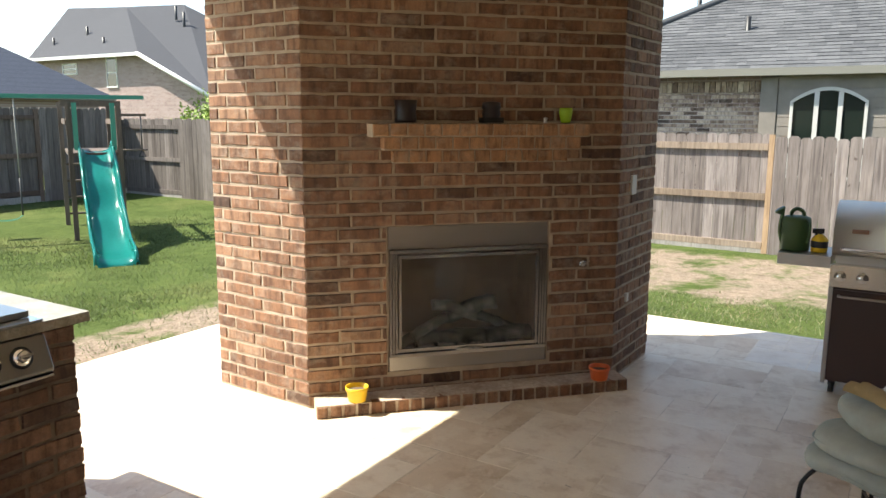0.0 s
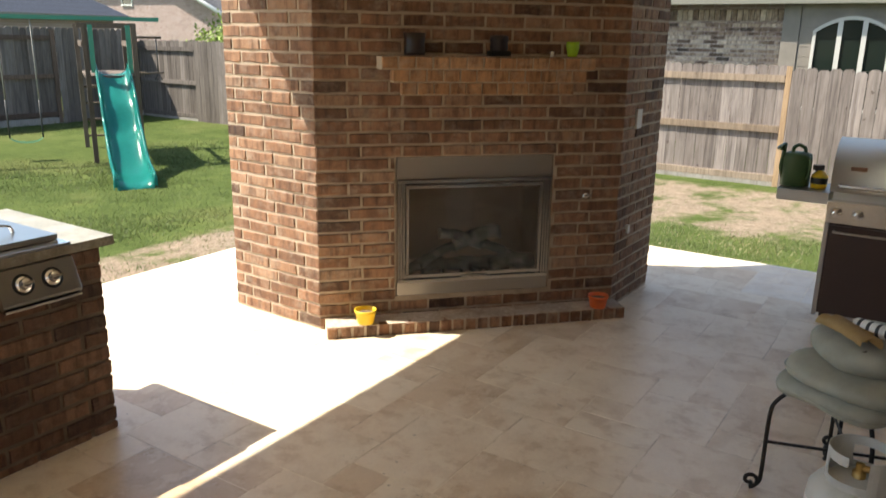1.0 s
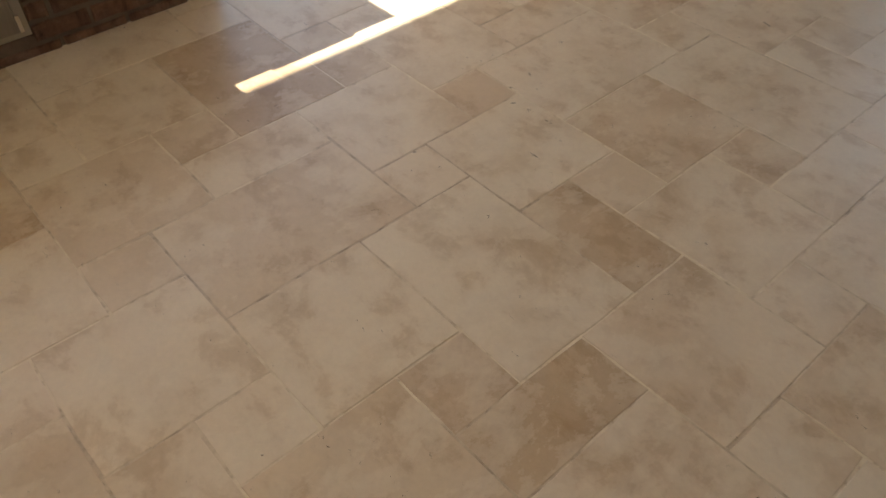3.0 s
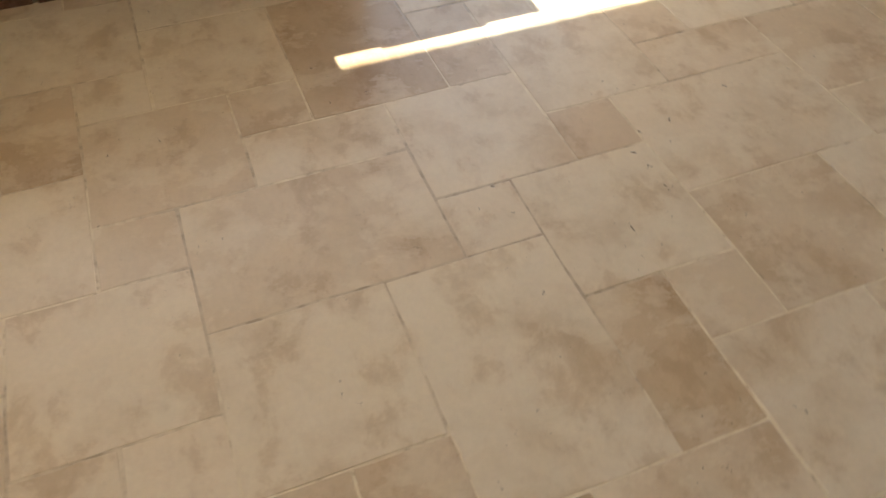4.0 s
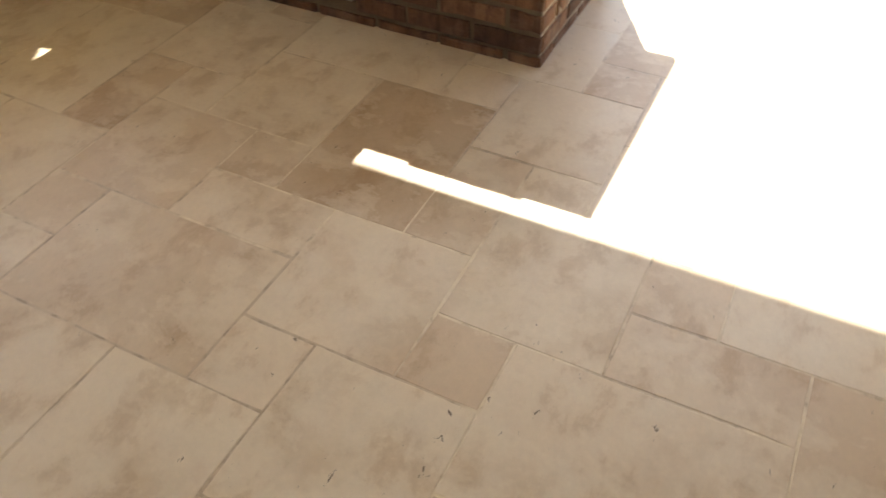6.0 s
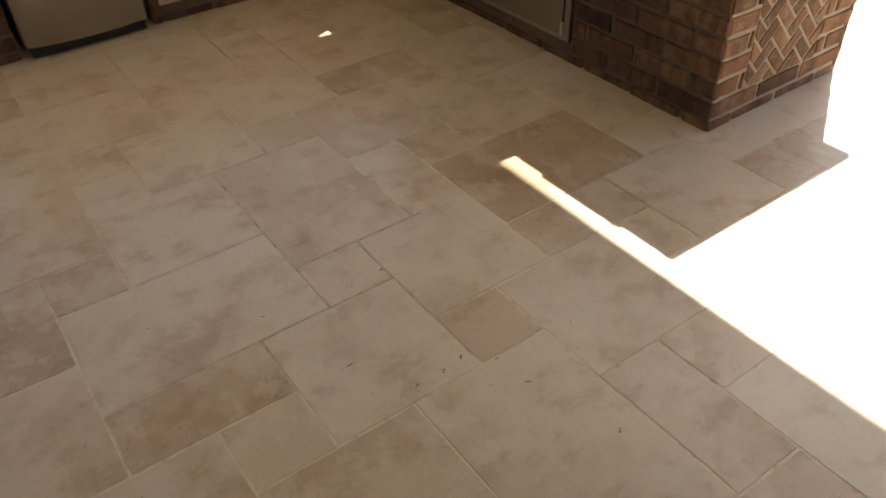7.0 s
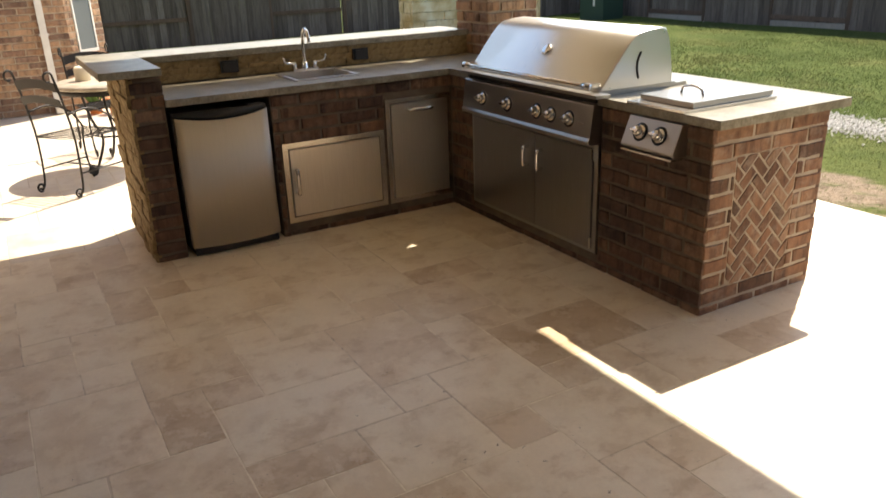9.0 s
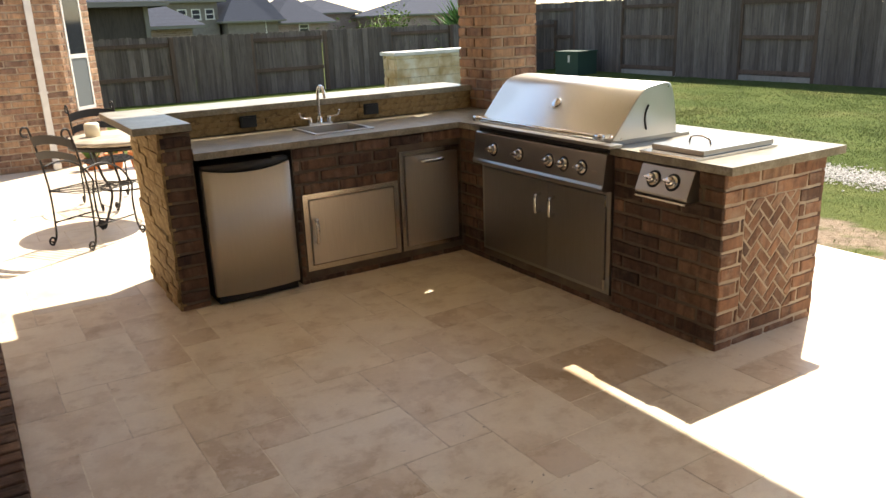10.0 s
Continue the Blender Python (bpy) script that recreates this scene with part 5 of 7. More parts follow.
    part("grip", tube(smooth_line([(0.035, 0, 0.215), (0.03, 0, 0.25), (0.0, 0, 0.268), (-0.035, 0, 0.25), (-0.045, 0, 0.215)], 5), 0.012, 9), CAN_GREEN, can, "arched top grip")
    part("side_grip", tube(smooth_line([(-0.05, 0.062, 0.20), (-0.062, 0.085, 0.17), (-0.062, 0.088, 0.10), (-0.055, 0.068, 0.06)], 5), 0.010, 9), CAN_GREEN, can, "upright side grip")
    part("spout", join(tube(smooth_line([(0.082, 0, 0.05), (0.098, 0, 0.12), (0.092, 0, 0.20), (0.085, 0, 0.238)], 5), 0.012, 9),
                       lathe([(0.012, 0.0), (0.034, 0.026), (0.036, 0.034), (0.03, 0.04), (0.0, 0.043)], 18, Matrix.Translation((0.086, 0, 0.232)) @ pose(0, 0, 0, 0, 35, 0))), CAN_GREEN, can, "spout with round rose")
    bot = thing("spray_bottle", "yellow bottle with black trigger on the barbecue shelf", "bottle", (2.37, 5.80, 0.873), 30)
    part("body", lathe([(0.0, 0.0), (0.046, 0.0), (0.05, 0.01), (0.05, 0.08), (0.03, 0.105), (0.014, 0.115), (0.0, 0.116)], 20), YELLOW, bot)
    part("trigger", join(solid(-0.045, 0.02, -0.012, 0.012, 0.12, 0.15, 0.006), solid(-0.03, -0.018, -0.006, 0.006, 0.085, 0.122, 0.003), lathe([(0.012, 0.11), (0.012, 0.122)], 10)), BLACK, bot)
    part("band", lathe([(0.0505, 0.03), (0.0515, 0.032), (0.0515, 0.07), (0.0505, 0.072)], 20), BLACK, bot)


build_bbq()


def scroll(base, way, size=0.04, turns=1.3):
    """A spiral foot at the end of an iron leg, in the upright plane of way."""
    base, way = Vector(base), Vector(way)
    pts = []
    n = 22
    for k in range(n + 1):
        t = k / n
        r = size * (1 - 0.72 * t)
        a = -math.pi / 2 + 0.0 + t * turns * 2 * math.pi
        pts.append(base + way * (r * math.cos(a) * -1) + Vector((0, 0, size + r * math.sin(a))))
    return pts


def build_stool():
    s = thing("iron_stool", "black wrought-iron footstool with scrolled feet, one of a pair", "stool", (2.60, 3.365, 0.0), 62, "iron footstools")
    side, r = 0.44, 0.0085
    for x, y in ((0, 0), (side, 0), (0, -side), (side, -side)):
        out = Vector((1 if x else -1, -1 if y else 1, 0)).normalized()
        p = Vector((x, y, 0.0))
        up = Vector((0, 0, 1))
        foot = scroll(p + out * 0.032 + up * 0.009, out, 0.034, 1.15)
        leg = smooth_line([p + out * 0.03 + up * 0.010, p + up * 0.034, p - out * 0.008 + up * 0.09, p - out * 0.010 + up * 0.34, p - out * 0.03 + up * 0.41, p - out * 0.085 + up * 0.468], 5)
        part("leg", tube(list(reversed(foot)) + leg, r, 8), IRON, s)
    z, e = 0.468, 0.06
    part("top_frame", tube([(e, -e, z), (side - e, -e, z), (side - e, -side + e, z), (e, -side + e, z)], r, 8, True), IRON, s)
    for k in range(5):
        y = -e - (k + 1) * (side - 2 * e) / 6
        part("top_bar", tube([(e, y, z - 0.006), (side - e, y, z - 0.006)], 0.004, 6), IRON, s)
    i = 0.008
    part("stretcher", tube([(i, -i, 0.225), (side - i, -side + i, 0.225)], 0.0065, 6), IRON, s)
    part("stretcher", tube([(side - i, -i, 0.238), (i, -side + i, 0.238)], 0.0065, 6), IRON, s)
    copy_thing(s, pose(2.825, 3.90, 0.0, 0, 0, 62))
    def pillow(a, b, h, e, seed):
        """A stuffed pad: a squared-off round body with soft lumps."""
        bm = bmesh.new()
        rings, n, m = [], 44, 14
        def pw(v, q):
            return math.copysign(abs(v) ** q, v)
        for i in range(m + 1):
            phi = -math.pi / 2 + math.pi * i / m
            if i in (0, m):
                rings.append([bm.verts.new((0, 0, h / 2 + h / 2 * pw(math.sin(phi), 0.55)))])
                continue
            row = []
            for j in range(n):
                th = 2 * math.pi * j / n
                v = Vector((a * pw(math.cos(phi), 0.55) * pw(math.cos(th), e), b * pw(math.cos(phi), 0.55) * pw(math.sin(th), e), h / 2 + h / 2 * pw(math.sin(phi), 0.7)))
                k = 2.0 * noise.noise(v * 7 + Vector((seed * 3, 0, 0)))
                row.append(bm.verts.new(v + Vector((0.008 * k, 0.008 * noise.noise(v * 6 + Vector((0, seed, 5))), 0.010 * k))))
            rings.append(row)
        for p, q in zip(rings, rings[1:]):
            for j in range(n):
                f = list(dict.fromkeys([p[j % len(p)], p[(j + 1) % len(p)], q[(j + 1) % len(q)], q[j % len(q)]]))
                bm.faces.new(f).smooth = True
        bmesh.ops.recalc_face_normals(bm, faces=bm.faces)
        return bm
    def seam(a, b, h, e):
        pw = lambda v, q: math.copysign(abs(v) ** q, v)
        return tube([(a * 0.998 * pw(math.cos(t), e), b * 0.998 * pw(math.sin(t), e), h / 2) for t in [2 * math.pi * j / 44 for j in range(44)]], 0.0035, 6, True)
    for k, (x, y, z, t, a) in enumerate(((2.91, 3.40, 0.473, 0.098, -3), (2.92, 3.415, 0.553, 0.092, 4))):
        c = thing("seat_cushion", "sage green seat cushion, worn, stacked on the iron stool", "cushion", (x, y, z), 60 + a, "stacked cushions")
        part("pad", pillow(0.26, 0.23, t, 0.45, k), CUSHION, c)
        part("piping", seam(0.26, 0.23, t, 0.45), CUSHION, c)
    c = thing("throw_pillow", "rounded sage green pillow on top of the stacked cushions", "pillow", (2.925, 3.42, 0.628), 40)
    part("pad", pillow(0.205, 0.195, 0.125, 0.75, 4), CUSHION, c)
    part("button", lathe([(0.0, 0.012), (0.014, 0.008), (0.02, 0.0)], 12, Matrix.Translation((-0.13, -0.13, 0.09)) @ pose(0, 0, 0, 80, 0, 0)), material("button_brown", (0.05, 0.035, 0.025), 0.5), c)
    card = plastic("tan_card", (0.58, 0.42, 0.20), 0.8)
    p = thing("card_sleeve", "torn tan card sleeve with a white printed roll on the pillow", "packaging", (2.85, 3.345, 0.736), -40)
    for k, (x, y, z, turn, l) in enumerate(((-0.02, 0.0, 0.006, 8, 0.22), (0.03, -0.03, 0.016, -14, 0.24))):
        bm = bmesh.new()
        rows = []
        for i in range(13):
            u = -l / 2 + l * i / 12
            rows.append([bm.verts.new((u, 0.042 * math.cos(a) + 0.004 * noise.noise((u * 20, a, k)), 0.026 * math.sin(a) + 0.02 + 0.006 * noise.noise((u * 16, a + 3, k)))) for a in [q * 0.42 - 0.5 for q in range(10)]])
        for a, b in zip(rows, rows[1:]):
            for q in range(9):
                bm.faces.new((a[q], b[q], b[q + 1], a[q + 1])).smooth = True
        bmesh.ops.solidify(bm, geom=bm.faces[:], thickness=0.003)
        part("card", bm, card, p, "folded tan card", m=pose(x, y, z, 0, 0, turn))
    roll = part("roll", lathe([(0.0, -0.09), (0.022, -0.09), (0.025, -0.086), (0.025, 0.086), (0.022, 0.09), (0.0, 0.09)], 20), WHITE, p, "white printed roll", m=pose(0.075, 0.035, 0.056, 0, 86, 6))
    for k in range(4):
        part("print_bar", lathe([(0.0254, 0.0), (0.0258, 0.001), (0.0258, 0.013), (0.0254, 0.014)], 20), BLACK, roll, m=pose(0, 0, -0.07 + 0.038 * k))


build_stool()


def build_tank():
    t = thing("gas_cylinder", "white propane cylinder with blue label standing on the tiles", "gas cylinder", (2.958, 3.05, 0.0), 0)
    part("body", lathe([(0.10, 0.0), (0.11, 0.0), (0.11, 0.02), (0.10, 0.025), (0.13, 0.035), (0.152, 0.07), (0.155, 0.1), (0.155, 0.25), (0.15, 0.29), (0.125, 0.325), (0.07, 0.345), (0.0, 0.35)], 36), TANK, t)
    # collar with two hand holes
    bm = bmesh.new()
    R, z0, z1, n = 0.105, 0.325, 0.455, 40
    for k in range(n):
        a0, a1 = 2 * math.pi * k / n, 2 * math.pi * (k + 1) / n
        hole = (k % 20) in range(3, 12)
        gap = 28 <= k < 32
        spans = [(z0, z0 + 0.035), (z1 - 0.035, z1)] if hole else [(z0, z1)]
        if gap:
            spans = [(z0, z0 + 0.035)]
        for lo, hi in spans:
            vs = [bm.verts.new((r * math.cos(a), r * math.sin(a), z)) for a in (a0, a1) for r in (R, R - 0.004) for z in (lo, hi)]
            for f in ((0, 4, 5, 1), (2, 3, 7, 6), (1, 5, 7, 3), (0, 2, 6, 4)):
                bm.faces.new([vs[i] for i in f])
    bmesh.ops.remove_doubles(bm, verts=bm.verts, dist=0.0004)
    part("collar", bm, TANK, t)
    part("valve", join(lathe([(0.022, 0.34), (0.022, 0.37), (0.014, 0.372), (0.014, 0.40), (0.0, 0.402)], 14), lathe([(0.0, 0.0), (0.012, 0.0), (0.012, 0.05), (0.0, 0.05)], 12, Matrix.Translation((0, 0, 0.385)) @ pose(0, 0, 0, 0, 90, 0))), material("brass", (0.5, 0.36, 0.15), 0.35, 1.0), t)
    def patch(lo, hi, z0, z1, r, mat, name):
        """A curved sticker between two edges that are angles by height, in degrees."""
        b = bmesh.new()
        rows = []
        for i in range(9):
            z = z0 + (z1 - z0) * i / 8
            ends = lo(z), hi(z)
            rows.append([b.verts.new((r * math.cos(a), r * math.sin(a), z)) for a in [radians(ends[0] + (ends[1] - ends[0]) * k / 16) for k in range(17)]])
        for p, q in zip(rows, rows[1:]):
            for k in range(16):
                b.faces.new((p[k], p[k + 1], q[k + 1], q[k])).smooth = True
        part(name, b, mat, t)
    def flat(a):
        return lambda z: a
    def sweep(a, d):
        return lambda z: a + d * ((0.25 - z) / 0.16) ** 1.5
    patch(flat(188), flat(352), 0.088, 0.252, 0.1562, WHITE, "label")
    patch(sweep(252, 40), flat(350), 0.09, 0.25, 0.1568, LABEL_MID, "label_band")
    patch(sweep(266, 36), flat(349), 0.092, 0.248, 0.1574, LABEL_BLUE, "label_field")
    patch(lambda z: 300 + 8 * math.sin(z * 60), lambda z: 325 + 9 * math.sin(z * 45 + 1), 0.13, 0.215, 0.158, LABEL_LIGHT, "label_mark")
    for k in range(3):
        patch(flat(200), flat(214 - 3 * k), 0.125 + 0.014 * k, 0.131 + 0.014 * k, 0.1568, LABEL_GREY, "label_bar")


build_tank()


# ---- table and chairs on the sunny side ----
TABLE_TOP = material("table_stone", (0.45, 0.38, 0.30), 0.5)
paint(TABLE_TOP, ramp(TABLE_TOP, noise_tex(TABLE_TOP, coords(TABLE_TOP), 9.0, 5.0), [(0.3, (0.33, 0.27, 0.20)), (0.7, (0.55, 0.48, 0.39))]))
TERRACOTTA = plastic("terracotta", (0.62, 0.20, 0.06), 0.7)


def build_table():
    t = thing("bistro_table", "round stone-topped bistro table on scrolled iron legs", "table", (1.75, -2.62, 0.0))
    part("tabletop", lathe([(0.0, 0.70), (0.44, 0.70), (0.455, 0.71), (0.455, 0.725), (0.445, 0.735), (0.0, 0.737)], 48), TABLE_TOP, t)
    part("apron", lathe([(0.40, 0.66), (0.43, 0.66), (0.43, 0.70), (0.40, 0.70), (0.40, 0.66)], 40), IRON, t)
    for k in range(3):
        a = radians(40 + 120 * k)
        w = Vector((math.cos(a), math.sin(a), 0))
        pts = smooth_line([w * 0.36 + Vector((0, 0, 0.66)), w * 0.30 + Vector((0, 0, 0.45)), w * 0.22 + Vector((0, 0, 0.28)), w * 0.32 + Vector((0, 0, 0.08)), w * 0.40 + Vector((0, 0, 0.012))], 5)
        part("leg", tube(pts + scroll(w * 0.40 + Vector((0, 0, 0.012)), w, 0.04), 0.011, 8), IRON, t)
    part("ring", tube([(0.23 * math.cos(q), 0.23 * math.sin(q), 0.30) for q in [j * math.pi / 12 for j in range(24)]], 0.008, 6, True), IRON, t)
    c = thing("candle", "thick cream pillar candle on the table", "candle", (1.96, -2.72, 0.737))
    part("wax", lathe([(0.0, 0.0), (0.06, 0.0), (0.061, 0.10), (0.05, 0.115), (0.0, 0.105)], 24), CANDLE, c)
    part("wick", tube([(0, 0, 0.10), (0.002, 0, 0.12)], 0.002, 5), BLACK, c)
    b = thing("bowl", "small dark bowl on the table", "bowl", (1.58, -2.78, 0.737))
    part("body", lathe([(0.0, 0.0), (0.03, 0.0), (0.065, 0.04), (0.06, 0.04), (0.03, 0.012), (0.0, 0.012)], 20), DARKPOT, b)


build_table()


def build_chair():
    c = thing("iron_chair", "black wrought-iron chair with slatted back and scrolled posts", "chair", (2.12, -2.06, 0.0), 124, "chairs round the table")
    r = 0.008
    w, d = 0.21, 0.21
    # local: the chair faces +y
    for x in (-w, w):
        back = smooth_line([(x, -d - 0.05, 0.012), (x, -d - 0.01, 0.1), (x, -d, 0.43), (x, -d - 0.04, 0.72), (x, -d - 0.08, 0.90)], 5)
        top = [Vector((x, -d - 0.08 - 0.036 + 0.036 * math.cos(q), 0.90 + 0.036 * math.sin(q))) for q in [k * 0.45 for k in range(1, 12)]]
        foot = scroll((x, -d - 0.05, 0.012), Vector((0, 1, 0)), 0.035, 1.2)
        part("back_post", tube(list(reversed(foot)) + back + top, r, 8), IRON, c)
        front = smooth_line([(x, d + 0.03, 0.012), (x, d - 0.01, 0.12), (x, d - 0.02, 0.30), (x, d, 0.43)], 5)
        part("front_leg", tube(list(reversed(scroll((x, d + 0.03, 0.012), Vector((0, -1, 0)), 0.035, 1.2))) + front, r, 8), IRON, c)
        arm = smooth_line([(x, -d - 0.03, 0.62), (x, -0.05, 0.64), (x, 0.12, 0.56), (x, d, 0.43)], 5)
        part("arm_rest", tube(arm, 0.008, 7), IRON, c)
        part("stretcher", tube([(x, -d, 0.18), (x, d - 0.015, 0.18)], 0.006, 6), IRON, c)
    part("seat_frame", tube([(-w, -d, 0.43), (w, -d, 0.43), (w, d, 0.43), (-w, d, 0.43)], 0.010, 7, True), IRON, c)
    for k in range(8):
        y = -d + 0.045 + k * (2 * d - 0.09) / 7
        part("seat_slat", solid(-w, w, y - 0.006, y + 0.006, 0.428, 0.434), IRON, c)
    for z0, h in ((0.785, 0.07), (0.675, 0.06)):
        bm = bmesh.new()
        n = 10
        cols = []
        for k in range(n + 1):
            x = -w + 2 * w * k / n
            arch = 0.03 * (1 - (x / w) ** 2)
            yb = -d - 0.05 * (z0 - 0.43) / 0.3 - 0.02 * (1 - (x / w) ** 2)
            cols.append([bm.verts.new(p) for p in ((x, yb, z0 + arch), (x, yb - 0.006, z0 + arch), (x, yb - 0.006 - 0.02, z0 + h + arch), (x, yb - 0.02, z0 + h + arch))])
        for a, b in zip(cols, cols[1:]):
            for k in range(4):
                bm.faces.new((a[k], b[k], b[(k + 1) % 4], a[(k + 1) % 4]))
        bm.faces.new(cols[0])
        bm.faces.new(cols[-1][::-1])
        bmesh.ops.recalc_face_normals(bm, faces=bm.faces)
        part("back_slat", bm, IRON, c)
    part("stretcher", tube([(-w, 0, 0.18), (w, 0, 0.18)], 0.006, 6), IRON, c)
    return c


chair = build_chair()
copy_thing(chair, pose(1.77, -3.35, 0.0, 0, 0, 10))


def build_flower_pots():
    r = random.Random(21)
    leaf = material("pot_leaf", (0.08, 0.16, 0.03), 0.7)
    for x, y, s, plant in ((1.41, -5.45, 0.115, False), (1.15, -5.35, 0.12, False), (1.64, -5.55, 0.09, True)):
        p = thing("flower_pot", "orange clay flower pot on the patio floor", "flower pot", (x, y, 0), group="clay pots by the house")
        part("body", lathe([(0.0, 0.0), (s * 0.7, 0.0), (s * 0.95, s * 1.3), (s, s * 1.3), (s, s * 1.6), (s * 0.88, s * 1.6), (s * 0.8, s * 1.3), (0.0, s * 1.2)], 26), TERRACOTTA, p)
        bm = bmesh.new()
        for k in range(60 if plant else 24):
            a, l = r.uniform(0, 6.28), r.uniform(0.05, 0.2)
            b = Vector((r.uniform(-s, s) * 0.5, r.uniform(-s, s) * 0.5, s * 1.25))
            w = Vector((math.cos(a), math.sin(a), 0))
            q = Vector((-w.y, w.x, 0)) * 0.012
            tip = b + w * l * 0.7 + Vector((0, 0, l))
            mid = b + w * l * 0.25 + Vector((0, 0, l * 0.65))
            v = [bm.verts.new(t) for t in (b - q * 0.4, b + q * 0.4, mid + q, tip, mid - q)]
            bm.faces.new(v)
        tagged(part("leaves", bm, leaf, p), kind="stuff")


build_flower_pots()


# ---- the house and its landing ----
SIDING = material("siding", (0.36, 0.33, 0.30), 0.8)
paint(SIDING, ramp(SIDING, noise_tex(SIDING, coords(SIDING), 4.0), [(0.3, (0.185, 0.16, 0.135)), (0.7, (0.235, 0.205, 0.175))]))
DARK_GLASS = material("window_glass", (0.02, 0.025, 0.03), 0.06)
DARK_GLASS.node_tree.nodes["Principled BSDF"].inputs["Specular IOR Level"].default_value = 0.8
SCREEN = material("window_screen", (0.12, 0.14, 0.145), 0.7)
FAR_BRICK = material("far_brick", (0.3, 0.22, 0.18), 0.9)


def far_brick_material():
    m = FAR_BRICK
    b = node(m, "ShaderNodeTexBrick", Scale=1.0, Mortar_Size=0.009, Brick_Width=0.24, Row_Height=0.08)
    b.inputs["Color1"].default_value = (0.24, 0.16, 0.14, 1)
    b.inputs["Color2"].default_value = (0.35, 0.25, 0.225, 1)
    b.inputs["Mortar"].default_value = (0.42, 0.36, 0.33, 1)
    geo = m.node_tree.nodes.new("ShaderNodeNewGeometry")
    mp = m.node_tree.nodes.new("ShaderNodeMapping")
    mp.inputs["Rotation"].default_value = (radians(90), 0, 0)
    link(m, geo.outputs["Position"], mp.inputs[0])
    link(m, mp.outputs[0], b.inputs["Vector"])
    v = noise_tex(m, coords(m, space="World"), 1.2, 4.0)
    paint(m, mixed(m, 0.35, b.outputs["Color"], ramp(m, v, [(0.3, (0.75, 0.75, 0.75)), (0.7, (1.15, 1.13, 1.1))]), "MULTIPLY"))


far_brick_material()


# brown of the unseen east wall, set by how much light it returns
EAST_UNSEEN = board_material("brown_wall", [(0.0, (0.18, 0.128, 0.095)), (1.0, (0.25, 0.185, 0.14))], True)


def build_landing():
    top = setting("landing", solid(2.935, 3.96, 0.36, 2.1, 0.0, 0.125), MORTAR, "brick-edged step up to the house door", "step")
    part("paving", solid(3.13, 3.96, 0.36, 2.1, 0.126, 0.185), TILE_JOINED, top)
    n = 22
    for k in range(n):
        w = 1.74 / n
        o = new("brick", brick_mesh(round((w - 0.012) * 200) / 200, 0.2, 0.19, rng.randrange(4), SHADE_BROWN_BRICK))
        o.parent = top
        o.matrix_basis = Matrix.Translation((3.03, 0.36 + (k + 0.5) * w, 0.0)) @ pose(0, 0, 0, -90, 0, 90)


build_landing()


def build_house():
    h = thing("house", "orange brick house behind the patio with white downspout", "house", (0, 0, 0))
    y = -5.95
    part("wall", prism([(1.74, y - 0.006), (6.6, y - 0.006), (6.6, -11.0), (1.3, -11.0), (1.3, y - 0.446)], 0.0, 3.4), MORTAR, h)
    south = part("garden_face", solid(5.0, 5.01, y - 0.2, y - 0.19, 0.1, 0.11), MORTAR, h)
    brick_face(south, (3.96, y), (-1, 0), 2.22, 0.0, 3.1, shift=0.1, mat=HOUSE_BRICK)
    bay = part("bay_face", solid(1.7, 1.71, y - 0.9, y - 0.89, 0.1, 0.11), MORTAR, h)
    d = Vector((-0.7071, -0.7071))
    brick_face(bay, (1.74, y), d, 0.62, 0.0, 3.1, [(0.13, 0.47, 0.66, 2.6)], shift=0.07, mat=HOUSE_BRICK)
    win = part("window", solid(0.13, 0.47, -0.012, 0.02, 0.66, 0.70), WHITE, h, "white-framed sash window with screen", m=pose(1.74, y, 0, 0, 0, 225))
    part("frame", join(solid(0.13, 0.155, -0.012, 0.02, 0.70, 2.6), solid(0.445, 0.47, -0.012, 0.02, 0.70, 2.6), solid(0.155, 0.445, -0.012, 0.02, 1.28, 1.33)), WHITE, win)
    part("pane", solid(0.155, 0.445, -0.006, 0.004, 1.33, 2.6), DARK_GLASS, win)
    part("screen", solid(0.155, 0.445, -0.006, 0.006, 0.70, 1.28), SCREEN, win)
    part("sill", solid(0.10, 0.50, -0.05, 0.0, 0.60, 0.658, 0.006), BRICK, win)
    pipe = part("downspout", solid(1.965, 2.04, y + 0.004, y + 0.062, 0.06, 3.1, 0.008), WHITE, h, "white painted downspout")
    part("shoe", join(solid(1.96, 2.045, y + 0.004, y + 0.16, 0.01, 0.08, 0.01)), WHITE, pipe)
    for z in (0.9, 2.2):
        part("strap", solid(1.95, 2.055, y + 0.003, y + 0.068, z, z + 0.025), WHITE, pipe)
    bm = bmesh.new()
    v = [bm.verts.new(p) for p in ((0.8, y + 0.4, 3.3), (7.2, y + 0.4, 3.3), (7.2, -12, 3.3), (0.8, -12, 3.3), (3.6, -8.5, 4.9), (6, -8.5, 4.9))]
    for f in ((3, 2, 1, 0), (0, 1, 5, 4), (1, 2, 5), (2, 3, 4, 5), (3, 0, 4)):
        bm.faces.new([v[i] for i in f])
    part("roof", bm, SHINGLE, h)
    # added wall, never in view: cuts the light reaching the covered patio
    setting("wall_east", solid(3.965, 4.165, -5.94, 7.0, 0.0, 3.0), EAST_UNSEEN, "unseen plain wall added to hold back light from the east", "wall")


build_house()


# ---- play set on the lawn ----
PLAY_GREEN = plastic("green_paint", (0.02, 0.20, 0.13), 0.4)
SLIDE = plastic("teal_plastic", (0.010, 0.25, 0.215), 0.2)
POST_WOOD = board_material("play_wood", [(0.0, (0.10, 0.07, 0.05)), (1.0, (0.16, 0.12, 0.09))])
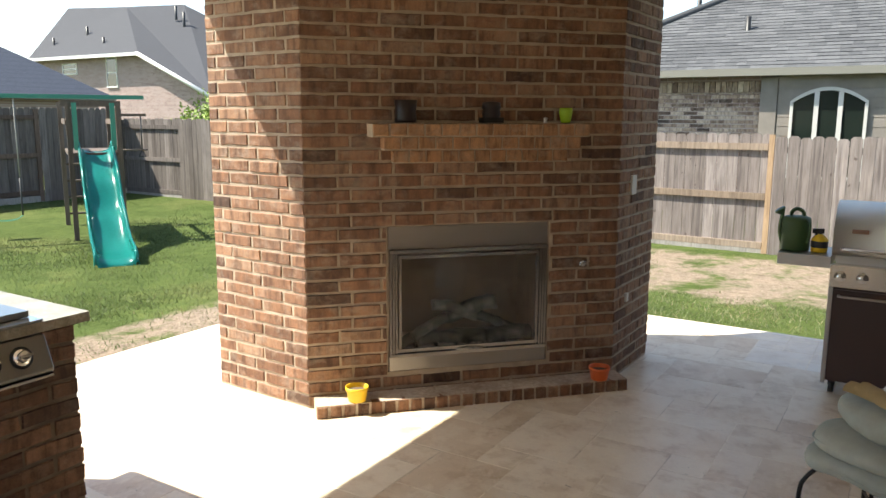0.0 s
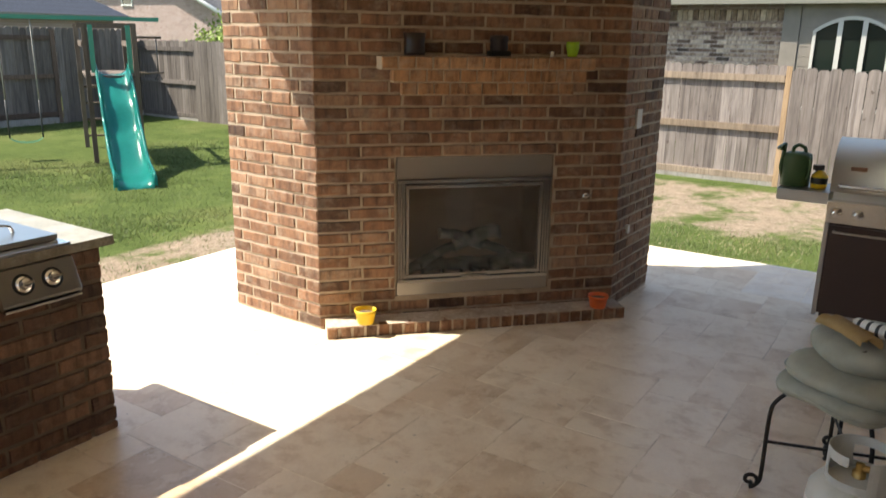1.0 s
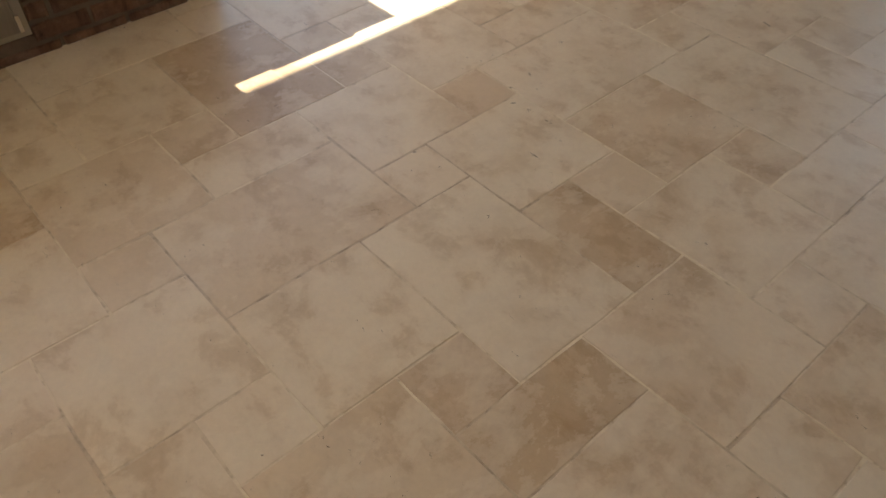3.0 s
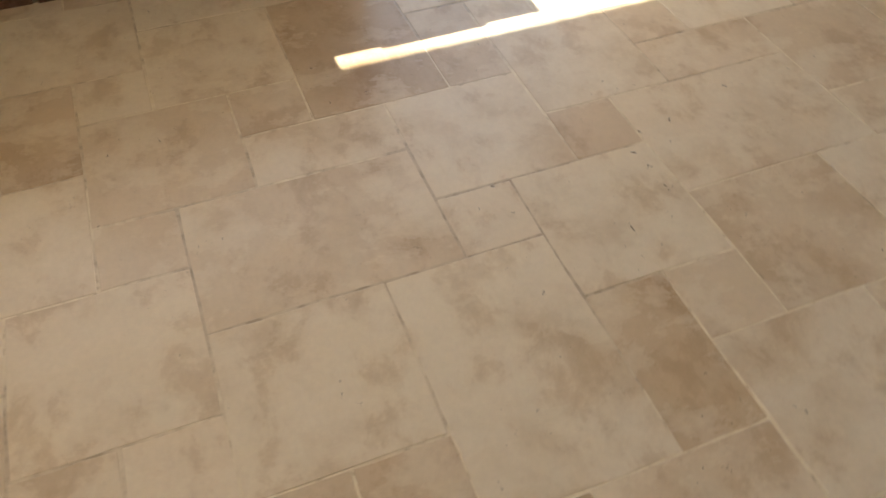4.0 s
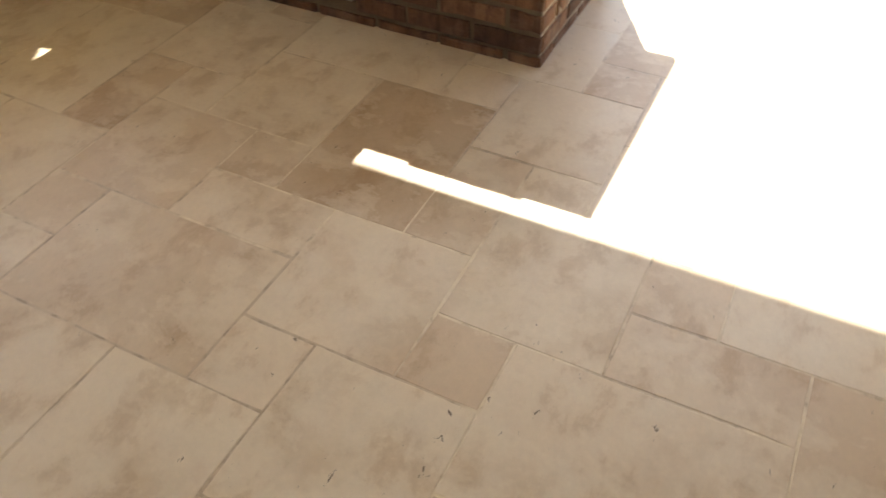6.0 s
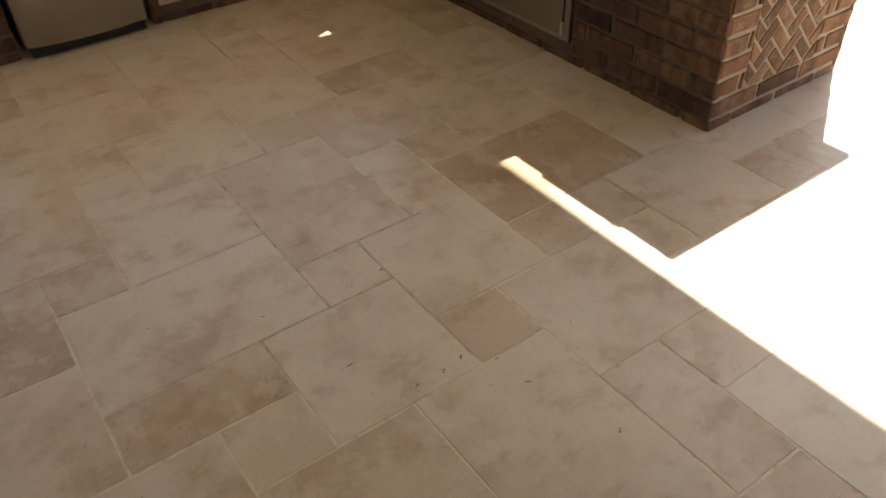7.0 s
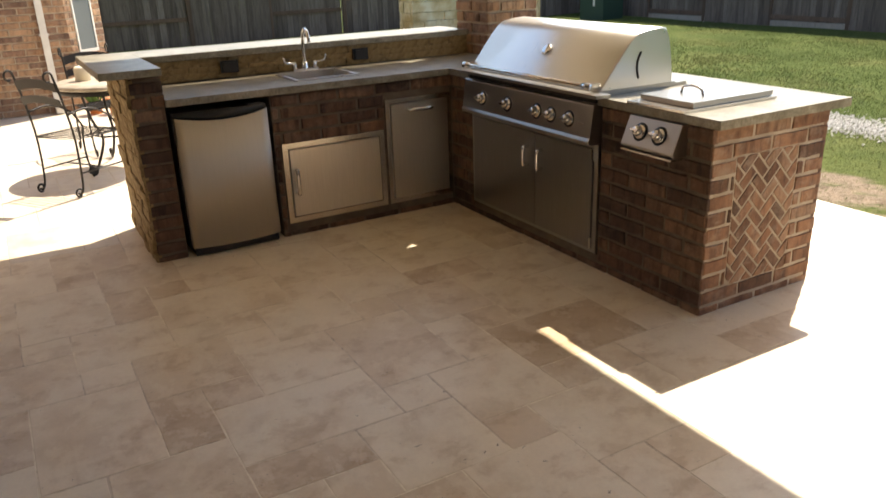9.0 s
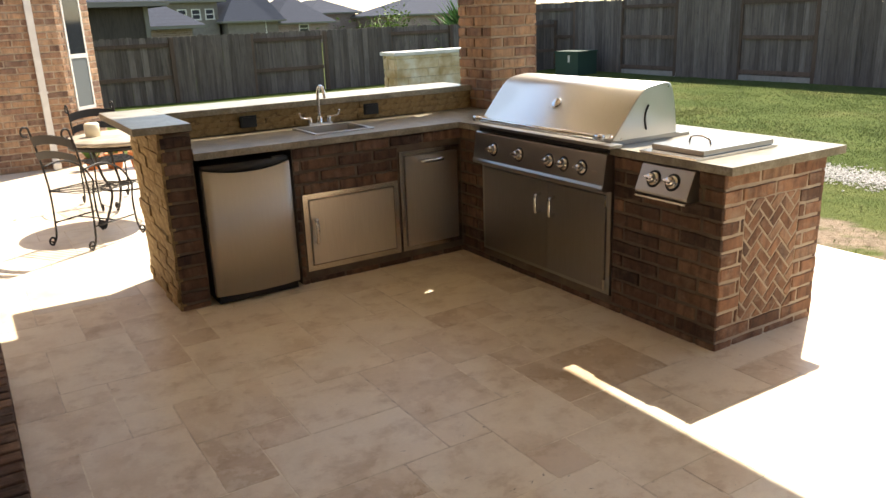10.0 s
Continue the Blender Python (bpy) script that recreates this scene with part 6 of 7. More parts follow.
ROPE = material("chain", (0.05, 0.05, 0.048), 0.6)
ROPE_PALE = material("rope", (0.30, 0.28, 0.24), 0.8)


def build_playset():
    # local: the slide runs down along +x, the top edge stands at x = 0
    p = thing("play_set", "wooden play tower with teal slide and green swing beam", "play set", (-7.35, 7.24, -0.15), -30.5)
    bm = bmesh.new()
    rows = []
    line = smooth_line([(-0.2, 1.33), (0.0, 1.31), (0.3, 1.12), (0.62, 0.93), (0.92, 0.62), (1.2, 0.48), (1.55, 0.26), (1.85, 0.16), (2.12, 0.13), (2.27, 0.11), (2.37, 0.06), (2.40, -0.02)], 6)
    n = len(line)
    for k, q in enumerate(line):
        w = 0.205 + 0.012 * k / n
        rim = 0.15 - 0.05 * max(0.0, (k / n - 0.86) / 0.14) ** 2
        sec = [(-w - 0.036, rim - 0.055), (-w - 0.04, rim - 0.02), (-w - 0.028, rim), (-w - 0.008, rim + 0.004)]
        for j in range(15):
            a = math.pi * j / 14
            u = -math.cos(a)
            sec.append((w * math.copysign(abs(u) ** 0.8, u), rim - 0.012 - (rim - 0.012) * math.sin(a) ** 0.7))
        sec += [(-y, z) for y, z in reversed(sec[:4])]
        rows.append([bm.verts.new((q.x, y + 0.035, q.y + z)) for y, z in sec])
    for a, b in zip(rows, rows[1:]):
        for k in range(len(sec) - 1):
            f = bm.faces.new((a[k], b[k], b[k + 1], a[k + 1]))
            f.smooth = True
    bmesh.ops.solidify(bm, geom=bm.faces[:], thickness=0.012)
    slide = part("slide", bm, SLIDE, p, "glossy teal plastic slide")
    bm = solid(2.08, 2.28, -0.17, 0.24, 0.0, 0.1, 0.035, 4)
    part("slide_foot", bm, SLIDE, slide)
    back = -1.75
    for x, y in ((0.0, -0.30), (0.0, 0.36), (back, -0.36), (back, 0.36)):
        part("post", solid(x - 0.034, x + 0.034, y - 0.034, y + 0.034, 0.0, 2.03, 0.008), POST_WOOD, p)
    for y in (-0.22, 0.28):
        part("guard_post", solid(0.03, 0.08, y - 0.032, y + 0.032, 1.36, 2.03, 0.01), PLAY_GREEN, p, "green painted guard post")
    for k in range(7):
        x = back + (0.05 - back) * k / 7
        part("deck_board", solid(x + 0.004, x + (0.05 - back) / 7 - 0.004, -0.33, 0.33, 1.28, 1.32, 0.005), POST_WOOD, p)
    for x in (0.0, back):
        part("top_rail", solid(x - 0.03, x + 0.03, -0.40, 0.40, 1.99, 2.06, 0.01), POST_WOOD, p)
    for y in (-0.33, 0.33):
        part("side_rail", solid(back, 0.0, y - 0.02, y + 0.02, 1.72, 1.80, 0.005), POST_WOOD, p)
    for k in range(4):
        part("rung", tube([(back, -0.36, 0.25 + 0.27 * k), (back, 0.36, 0.25 + 0.27 * k)], 0.018, 8), POST_WOOD, p)
    part("swing_beam", solid(-0.545, -0.475, -4.2, 0.78, 2.095, 2.155, 0.012), PLAY_GREEN, p, "long green painted swing beam")
    for x in (-1.2, 0.2):
        part("beam_leg", tube([(-0.51, -4.1, 2.1), (x, -4.15, 0.0)], 0.05, 8), POST_WOOD, p)
    for y in (-0.98, -1.42, -2.2, -2.64):
        part("swing_rope", tube([(-0.51, y, 2.09), (-0.51, y, 0.95)], 0.009, 6), ROPE_PALE, p, "pale rope of the swing")
        part("swing_chain", tube([(-0.51, y, 0.95), (-0.51, y, 0.40)], 0.012, 6), ROPE, p)
    for y in (-1.2, -2.42):
        line = smooth_line([(y - 0.22, 0.40), (y - 0.13, 0.345), (y, 0.33), (y + 0.13, 0.345), (y + 0.22, 0.40)], 4)
        bm = bmesh.new()
        rows = [[bm.verts.new((-0.51 + dx, q.x, q.y)) for dx in (-0.075, -0.03, 0.03, 0.075)] for q in line]
        for a, b in zip(rows, rows[1:]):
            for k in range(3):
                bm.faces.new((a[k], b[k], b[k + 1], a[k + 1])).smooth = True
        bmesh.ops.solidify(bm, geom=bm.faces[:], thickness=0.016)
        part("swing_seat", bm, PLAY_GREEN, p, "dull green sling seat of the swing")
    part("trapeze_arm", solid(-0.53, -0.49, 0.33, 0.80, 1.84, 1.88, 0.006), POST_WOOD, p)
    part("trapeze_rope", tube([(-0.51, 0.72, 1.85), (-0.51, 0.72, 1.32)], 0.01, 6), ROPE, p)
    part("trapeze_bar", tube([(-0.51, 0.30, 1.33), (-0.51, 0.80, 1.33)], 0.014, 8), POST_WOOD, p)
    part("trapeze_ring", tube([(-0.51, 0.72 + 0.06 * math.cos(a), 1.26 + 0.07 * math.sin(a)) for a in (-0.5, 1.57, 3.64)], 0.012, 6, True), BLACK, p)


build_playset()


# ---- other things in the yard ----
def build_yard():
    box_green = plastic("cabinet_green", (0.025, 0.06, 0.045), 0.5)
    u = thing("utility_box", "dark green metal utility box by the fence", "utility box", (-11.87, -12.17, -0.22), 8)
    part("body", solid(-0.4, 0.4, -0.4, 0.4, 0.06, 0.72, 0.02), box_green, u)
    part("lid", solid(-0.42, 0.42, -0.42, 0.42, 0.72, 0.77, 0.015), box_green, u)
    part("base", solid(-0.45, 0.45, -0.45, 0.45, -0.03, 0.06, 0.01), MORTAR, u)
    part("sticker", solid(0.401, 0.404, 0.05, 0.12, 0.48, 0.66), WHITE, u)
    lime = material("limestone", (0.55, 0.47, 0.33), 0.9)
    v = coords(lime)
    paint(lime, ramp(lime, noise_tex(lime, v, 2.2, 5.0), [(0.36, (0.50, 0.34, 0.16)), (0.5, (0.70, 0.56, 0.36)), (0.6, (0.80, 0.72, 0.57)), (0.75, (0.82, 0.76, 0.64))]))
    bump(lime, noise_tex(lime, v, 25.0, 5.0), 0.7, 0.02)
    w = thing("stone_planter", "cream limestone block wall with capped top", "planter wall", (-4.45, -9.0, -0.15))
    part("core", solid(-3.0, -0.02, -0.48, -0.02, 0, 1.04), MORTAR, w)
    r = random.Random(17)
    z = 0.0
    while z < 1.0:
        hh = min(r.choice((0.16, 0.2, 0.26)), 1.04 - z)
        for face in (0, 1):
            L = 3.0 if face == 0 else 0.5
            x = 0.0
            while x < L - 0.02:
                l = min(r.uniform(0.25, 0.6), L - x)
                o = r.uniform(0.0, 0.02)
                if face == 0:
                    part("stone", solid(-x - l + 0.004, -x - 0.004, -0.04, o, z + 0.004, z + hh - 0.004, 0.01, 1), lime, w)
                else:
                    part("stone", solid(-0.04, o, -x - l + 0.004, -x - 0.045, z + 0.004, z + hh - 0.004, 0.01, 1), lime, w)
                x += l
        z += hh
    part("cap", solid(-3.05, 0.06, -0.54, 0.06, 1.045, 1.11, 0.012), WHITE, w, "pale stone capping")
    # gravel strip
    r = np.random.default_rng(4)
    base = [(1, 0, 0), (-1, 0, 0), (0, 1, 0), (0, -1, 0), (0, 0, 0.7), (0, 0, -0.7)]
    tri = [(0, 2, 4), (2, 1, 4), (1, 3, 4), (3, 0, 4), (2, 0, 5), (1, 2, 5), (3, 1, 5), (0, 3, 5)]
    pts, fs = [], []
    for k in range(9000):
        s = r.uniform(0.006, 0.016)
        q = r.uniform(0, 1)
        c = (-4.6 + 0.2 * r.standard_normal(), -0.8 + 4.6 * q, -0.085 + r.uniform(0, 0.012))
        a = r.uniform(0, 3.14)
        n = len(pts)
        for b in base:
            pts.append((c[0] + s * (b[0] * math.cos(a) - b[1] * math.sin(a)) * 1.2, c[1] + s * (b[0] * math.sin(a) + b[1] * math.cos(a)), c[2] + s * b[2]))
        fs += [(n + i, n + j, n + l) for i, j, l in tri]
    me = bpy.data.meshes.new("gravel")
    me.from_pydata(pts, [], fs)
    g = material("gravel", rough=0.9)
    paint(g, ramp(g, piece_random(g, True), [(0.0, (0.30, 0.285, 0.26)), (0.5, (0.48, 0.46, 0.43)), (1.0, (0.66, 0.64, 0.61))]))
    me.materials.append(g)
    tagged(new("gravel", me), "pale gravel strewn over the bare soil", "gravel", kind="stuff")


build_yard()


def build_grass(name, label, zones, stops, seed):
    """Blades over the lawn: thick by the patio's edge, thinner with distance, sparse where the soil shows."""
    r = np.random.default_rng(seed)
    co = []
    for x0, x1, y0, y1, n, h in zones:
        x = r.uniform(x0, x1, n)
        y = r.uniform(y0, y1, n)
        thin = np.sin(x * 2.3 + 1.7 * np.sin(y * 1.9)) + 0.6 * np.sin(x * 5.1 - y * 3.7)
        keep = ~((thin > 0.35) & (r.random(n) < 0.6))
        keep &= ~((y > 8.4) & (y < 10.9) & (x > -2.5) & (r.random(n) < 0.93))
        keep &= ~((x > -3.3) & (y > -2.0) & (y < 6.9) & (r.random(n) < 0.55))
        x, y = x[keep], y[keep]
        n = len(x)
        a = r.uniform(0, 6.283, n)
        hh = h * r.uniform(0.5, 1.6, n)
        w = r.uniform(0.003, 0.006, n) * (1.0 + 0.08 * np.hypot(x - 1.5, y - 3))
        lean = r.uniform(0.5, 1.8, n) * hh
        b = r.uniform(0, 6.283, n)
        z = np.full(n, -0.115)
        p = np.stack([np.stack([x - w * np.cos(a), y - w * np.sin(a), z], 1), np.stack([x + w * np.cos(a), y + w * np.sin(a), z], 1),
                      np.stack([x + lean * np.cos(b), y + lean * np.sin(b), z + 0.015 + hh], 1)], 1)
        co.append(p.reshape(-1, 3))
    co = np.concatenate(co)
    me = bpy.data.meshes.new(name)
    n = len(co) // 3
    me.vertices.add(len(co))
    me.vertices.foreach_set("co", co.ravel())
    me.loops.add(len(co))
    me.loops.foreach_set("vertex_index", np.arange(len(co)))
    me.polygons.add(n)
    me.polygons.foreach_set("loop_start", np.arange(n) * 3)
    me.update(calc_edges=True)
    m = material(name + "_blade", rough=0.7)
    wide = noise_tex(m, coords(m, space="World"), 0.55, 4.0, 0.6, 0.4)
    c = ramp(m, piece_random(m, True), stops)
    tone = mixed(m, 0.6, c, ramp(m, wide, [(0.35, (0.82, 0.88, 0.8)), (0.5, (1.0, 1.0, 1.0)), (0.62, (1.32, 1.02, 1.15))]), "MULTIPLY")
    paint(m, tone)
    thin = node(m, "ShaderNodeBsdfTranslucent")
    mix = node(m, "ShaderNodeMixShader")
    mix.inputs[0].default_value = 0.4
    link(m, tone, thin.inputs[0])
    link(m, m.node_tree.nodes["Principled BSDF"].outputs[0], mix.inputs[1])
    link(m, thin.outputs[0], mix.inputs[2])
    link(m, mix.outputs[0], m.node_tree.nodes["Material Output"].inputs[0])
    me.materials.append(m)
    tagged(new(name, me), label, "grass", kind="stuff")


build_grass("grass", "short green lawn grass with dry blades",
            [(-13.0, 6.0, 7.02, 11.5, 45000, 0.018), (-2.5, -2.0, -6.0, 7.0, 5000, 0.03), (-5.2, -2.0, -1.5, 7.0, 16000, 0.028),
             (-12.8, -3.2, 3.0, 7.02, 60000, 0.016), (-12.8, -2.6, -13.8, 3.0, 190000, 0.017)], [(0.0, (0.086, 0.121, 0.037)), (0.5, (0.100, 0.136, 0.043)), (0.92, (0.121, 0.150, 0.053)), (1.0, (0.175, 0.165, 0.08))], 7)
build_grass("verge_grass", "longer pale grass with straw along the patio edge", [(-2.0, 6.0, 7.02, 8.7, 15000, 0.036)],
            [(0.0, (0.15, 0.19, 0.075)), (0.55, (0.19, 0.225, 0.10)), (0.8, (0.25, 0.25, 0.13)), (1.0, (0.40, 0.34, 0.20))], 8)


# ---- neighbouring houses ----
def roof_faces(pts, faces):
    bm = bmesh.new()
    v = [bm.verts.new(p) for p in pts]
    for f in faces:
        bm.faces.new([v[i] for i in f])
    bmesh.ops.recalc_face_normals(bm, faces=bm.faces)
    bmesh.ops.solidify(bm, geom=bm.faces[:], thickness=0.12)
    return bm


def hip(x0, x1, y0, y1, z0, z1, over=0.4):
    x0, x1, y0, y1 = x0 - over, x1 + over, y0 - over, y1 + over
    m = min(x1 - x0, y1 - y0) / 2
    if x1 - x0 > y1 - y0:
        a, b = (x0 + m, (y0 + y1) / 2, z1), (x1 - m, (y0 + y1) / 2, z1)
        order = ((0, 1, 5, 4), (1, 2, 5), (2, 3, 4, 5), (3, 0, 4))
    else:
        a, b = ((x0 + x1) / 2, y0 + m, z1), ((x0 + x1) / 2, y1 - m, z1)
        order = ((0, 1, 4), (1, 2, 5, 4), (2, 3, 5), (3, 0, 4, 5))
    return roof_faces([(x0, y0, z0), (x1, y0, z0), (x1, y1, z0), (x0, y1, z0), a, b], order)


def fascia(h, x0, x1, y0, y1, z, over=0.4):
    for bm in (solid(x0 - over, x1 + over, y0 - over - 0.03, y0 - over, z - 0.13, z), solid(x0 - over, x1 + over, y1 + over, y1 + over + 0.03, z - 0.13, z),
               solid(x0 - over - 0.03, x0 - over, y0 - over, y1 + over, z - 0.13, z), solid(x1 + over, x1 + over + 0.03, y0 - over, y1 + over, z - 0.13, z)):
        part("fascia", bm, TRIM, h)


TRIM = material("trim_paint", (0.19, 0.182, 0.15), 0.7)


def far_window(h, x, y, z, w, t, facing):
    """facing: turn about z in degrees; 0 looks to -y."""
    f = part("window", join(solid(-w / 2 - 0.07, -w / 2, -0.05, 0.0, 0, t), solid(w / 2, w / 2 + 0.07, -0.05, 0.0, 0, t), solid(-w / 2 - 0.07, w / 2 + 0.07, -0.05, 0.0, t, t + 0.07),
                            solid(-w / 2 - 0.1, w / 2 + 0.1, -0.09, 0.0, -0.08, 0.0), solid(-w / 2, w / 2, -0.045, 0.0, t / 2 - 0.03, t / 2 + 0.03)), WHITE, h, m=pose(x, y, z, 0, 0, facing))
    part("pane", solid(-w / 2, w / 2, -0.02, -0.01, 0, t), DARK_GLASS, f)


DARK_STONE = board_material("dark_stone", [(0.0, (0.06, 0.05, 0.04)), (1.0, (0.10, 0.085, 0.07))], True)


ROOF_SKIN = 0.004


TRIM_PALE = material("window_trim", (0.50, 0.48, 0.44), 0.6)
DUSK_GLASS = material("dim_window_glass", (0.012, 0.018, 0.014), 0.12)


def build_neighbours():
    # next door to the north: brick and siding, one storey
    h = thing("neighbour_house", "one-storey brick and siding house with grey shingle roof", "house", (-0.13, 0, -0.18))
    part("brick_wall", solid(-3.5, 0.42, 15.5, 27, 0, 2.75), FAR_BRICK, h)
    part("siding_wall", solid(0.42, 9.0, 15.35, 27, 0, 2.75), SIDING, h)
    for k in range(16):
        part("siding_board", prism([(0.72, 15.325), (9.0, 15.325), (9.0, 15.349), (0.72, 15.349)], 0.1 + 0.165 * k, 0.1 + 0.165 * k + 0.155), SIDING, h)
    part("corner_board", solid(0.42, 0.70, 15.31, 15.349, 0, 2.6), SIDING, h)
    r = random.Random(31)
    whitewash = brick_material("pale_brick", [(0.0, (0.055, 0.037, 0.03)), (0.22, (0.17, 0.11, 0.08)), (0.5, (0.36, 0.265, 0.20)), (1.0, (0.56, 0.45, 0.36))])
    face = part("brick_front", solid(-3.4, -3.39, 15.6, 15.61, 1.0, 1.01), MORTAR, h)
    brick_face(face, (-2.6, 15.5), (1, 0), 3.02, 1.25, 2.35, mat=whitewash)
    for k in range(30):
        o = new("brick", brick_mesh(0.088, 0.19, 0.03, k % 4, whitewash))
        o.parent = face
        o.matrix_basis = pose(-2.55 + 0.1 * k, 15.475, 2.455)
    bm = hip(-3.5, 9.0, 15.5, 27, 2.75, 6.1)
    part("roof", bm, SHINGLE, h)
    # courses of shingles on the slope that faces the patio
    bm = bmesh.new()
    rise = math.atan2(3.35, 6.15)
    flat = Matrix.Translation((0, 15.1, 2.75)) @ Matrix.Rotation(rise, 4, "X")
    for k in range(44):
        a = 0.145 * k
        inset = a * math.cos(rise)
        x, end = -3.8 + inset, 9.3 - inset
        while x < end - 0.05:
            l = min(r.choice((0.16, 0.2, 0.3, 0.42)), end - x)
            t = r.choice((0.012, 0.014, 0.017))
            vs = [bm.verts.new(flat @ Vector(p)) for p in ((x, a - 0.02, ROOF_SKIN), (x + l - 0.004, a - 0.02, ROOF_SKIN), (x + l - 0.004, a + 0.145, ROOF_SKIN), (x, a + 0.145, ROOF_SKIN),
                                                           (x, a - 0.02, ROOF_SKIN + t), (x + l - 0.004, a - 0.02, ROOF_SKIN + t), (x + l - 0.004, a + 0.145, ROOF_SKIN + 0.003), (x, a + 0.145, ROOF_SKIN + 0.003))]
            for f in ((4, 5, 6, 7), (0, 1, 5, 4), (1, 2, 6, 5), (3, 0, 4, 7)):
                bm.faces.new([vs[i] for i in f])
            x += l
    tab = material("shingle_tab", rough=0.95)
    tab.node_tree.nodes["Principled BSDF"].inputs["Specular IOR Level"].default_value = 0.1
    paint(tab, mixed(tab, 0.6, ramp(tab, piece_random(tab, True), [(0.0, (0.072, 0.074, 0.078)), (0.5, (0.09, 0.092, 0.096)), (1.0, (0.112, 0.114, 0.118))]),
                     ramp(tab, noise_tex(tab, coords(tab, space="World"), 14.0, 5.0, 0.7), [(0.3, (0.7, 0.7, 0.72)), (0.7, (1.15, 1.15, 1.13))]), "MULTIPLY"))
    tagged(part("shingles", bm, tab, h), kind="stuff")
    for a, b in (((-3.9, 15.1, 2.77), (2.25, 21.25, 6.12)), ((9.4, 15.1, 2.77), (3.25, 21.25, 6.12)), ((2.2, 21.25, 6.12), (3.3, 21.25, 6.12))):
        part("hip_cap", tube([a, b], 0.09, 6), tab, h)
    fascia(h, -3.5, 9.0, 15.5, 27, 2.76)
    part("soffit", solid(-3.9, 9.4, 15.1, 15.5, 2.64, 2.66), TRIM, h)
    for x, y, z in ((-0.12, 16.6, 3.45), (-1.5, 18.3, 4.35)):
        part("vent_pipe", lathe([(0.05, -0.3), (0.05, 0.38), (0.0, 0.38)], 12, Matrix.Translation((x, y, z))), BLACK, h)
    # arched triple window
    x0, x1, zb, zs, zt = 0.93, 2.14, 0.9, 2.13, 2.37

    def arch(x):
        t = (x - (x0 + x1) / 2) / ((x1 - x0) / 2)
        return zs + (zt - zs) * (1 - t * t)
    win = part("window", solid(x0 - 0.05, x1 + 0.05, 15.26, 15.325, zb - 0.06, zb), TRIM_PALE, h, "arched triple window with white mullions")
    n = 16
    for a, b in ((x0, x0 + 0.05), (x1 - 0.05, x1), (x0 + 0.38, x0 + 0.455), (x1 - 0.455, x1 - 0.38)):
        part("mullion", solid(a, b, 15.27, 15.324, zb, arch((a + b) / 2)), TRIM_PALE, win)
    bm = bmesh.new()
    cols = []
    for k in range(n + 1):
        x = x0 + (x1 - x0) * k / n
        cols.append([bm.verts.new((x, y, arch(x) + z)) for y, z in ((15.265, 0.0), (15.265, 0.06), (15.324, 0.06), (15.324, 0.0))])
    for a, b in zip(cols, cols[1:]):
        for k in range(4):
            bm.faces.new((a[k], b[k], b[(k + 1) % 4], a[(k + 1) % 4]))
    bmesh.ops.recalc_face_normals(bm, faces=bm.faces)
    part("arch_trim", bm, TRIM_PALE, win)
    bm = bmesh.new()
    for k in range(n):
        xa, xb = x0 + (x1 - x0) * k / n, x0 + (x1 - x0) * (k + 1) / n
        bm.faces.new([bm.verts.new(p) for p in ((xa, 15.3, zb), (xb, 15.3, zb), (xb, 15.3, arch(xb)), (xa, 15.3, arch(xa)))])
    part("pane", bm, DUSK_GLASS, win)

    # two-storey brick house to the north-west
    h = thing("neighbour_house", "two-storey brown brick house with dark hipped roof", "house", (0, 0, 0))
    bm = bmesh.new()
    a = [(-50.5, 32, 0), (-32.6, 32, 0), (-32.6, 32, 2.8), (-38.6, 32, 5.45), (-50.5, 32, 5.45)]
    lo = [bm.verts.new(p) for p in a]
    hi = [bm.verts.new((x, 44, z)) for x, y, z in a]
    bm.faces.new(lo)
    bm.faces.new(hi[::-1])
    for k in range(5):
        bm.faces.new((lo[k], lo[(k + 1) % 5], hi[(k + 1) % 5], hi[k]))
    bmesh.ops.recalc_face_normals(bm, faces=bm.faces)
    part("wall", bm, FAR_BRICK, h)
    part("roof", roof_faces([(-50.2, 31.4, 5.5), (-38.4, 31.4, 5.4), (-45.5, 36, 9.15), (-52.3, 36, 9.5), (-57, 41, 5.5), (-32, 31.4, 2.75), (-35.5, 40, 6.2), (-41.9, 38, 9.3)],
                            ((0, 1, 2, 3), (0, 3, 4), (1, 5, 6, 7, 2))), SHINGLE, h)
    part("gable_roof", roof_faces([(-40.5, 37.5, 6.6), (-34, 37.5, 6.0), (-39.0, 38.6, 9.9), (-34, 46, 5.6)], ((0, 1, 2), (1, 3, 2))), SHINGLE, h)
    part("fascia", solid(-51, -38.5, 31.3, 31.4, 5.28, 5.48), WHITE, h)
    part("rake", tube([(-38.5, 31.35, 5.42), (-32, 31.35, 2.7)], 0.12, 6), WHITE, h)
    far_window(h, -41.9, 32, 3.5, 0.95, 1.75, 0)
    far_window(h, -46.4, 32, 4.4, 1.5, 0.6, 0)
    for x, y, z in ((-49, 32.6, 6.4), (-46.3, 33.4, 7.1), (-43.3, 32.5, 6.2), (-40.6, 36.2, 8.4), (-39.6, 36.0, 7.9), (-38.9, 38.0, 9.6)):
        part("vent_pipe", lathe([(0.09, -0.4), (0.09, 0.5), (0.0, 0.5)], 8, Matrix.Translation((x, y, z))), BLACK, h)
    # dark roof beyond the west fence
    h = thing("neighbour_house", "low house with dark shingle roof beyond the fence", "house", (0, 0, 0))
    part("wall", solid(-34, -21.5, 6, 17, -0.1, 2.3), FAR_BRICK, h)
    part("roof", hip(-34, -21.5, 6, 17, 2.3, 6.2), SLATE, h)
    fascia(h, -34, -21.5, 6, 17, 2.32)

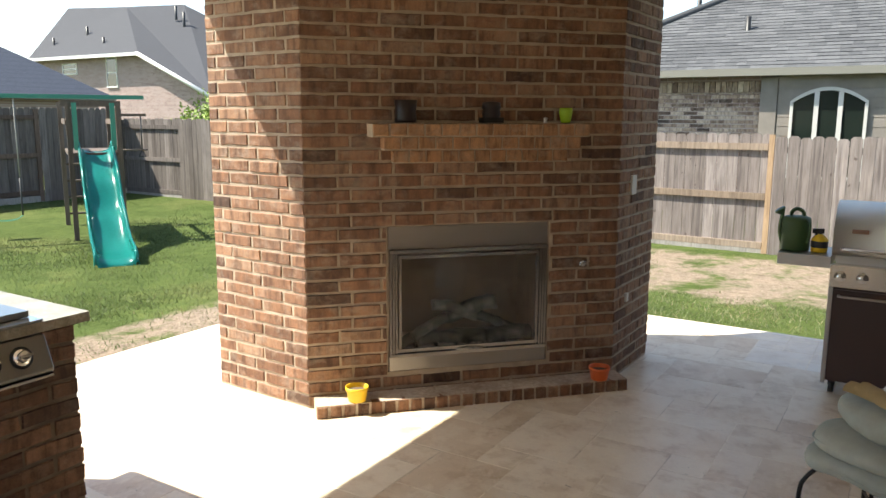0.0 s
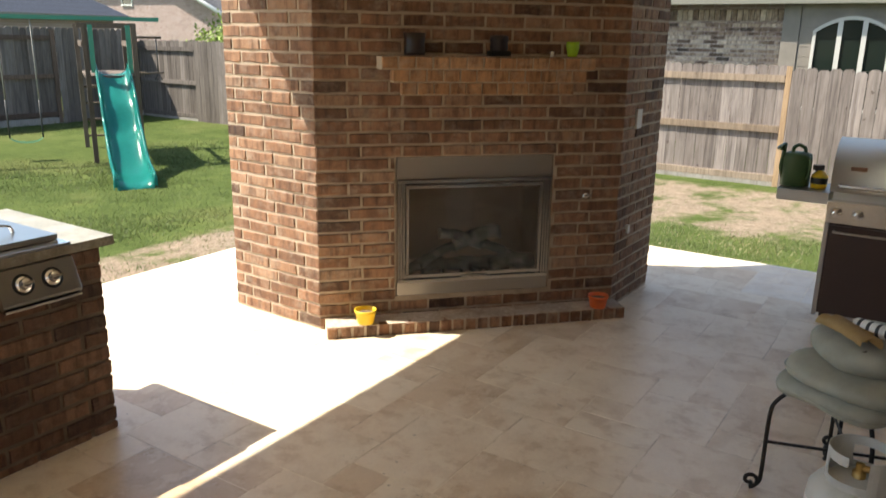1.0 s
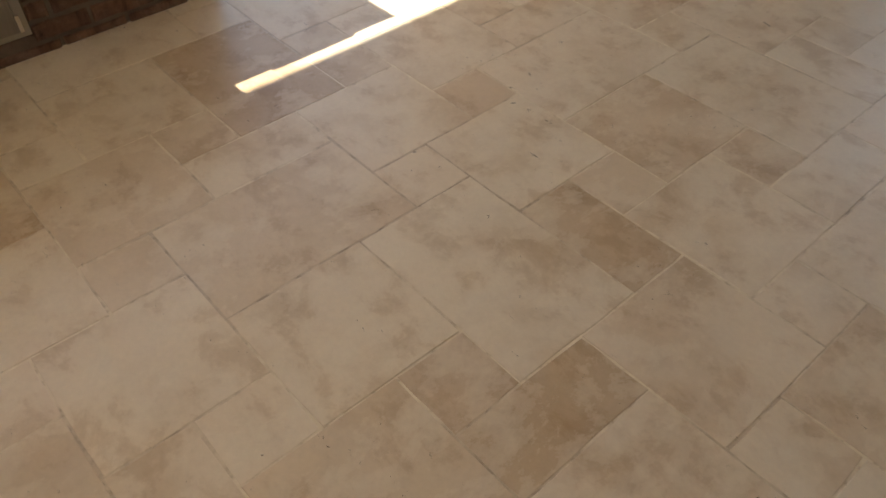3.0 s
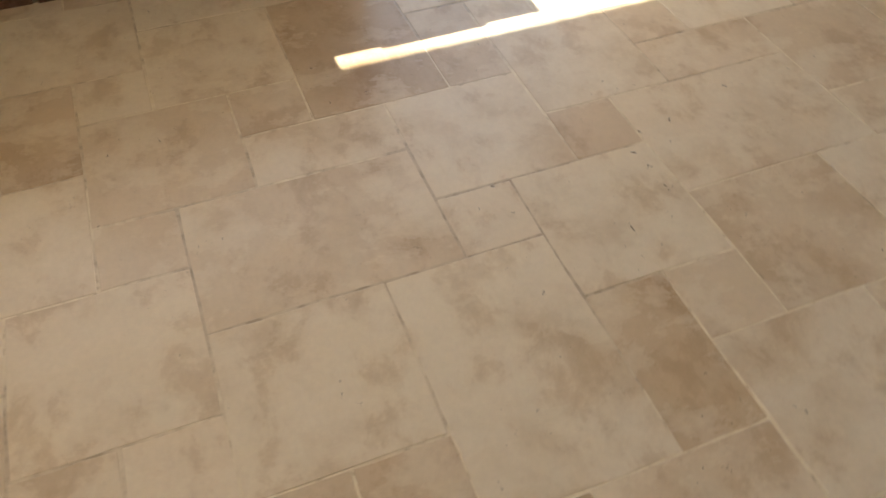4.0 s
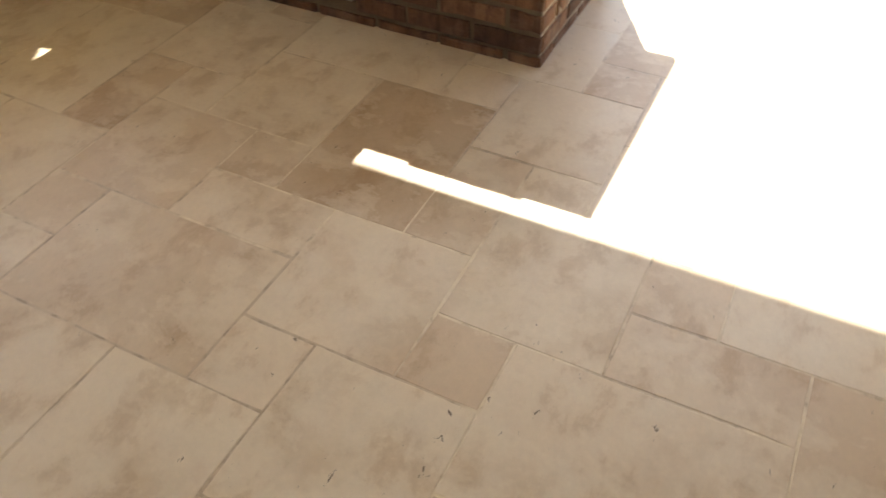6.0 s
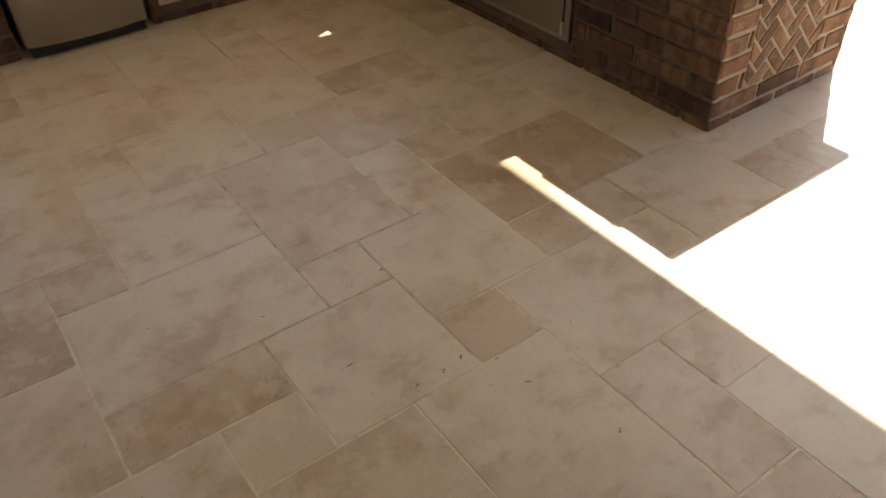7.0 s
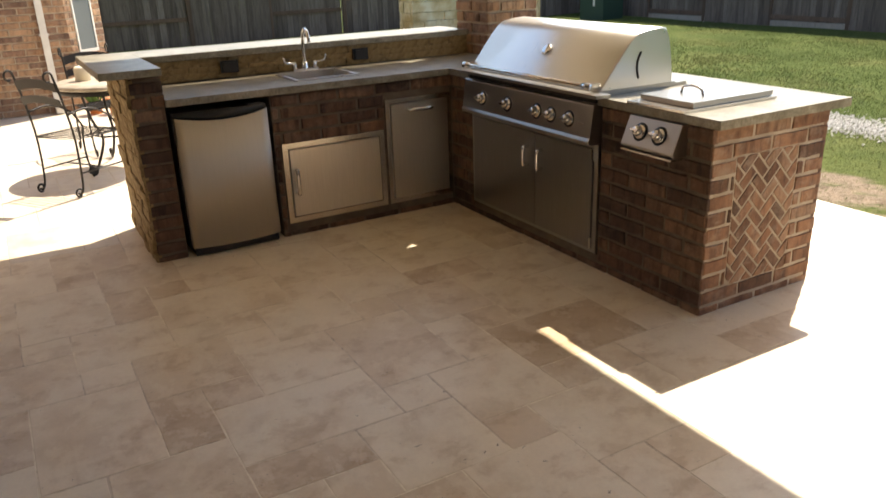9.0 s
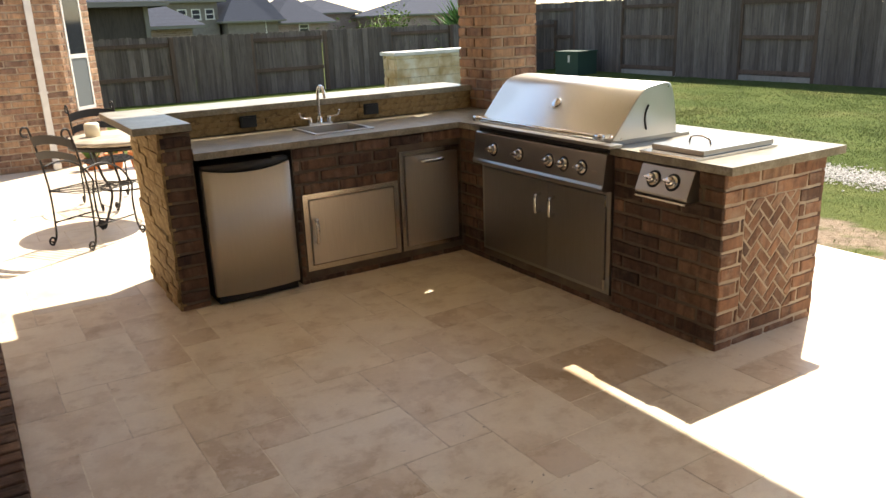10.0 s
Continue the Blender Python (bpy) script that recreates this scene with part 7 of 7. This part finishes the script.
    # the row of houses to the south
    def house_far(x0, x1, y0, y1, eave, ridge, label, wall=FAR_BRICK, z=-1.2):
        q = thing("neighbour_house", label, "house", (0, 0, z))
        part("wall", solid(x0, x1, y0, y1, 0, eave), wall, q)
        part("roof", hip(x0, x1, y0, y1, eave, ridge, 0.5), SLATE, q)
        fascia(q, x0, x1, y0, y1, eave + 0.02, 0.5)
        return q
    q = house_far(-1.95, 4.0, -27, -18.5, 2.75, 4.4, "one-storey dark stone house close behind the fence", DARK_STONE, -0.5)
    part("corner_post", solid(-2.0, -1.88, -18.56, -18.44, 0, 2.7), TRIM, q)
    q = house_far(-5.9, 1.5, -36, -29, 2.8, 5.3, "one-storey house with grey hipped roof")
    q = house_far(-13.9, -9.6, -60, -52, 3.95, 7.3, "two-storey pale brick house with steep roof", SIDING, -0.75)
    for k in range(4):
        far_window(q, -13.3 + 0.95 * k, -52, 2.75, 0.5, 0.6, 180)
    q = house_far(-16.9, -14.2, -57, -51, 2.65, 5.0, "house wing with grey roof", SIDING, -0.9)
    q = house_far(-19.0, -16.0, -64, -54, 2.95, 6.0, "two-storey house with steep grey roof", SIDING)
    far_window(q, -17.6, -54, 2.1, 0.8, 0.7, 180)
    q = house_far(-23.6, -19.2, -62, -55, 2.7, 4.8, "distant brick house with dark roof")
    far_window(q, -21.5, -55, 2.0, 0.7, 0.5, 180)
    q = house_far(-28.5, -24.0, -68, -60, 3.4, 4.6, "distant brick house with dark roof")
    q = house_far(-42, -28.5, -60, -52, 3.0, 4.6, "distant house with wide grey roof")


build_neighbours()


# ---- plants beyond the fences ----
def build_bush(at, size, spiky, label, count=420, seed=1, colour=(0.10, 0.17, 0.03)):
    r = random.Random(seed)
    ob = thing("bush" if not spiky else "palm", label, "plant", at)
    m = material("foliage", colour, 0.7)
    paint(m, ramp(m, piece_random(m, True), [(0.0, tuple(c * 0.5 for c in colour)), (0.6, colour), (1.0, tuple(min(1, c * 2.0) for c in colour))]))
    part("trunk", tube([(0, 0, -0.2), (0.02, 0.01, size * 0.5)], 0.06, 7), POST_WOOD, ob)
    for k in range(5):
        a = r.uniform(0, 6.28)
        part("limb", tube(smooth_line([(0, 0, size * 0.25), (0.2 * size * math.cos(a), 0.2 * size * math.sin(a), size * 0.5), (0.4 * size * math.cos(a), 0.4 * size * math.sin(a), size * 0.75)], 3), 0.03, 5), POST_WOOD, ob)
    bm = bmesh.new()
    clumps = [Vector((r.gauss(0, 0.38), r.gauss(0, 0.38), r.uniform(0.35, 1.0))) * size for _ in range(14)]
    for k in range(count):
        c = r.choice(clumps)
        if spiky:
            a, e, l = r.uniform(0, 6.28), r.uniform(0.3, 1.4), size * r.uniform(0.35, 0.7)
            b = Vector((0, 0, size * 0.45))
            w = Vector((math.cos(a) * math.cos(e), math.sin(a) * math.cos(e), math.sin(e)))
            s = Vector((-math.sin(a), math.cos(a), 0)) * 0.013 * size
            t = b + w * l - Vector((0, 0, l * 0.25 * r.random()))
            v = [bm.verts.new(q) for q in (b - s * 0.5, b + s * 0.5, b + w * l * 0.5 + s, t, b + w * l * 0.5 - s)]
        else:
            p = c + Vector([r.gauss(0, 0.13) * size for _ in range(3)])
            u = Vector([r.gauss(0, 1) for _ in range(3)]).normalized()
            s = u.orthogonal().normalized()
            l = r.uniform(0.016, 0.034) * size
            v = [bm.verts.new(q) for q in (p - u * l, p + s * l * 0.5, p + u * l, p - s * l * 0.5)]
        bm.faces.new(v)
    tagged(part("crown", bm, m, ob), kind="stuff")


build_bush((-13.45, 14.8, -0.1), 1.9, False, "light green leafy bush rising over the fence", 3500, 3, (0.20, 0.27, 0.05))
build_bush((-11.5, -17.0, -0.4), 2.6, True, "spiky green palm behind the fence", 420, 5, (0.10, 0.20, 0.05))
build_bush((-13.2, -17.2, -0.4), 2.5, True, "spiky green palm behind the fence", 420, 6, (0.13, 0.20, 0.04))
build_bush((-8.6, -17.5, -0.5), 2.1, False, "round green shrub behind the fence", 3000, 8, (0.13, 0.20, 0.04))

build_floor()
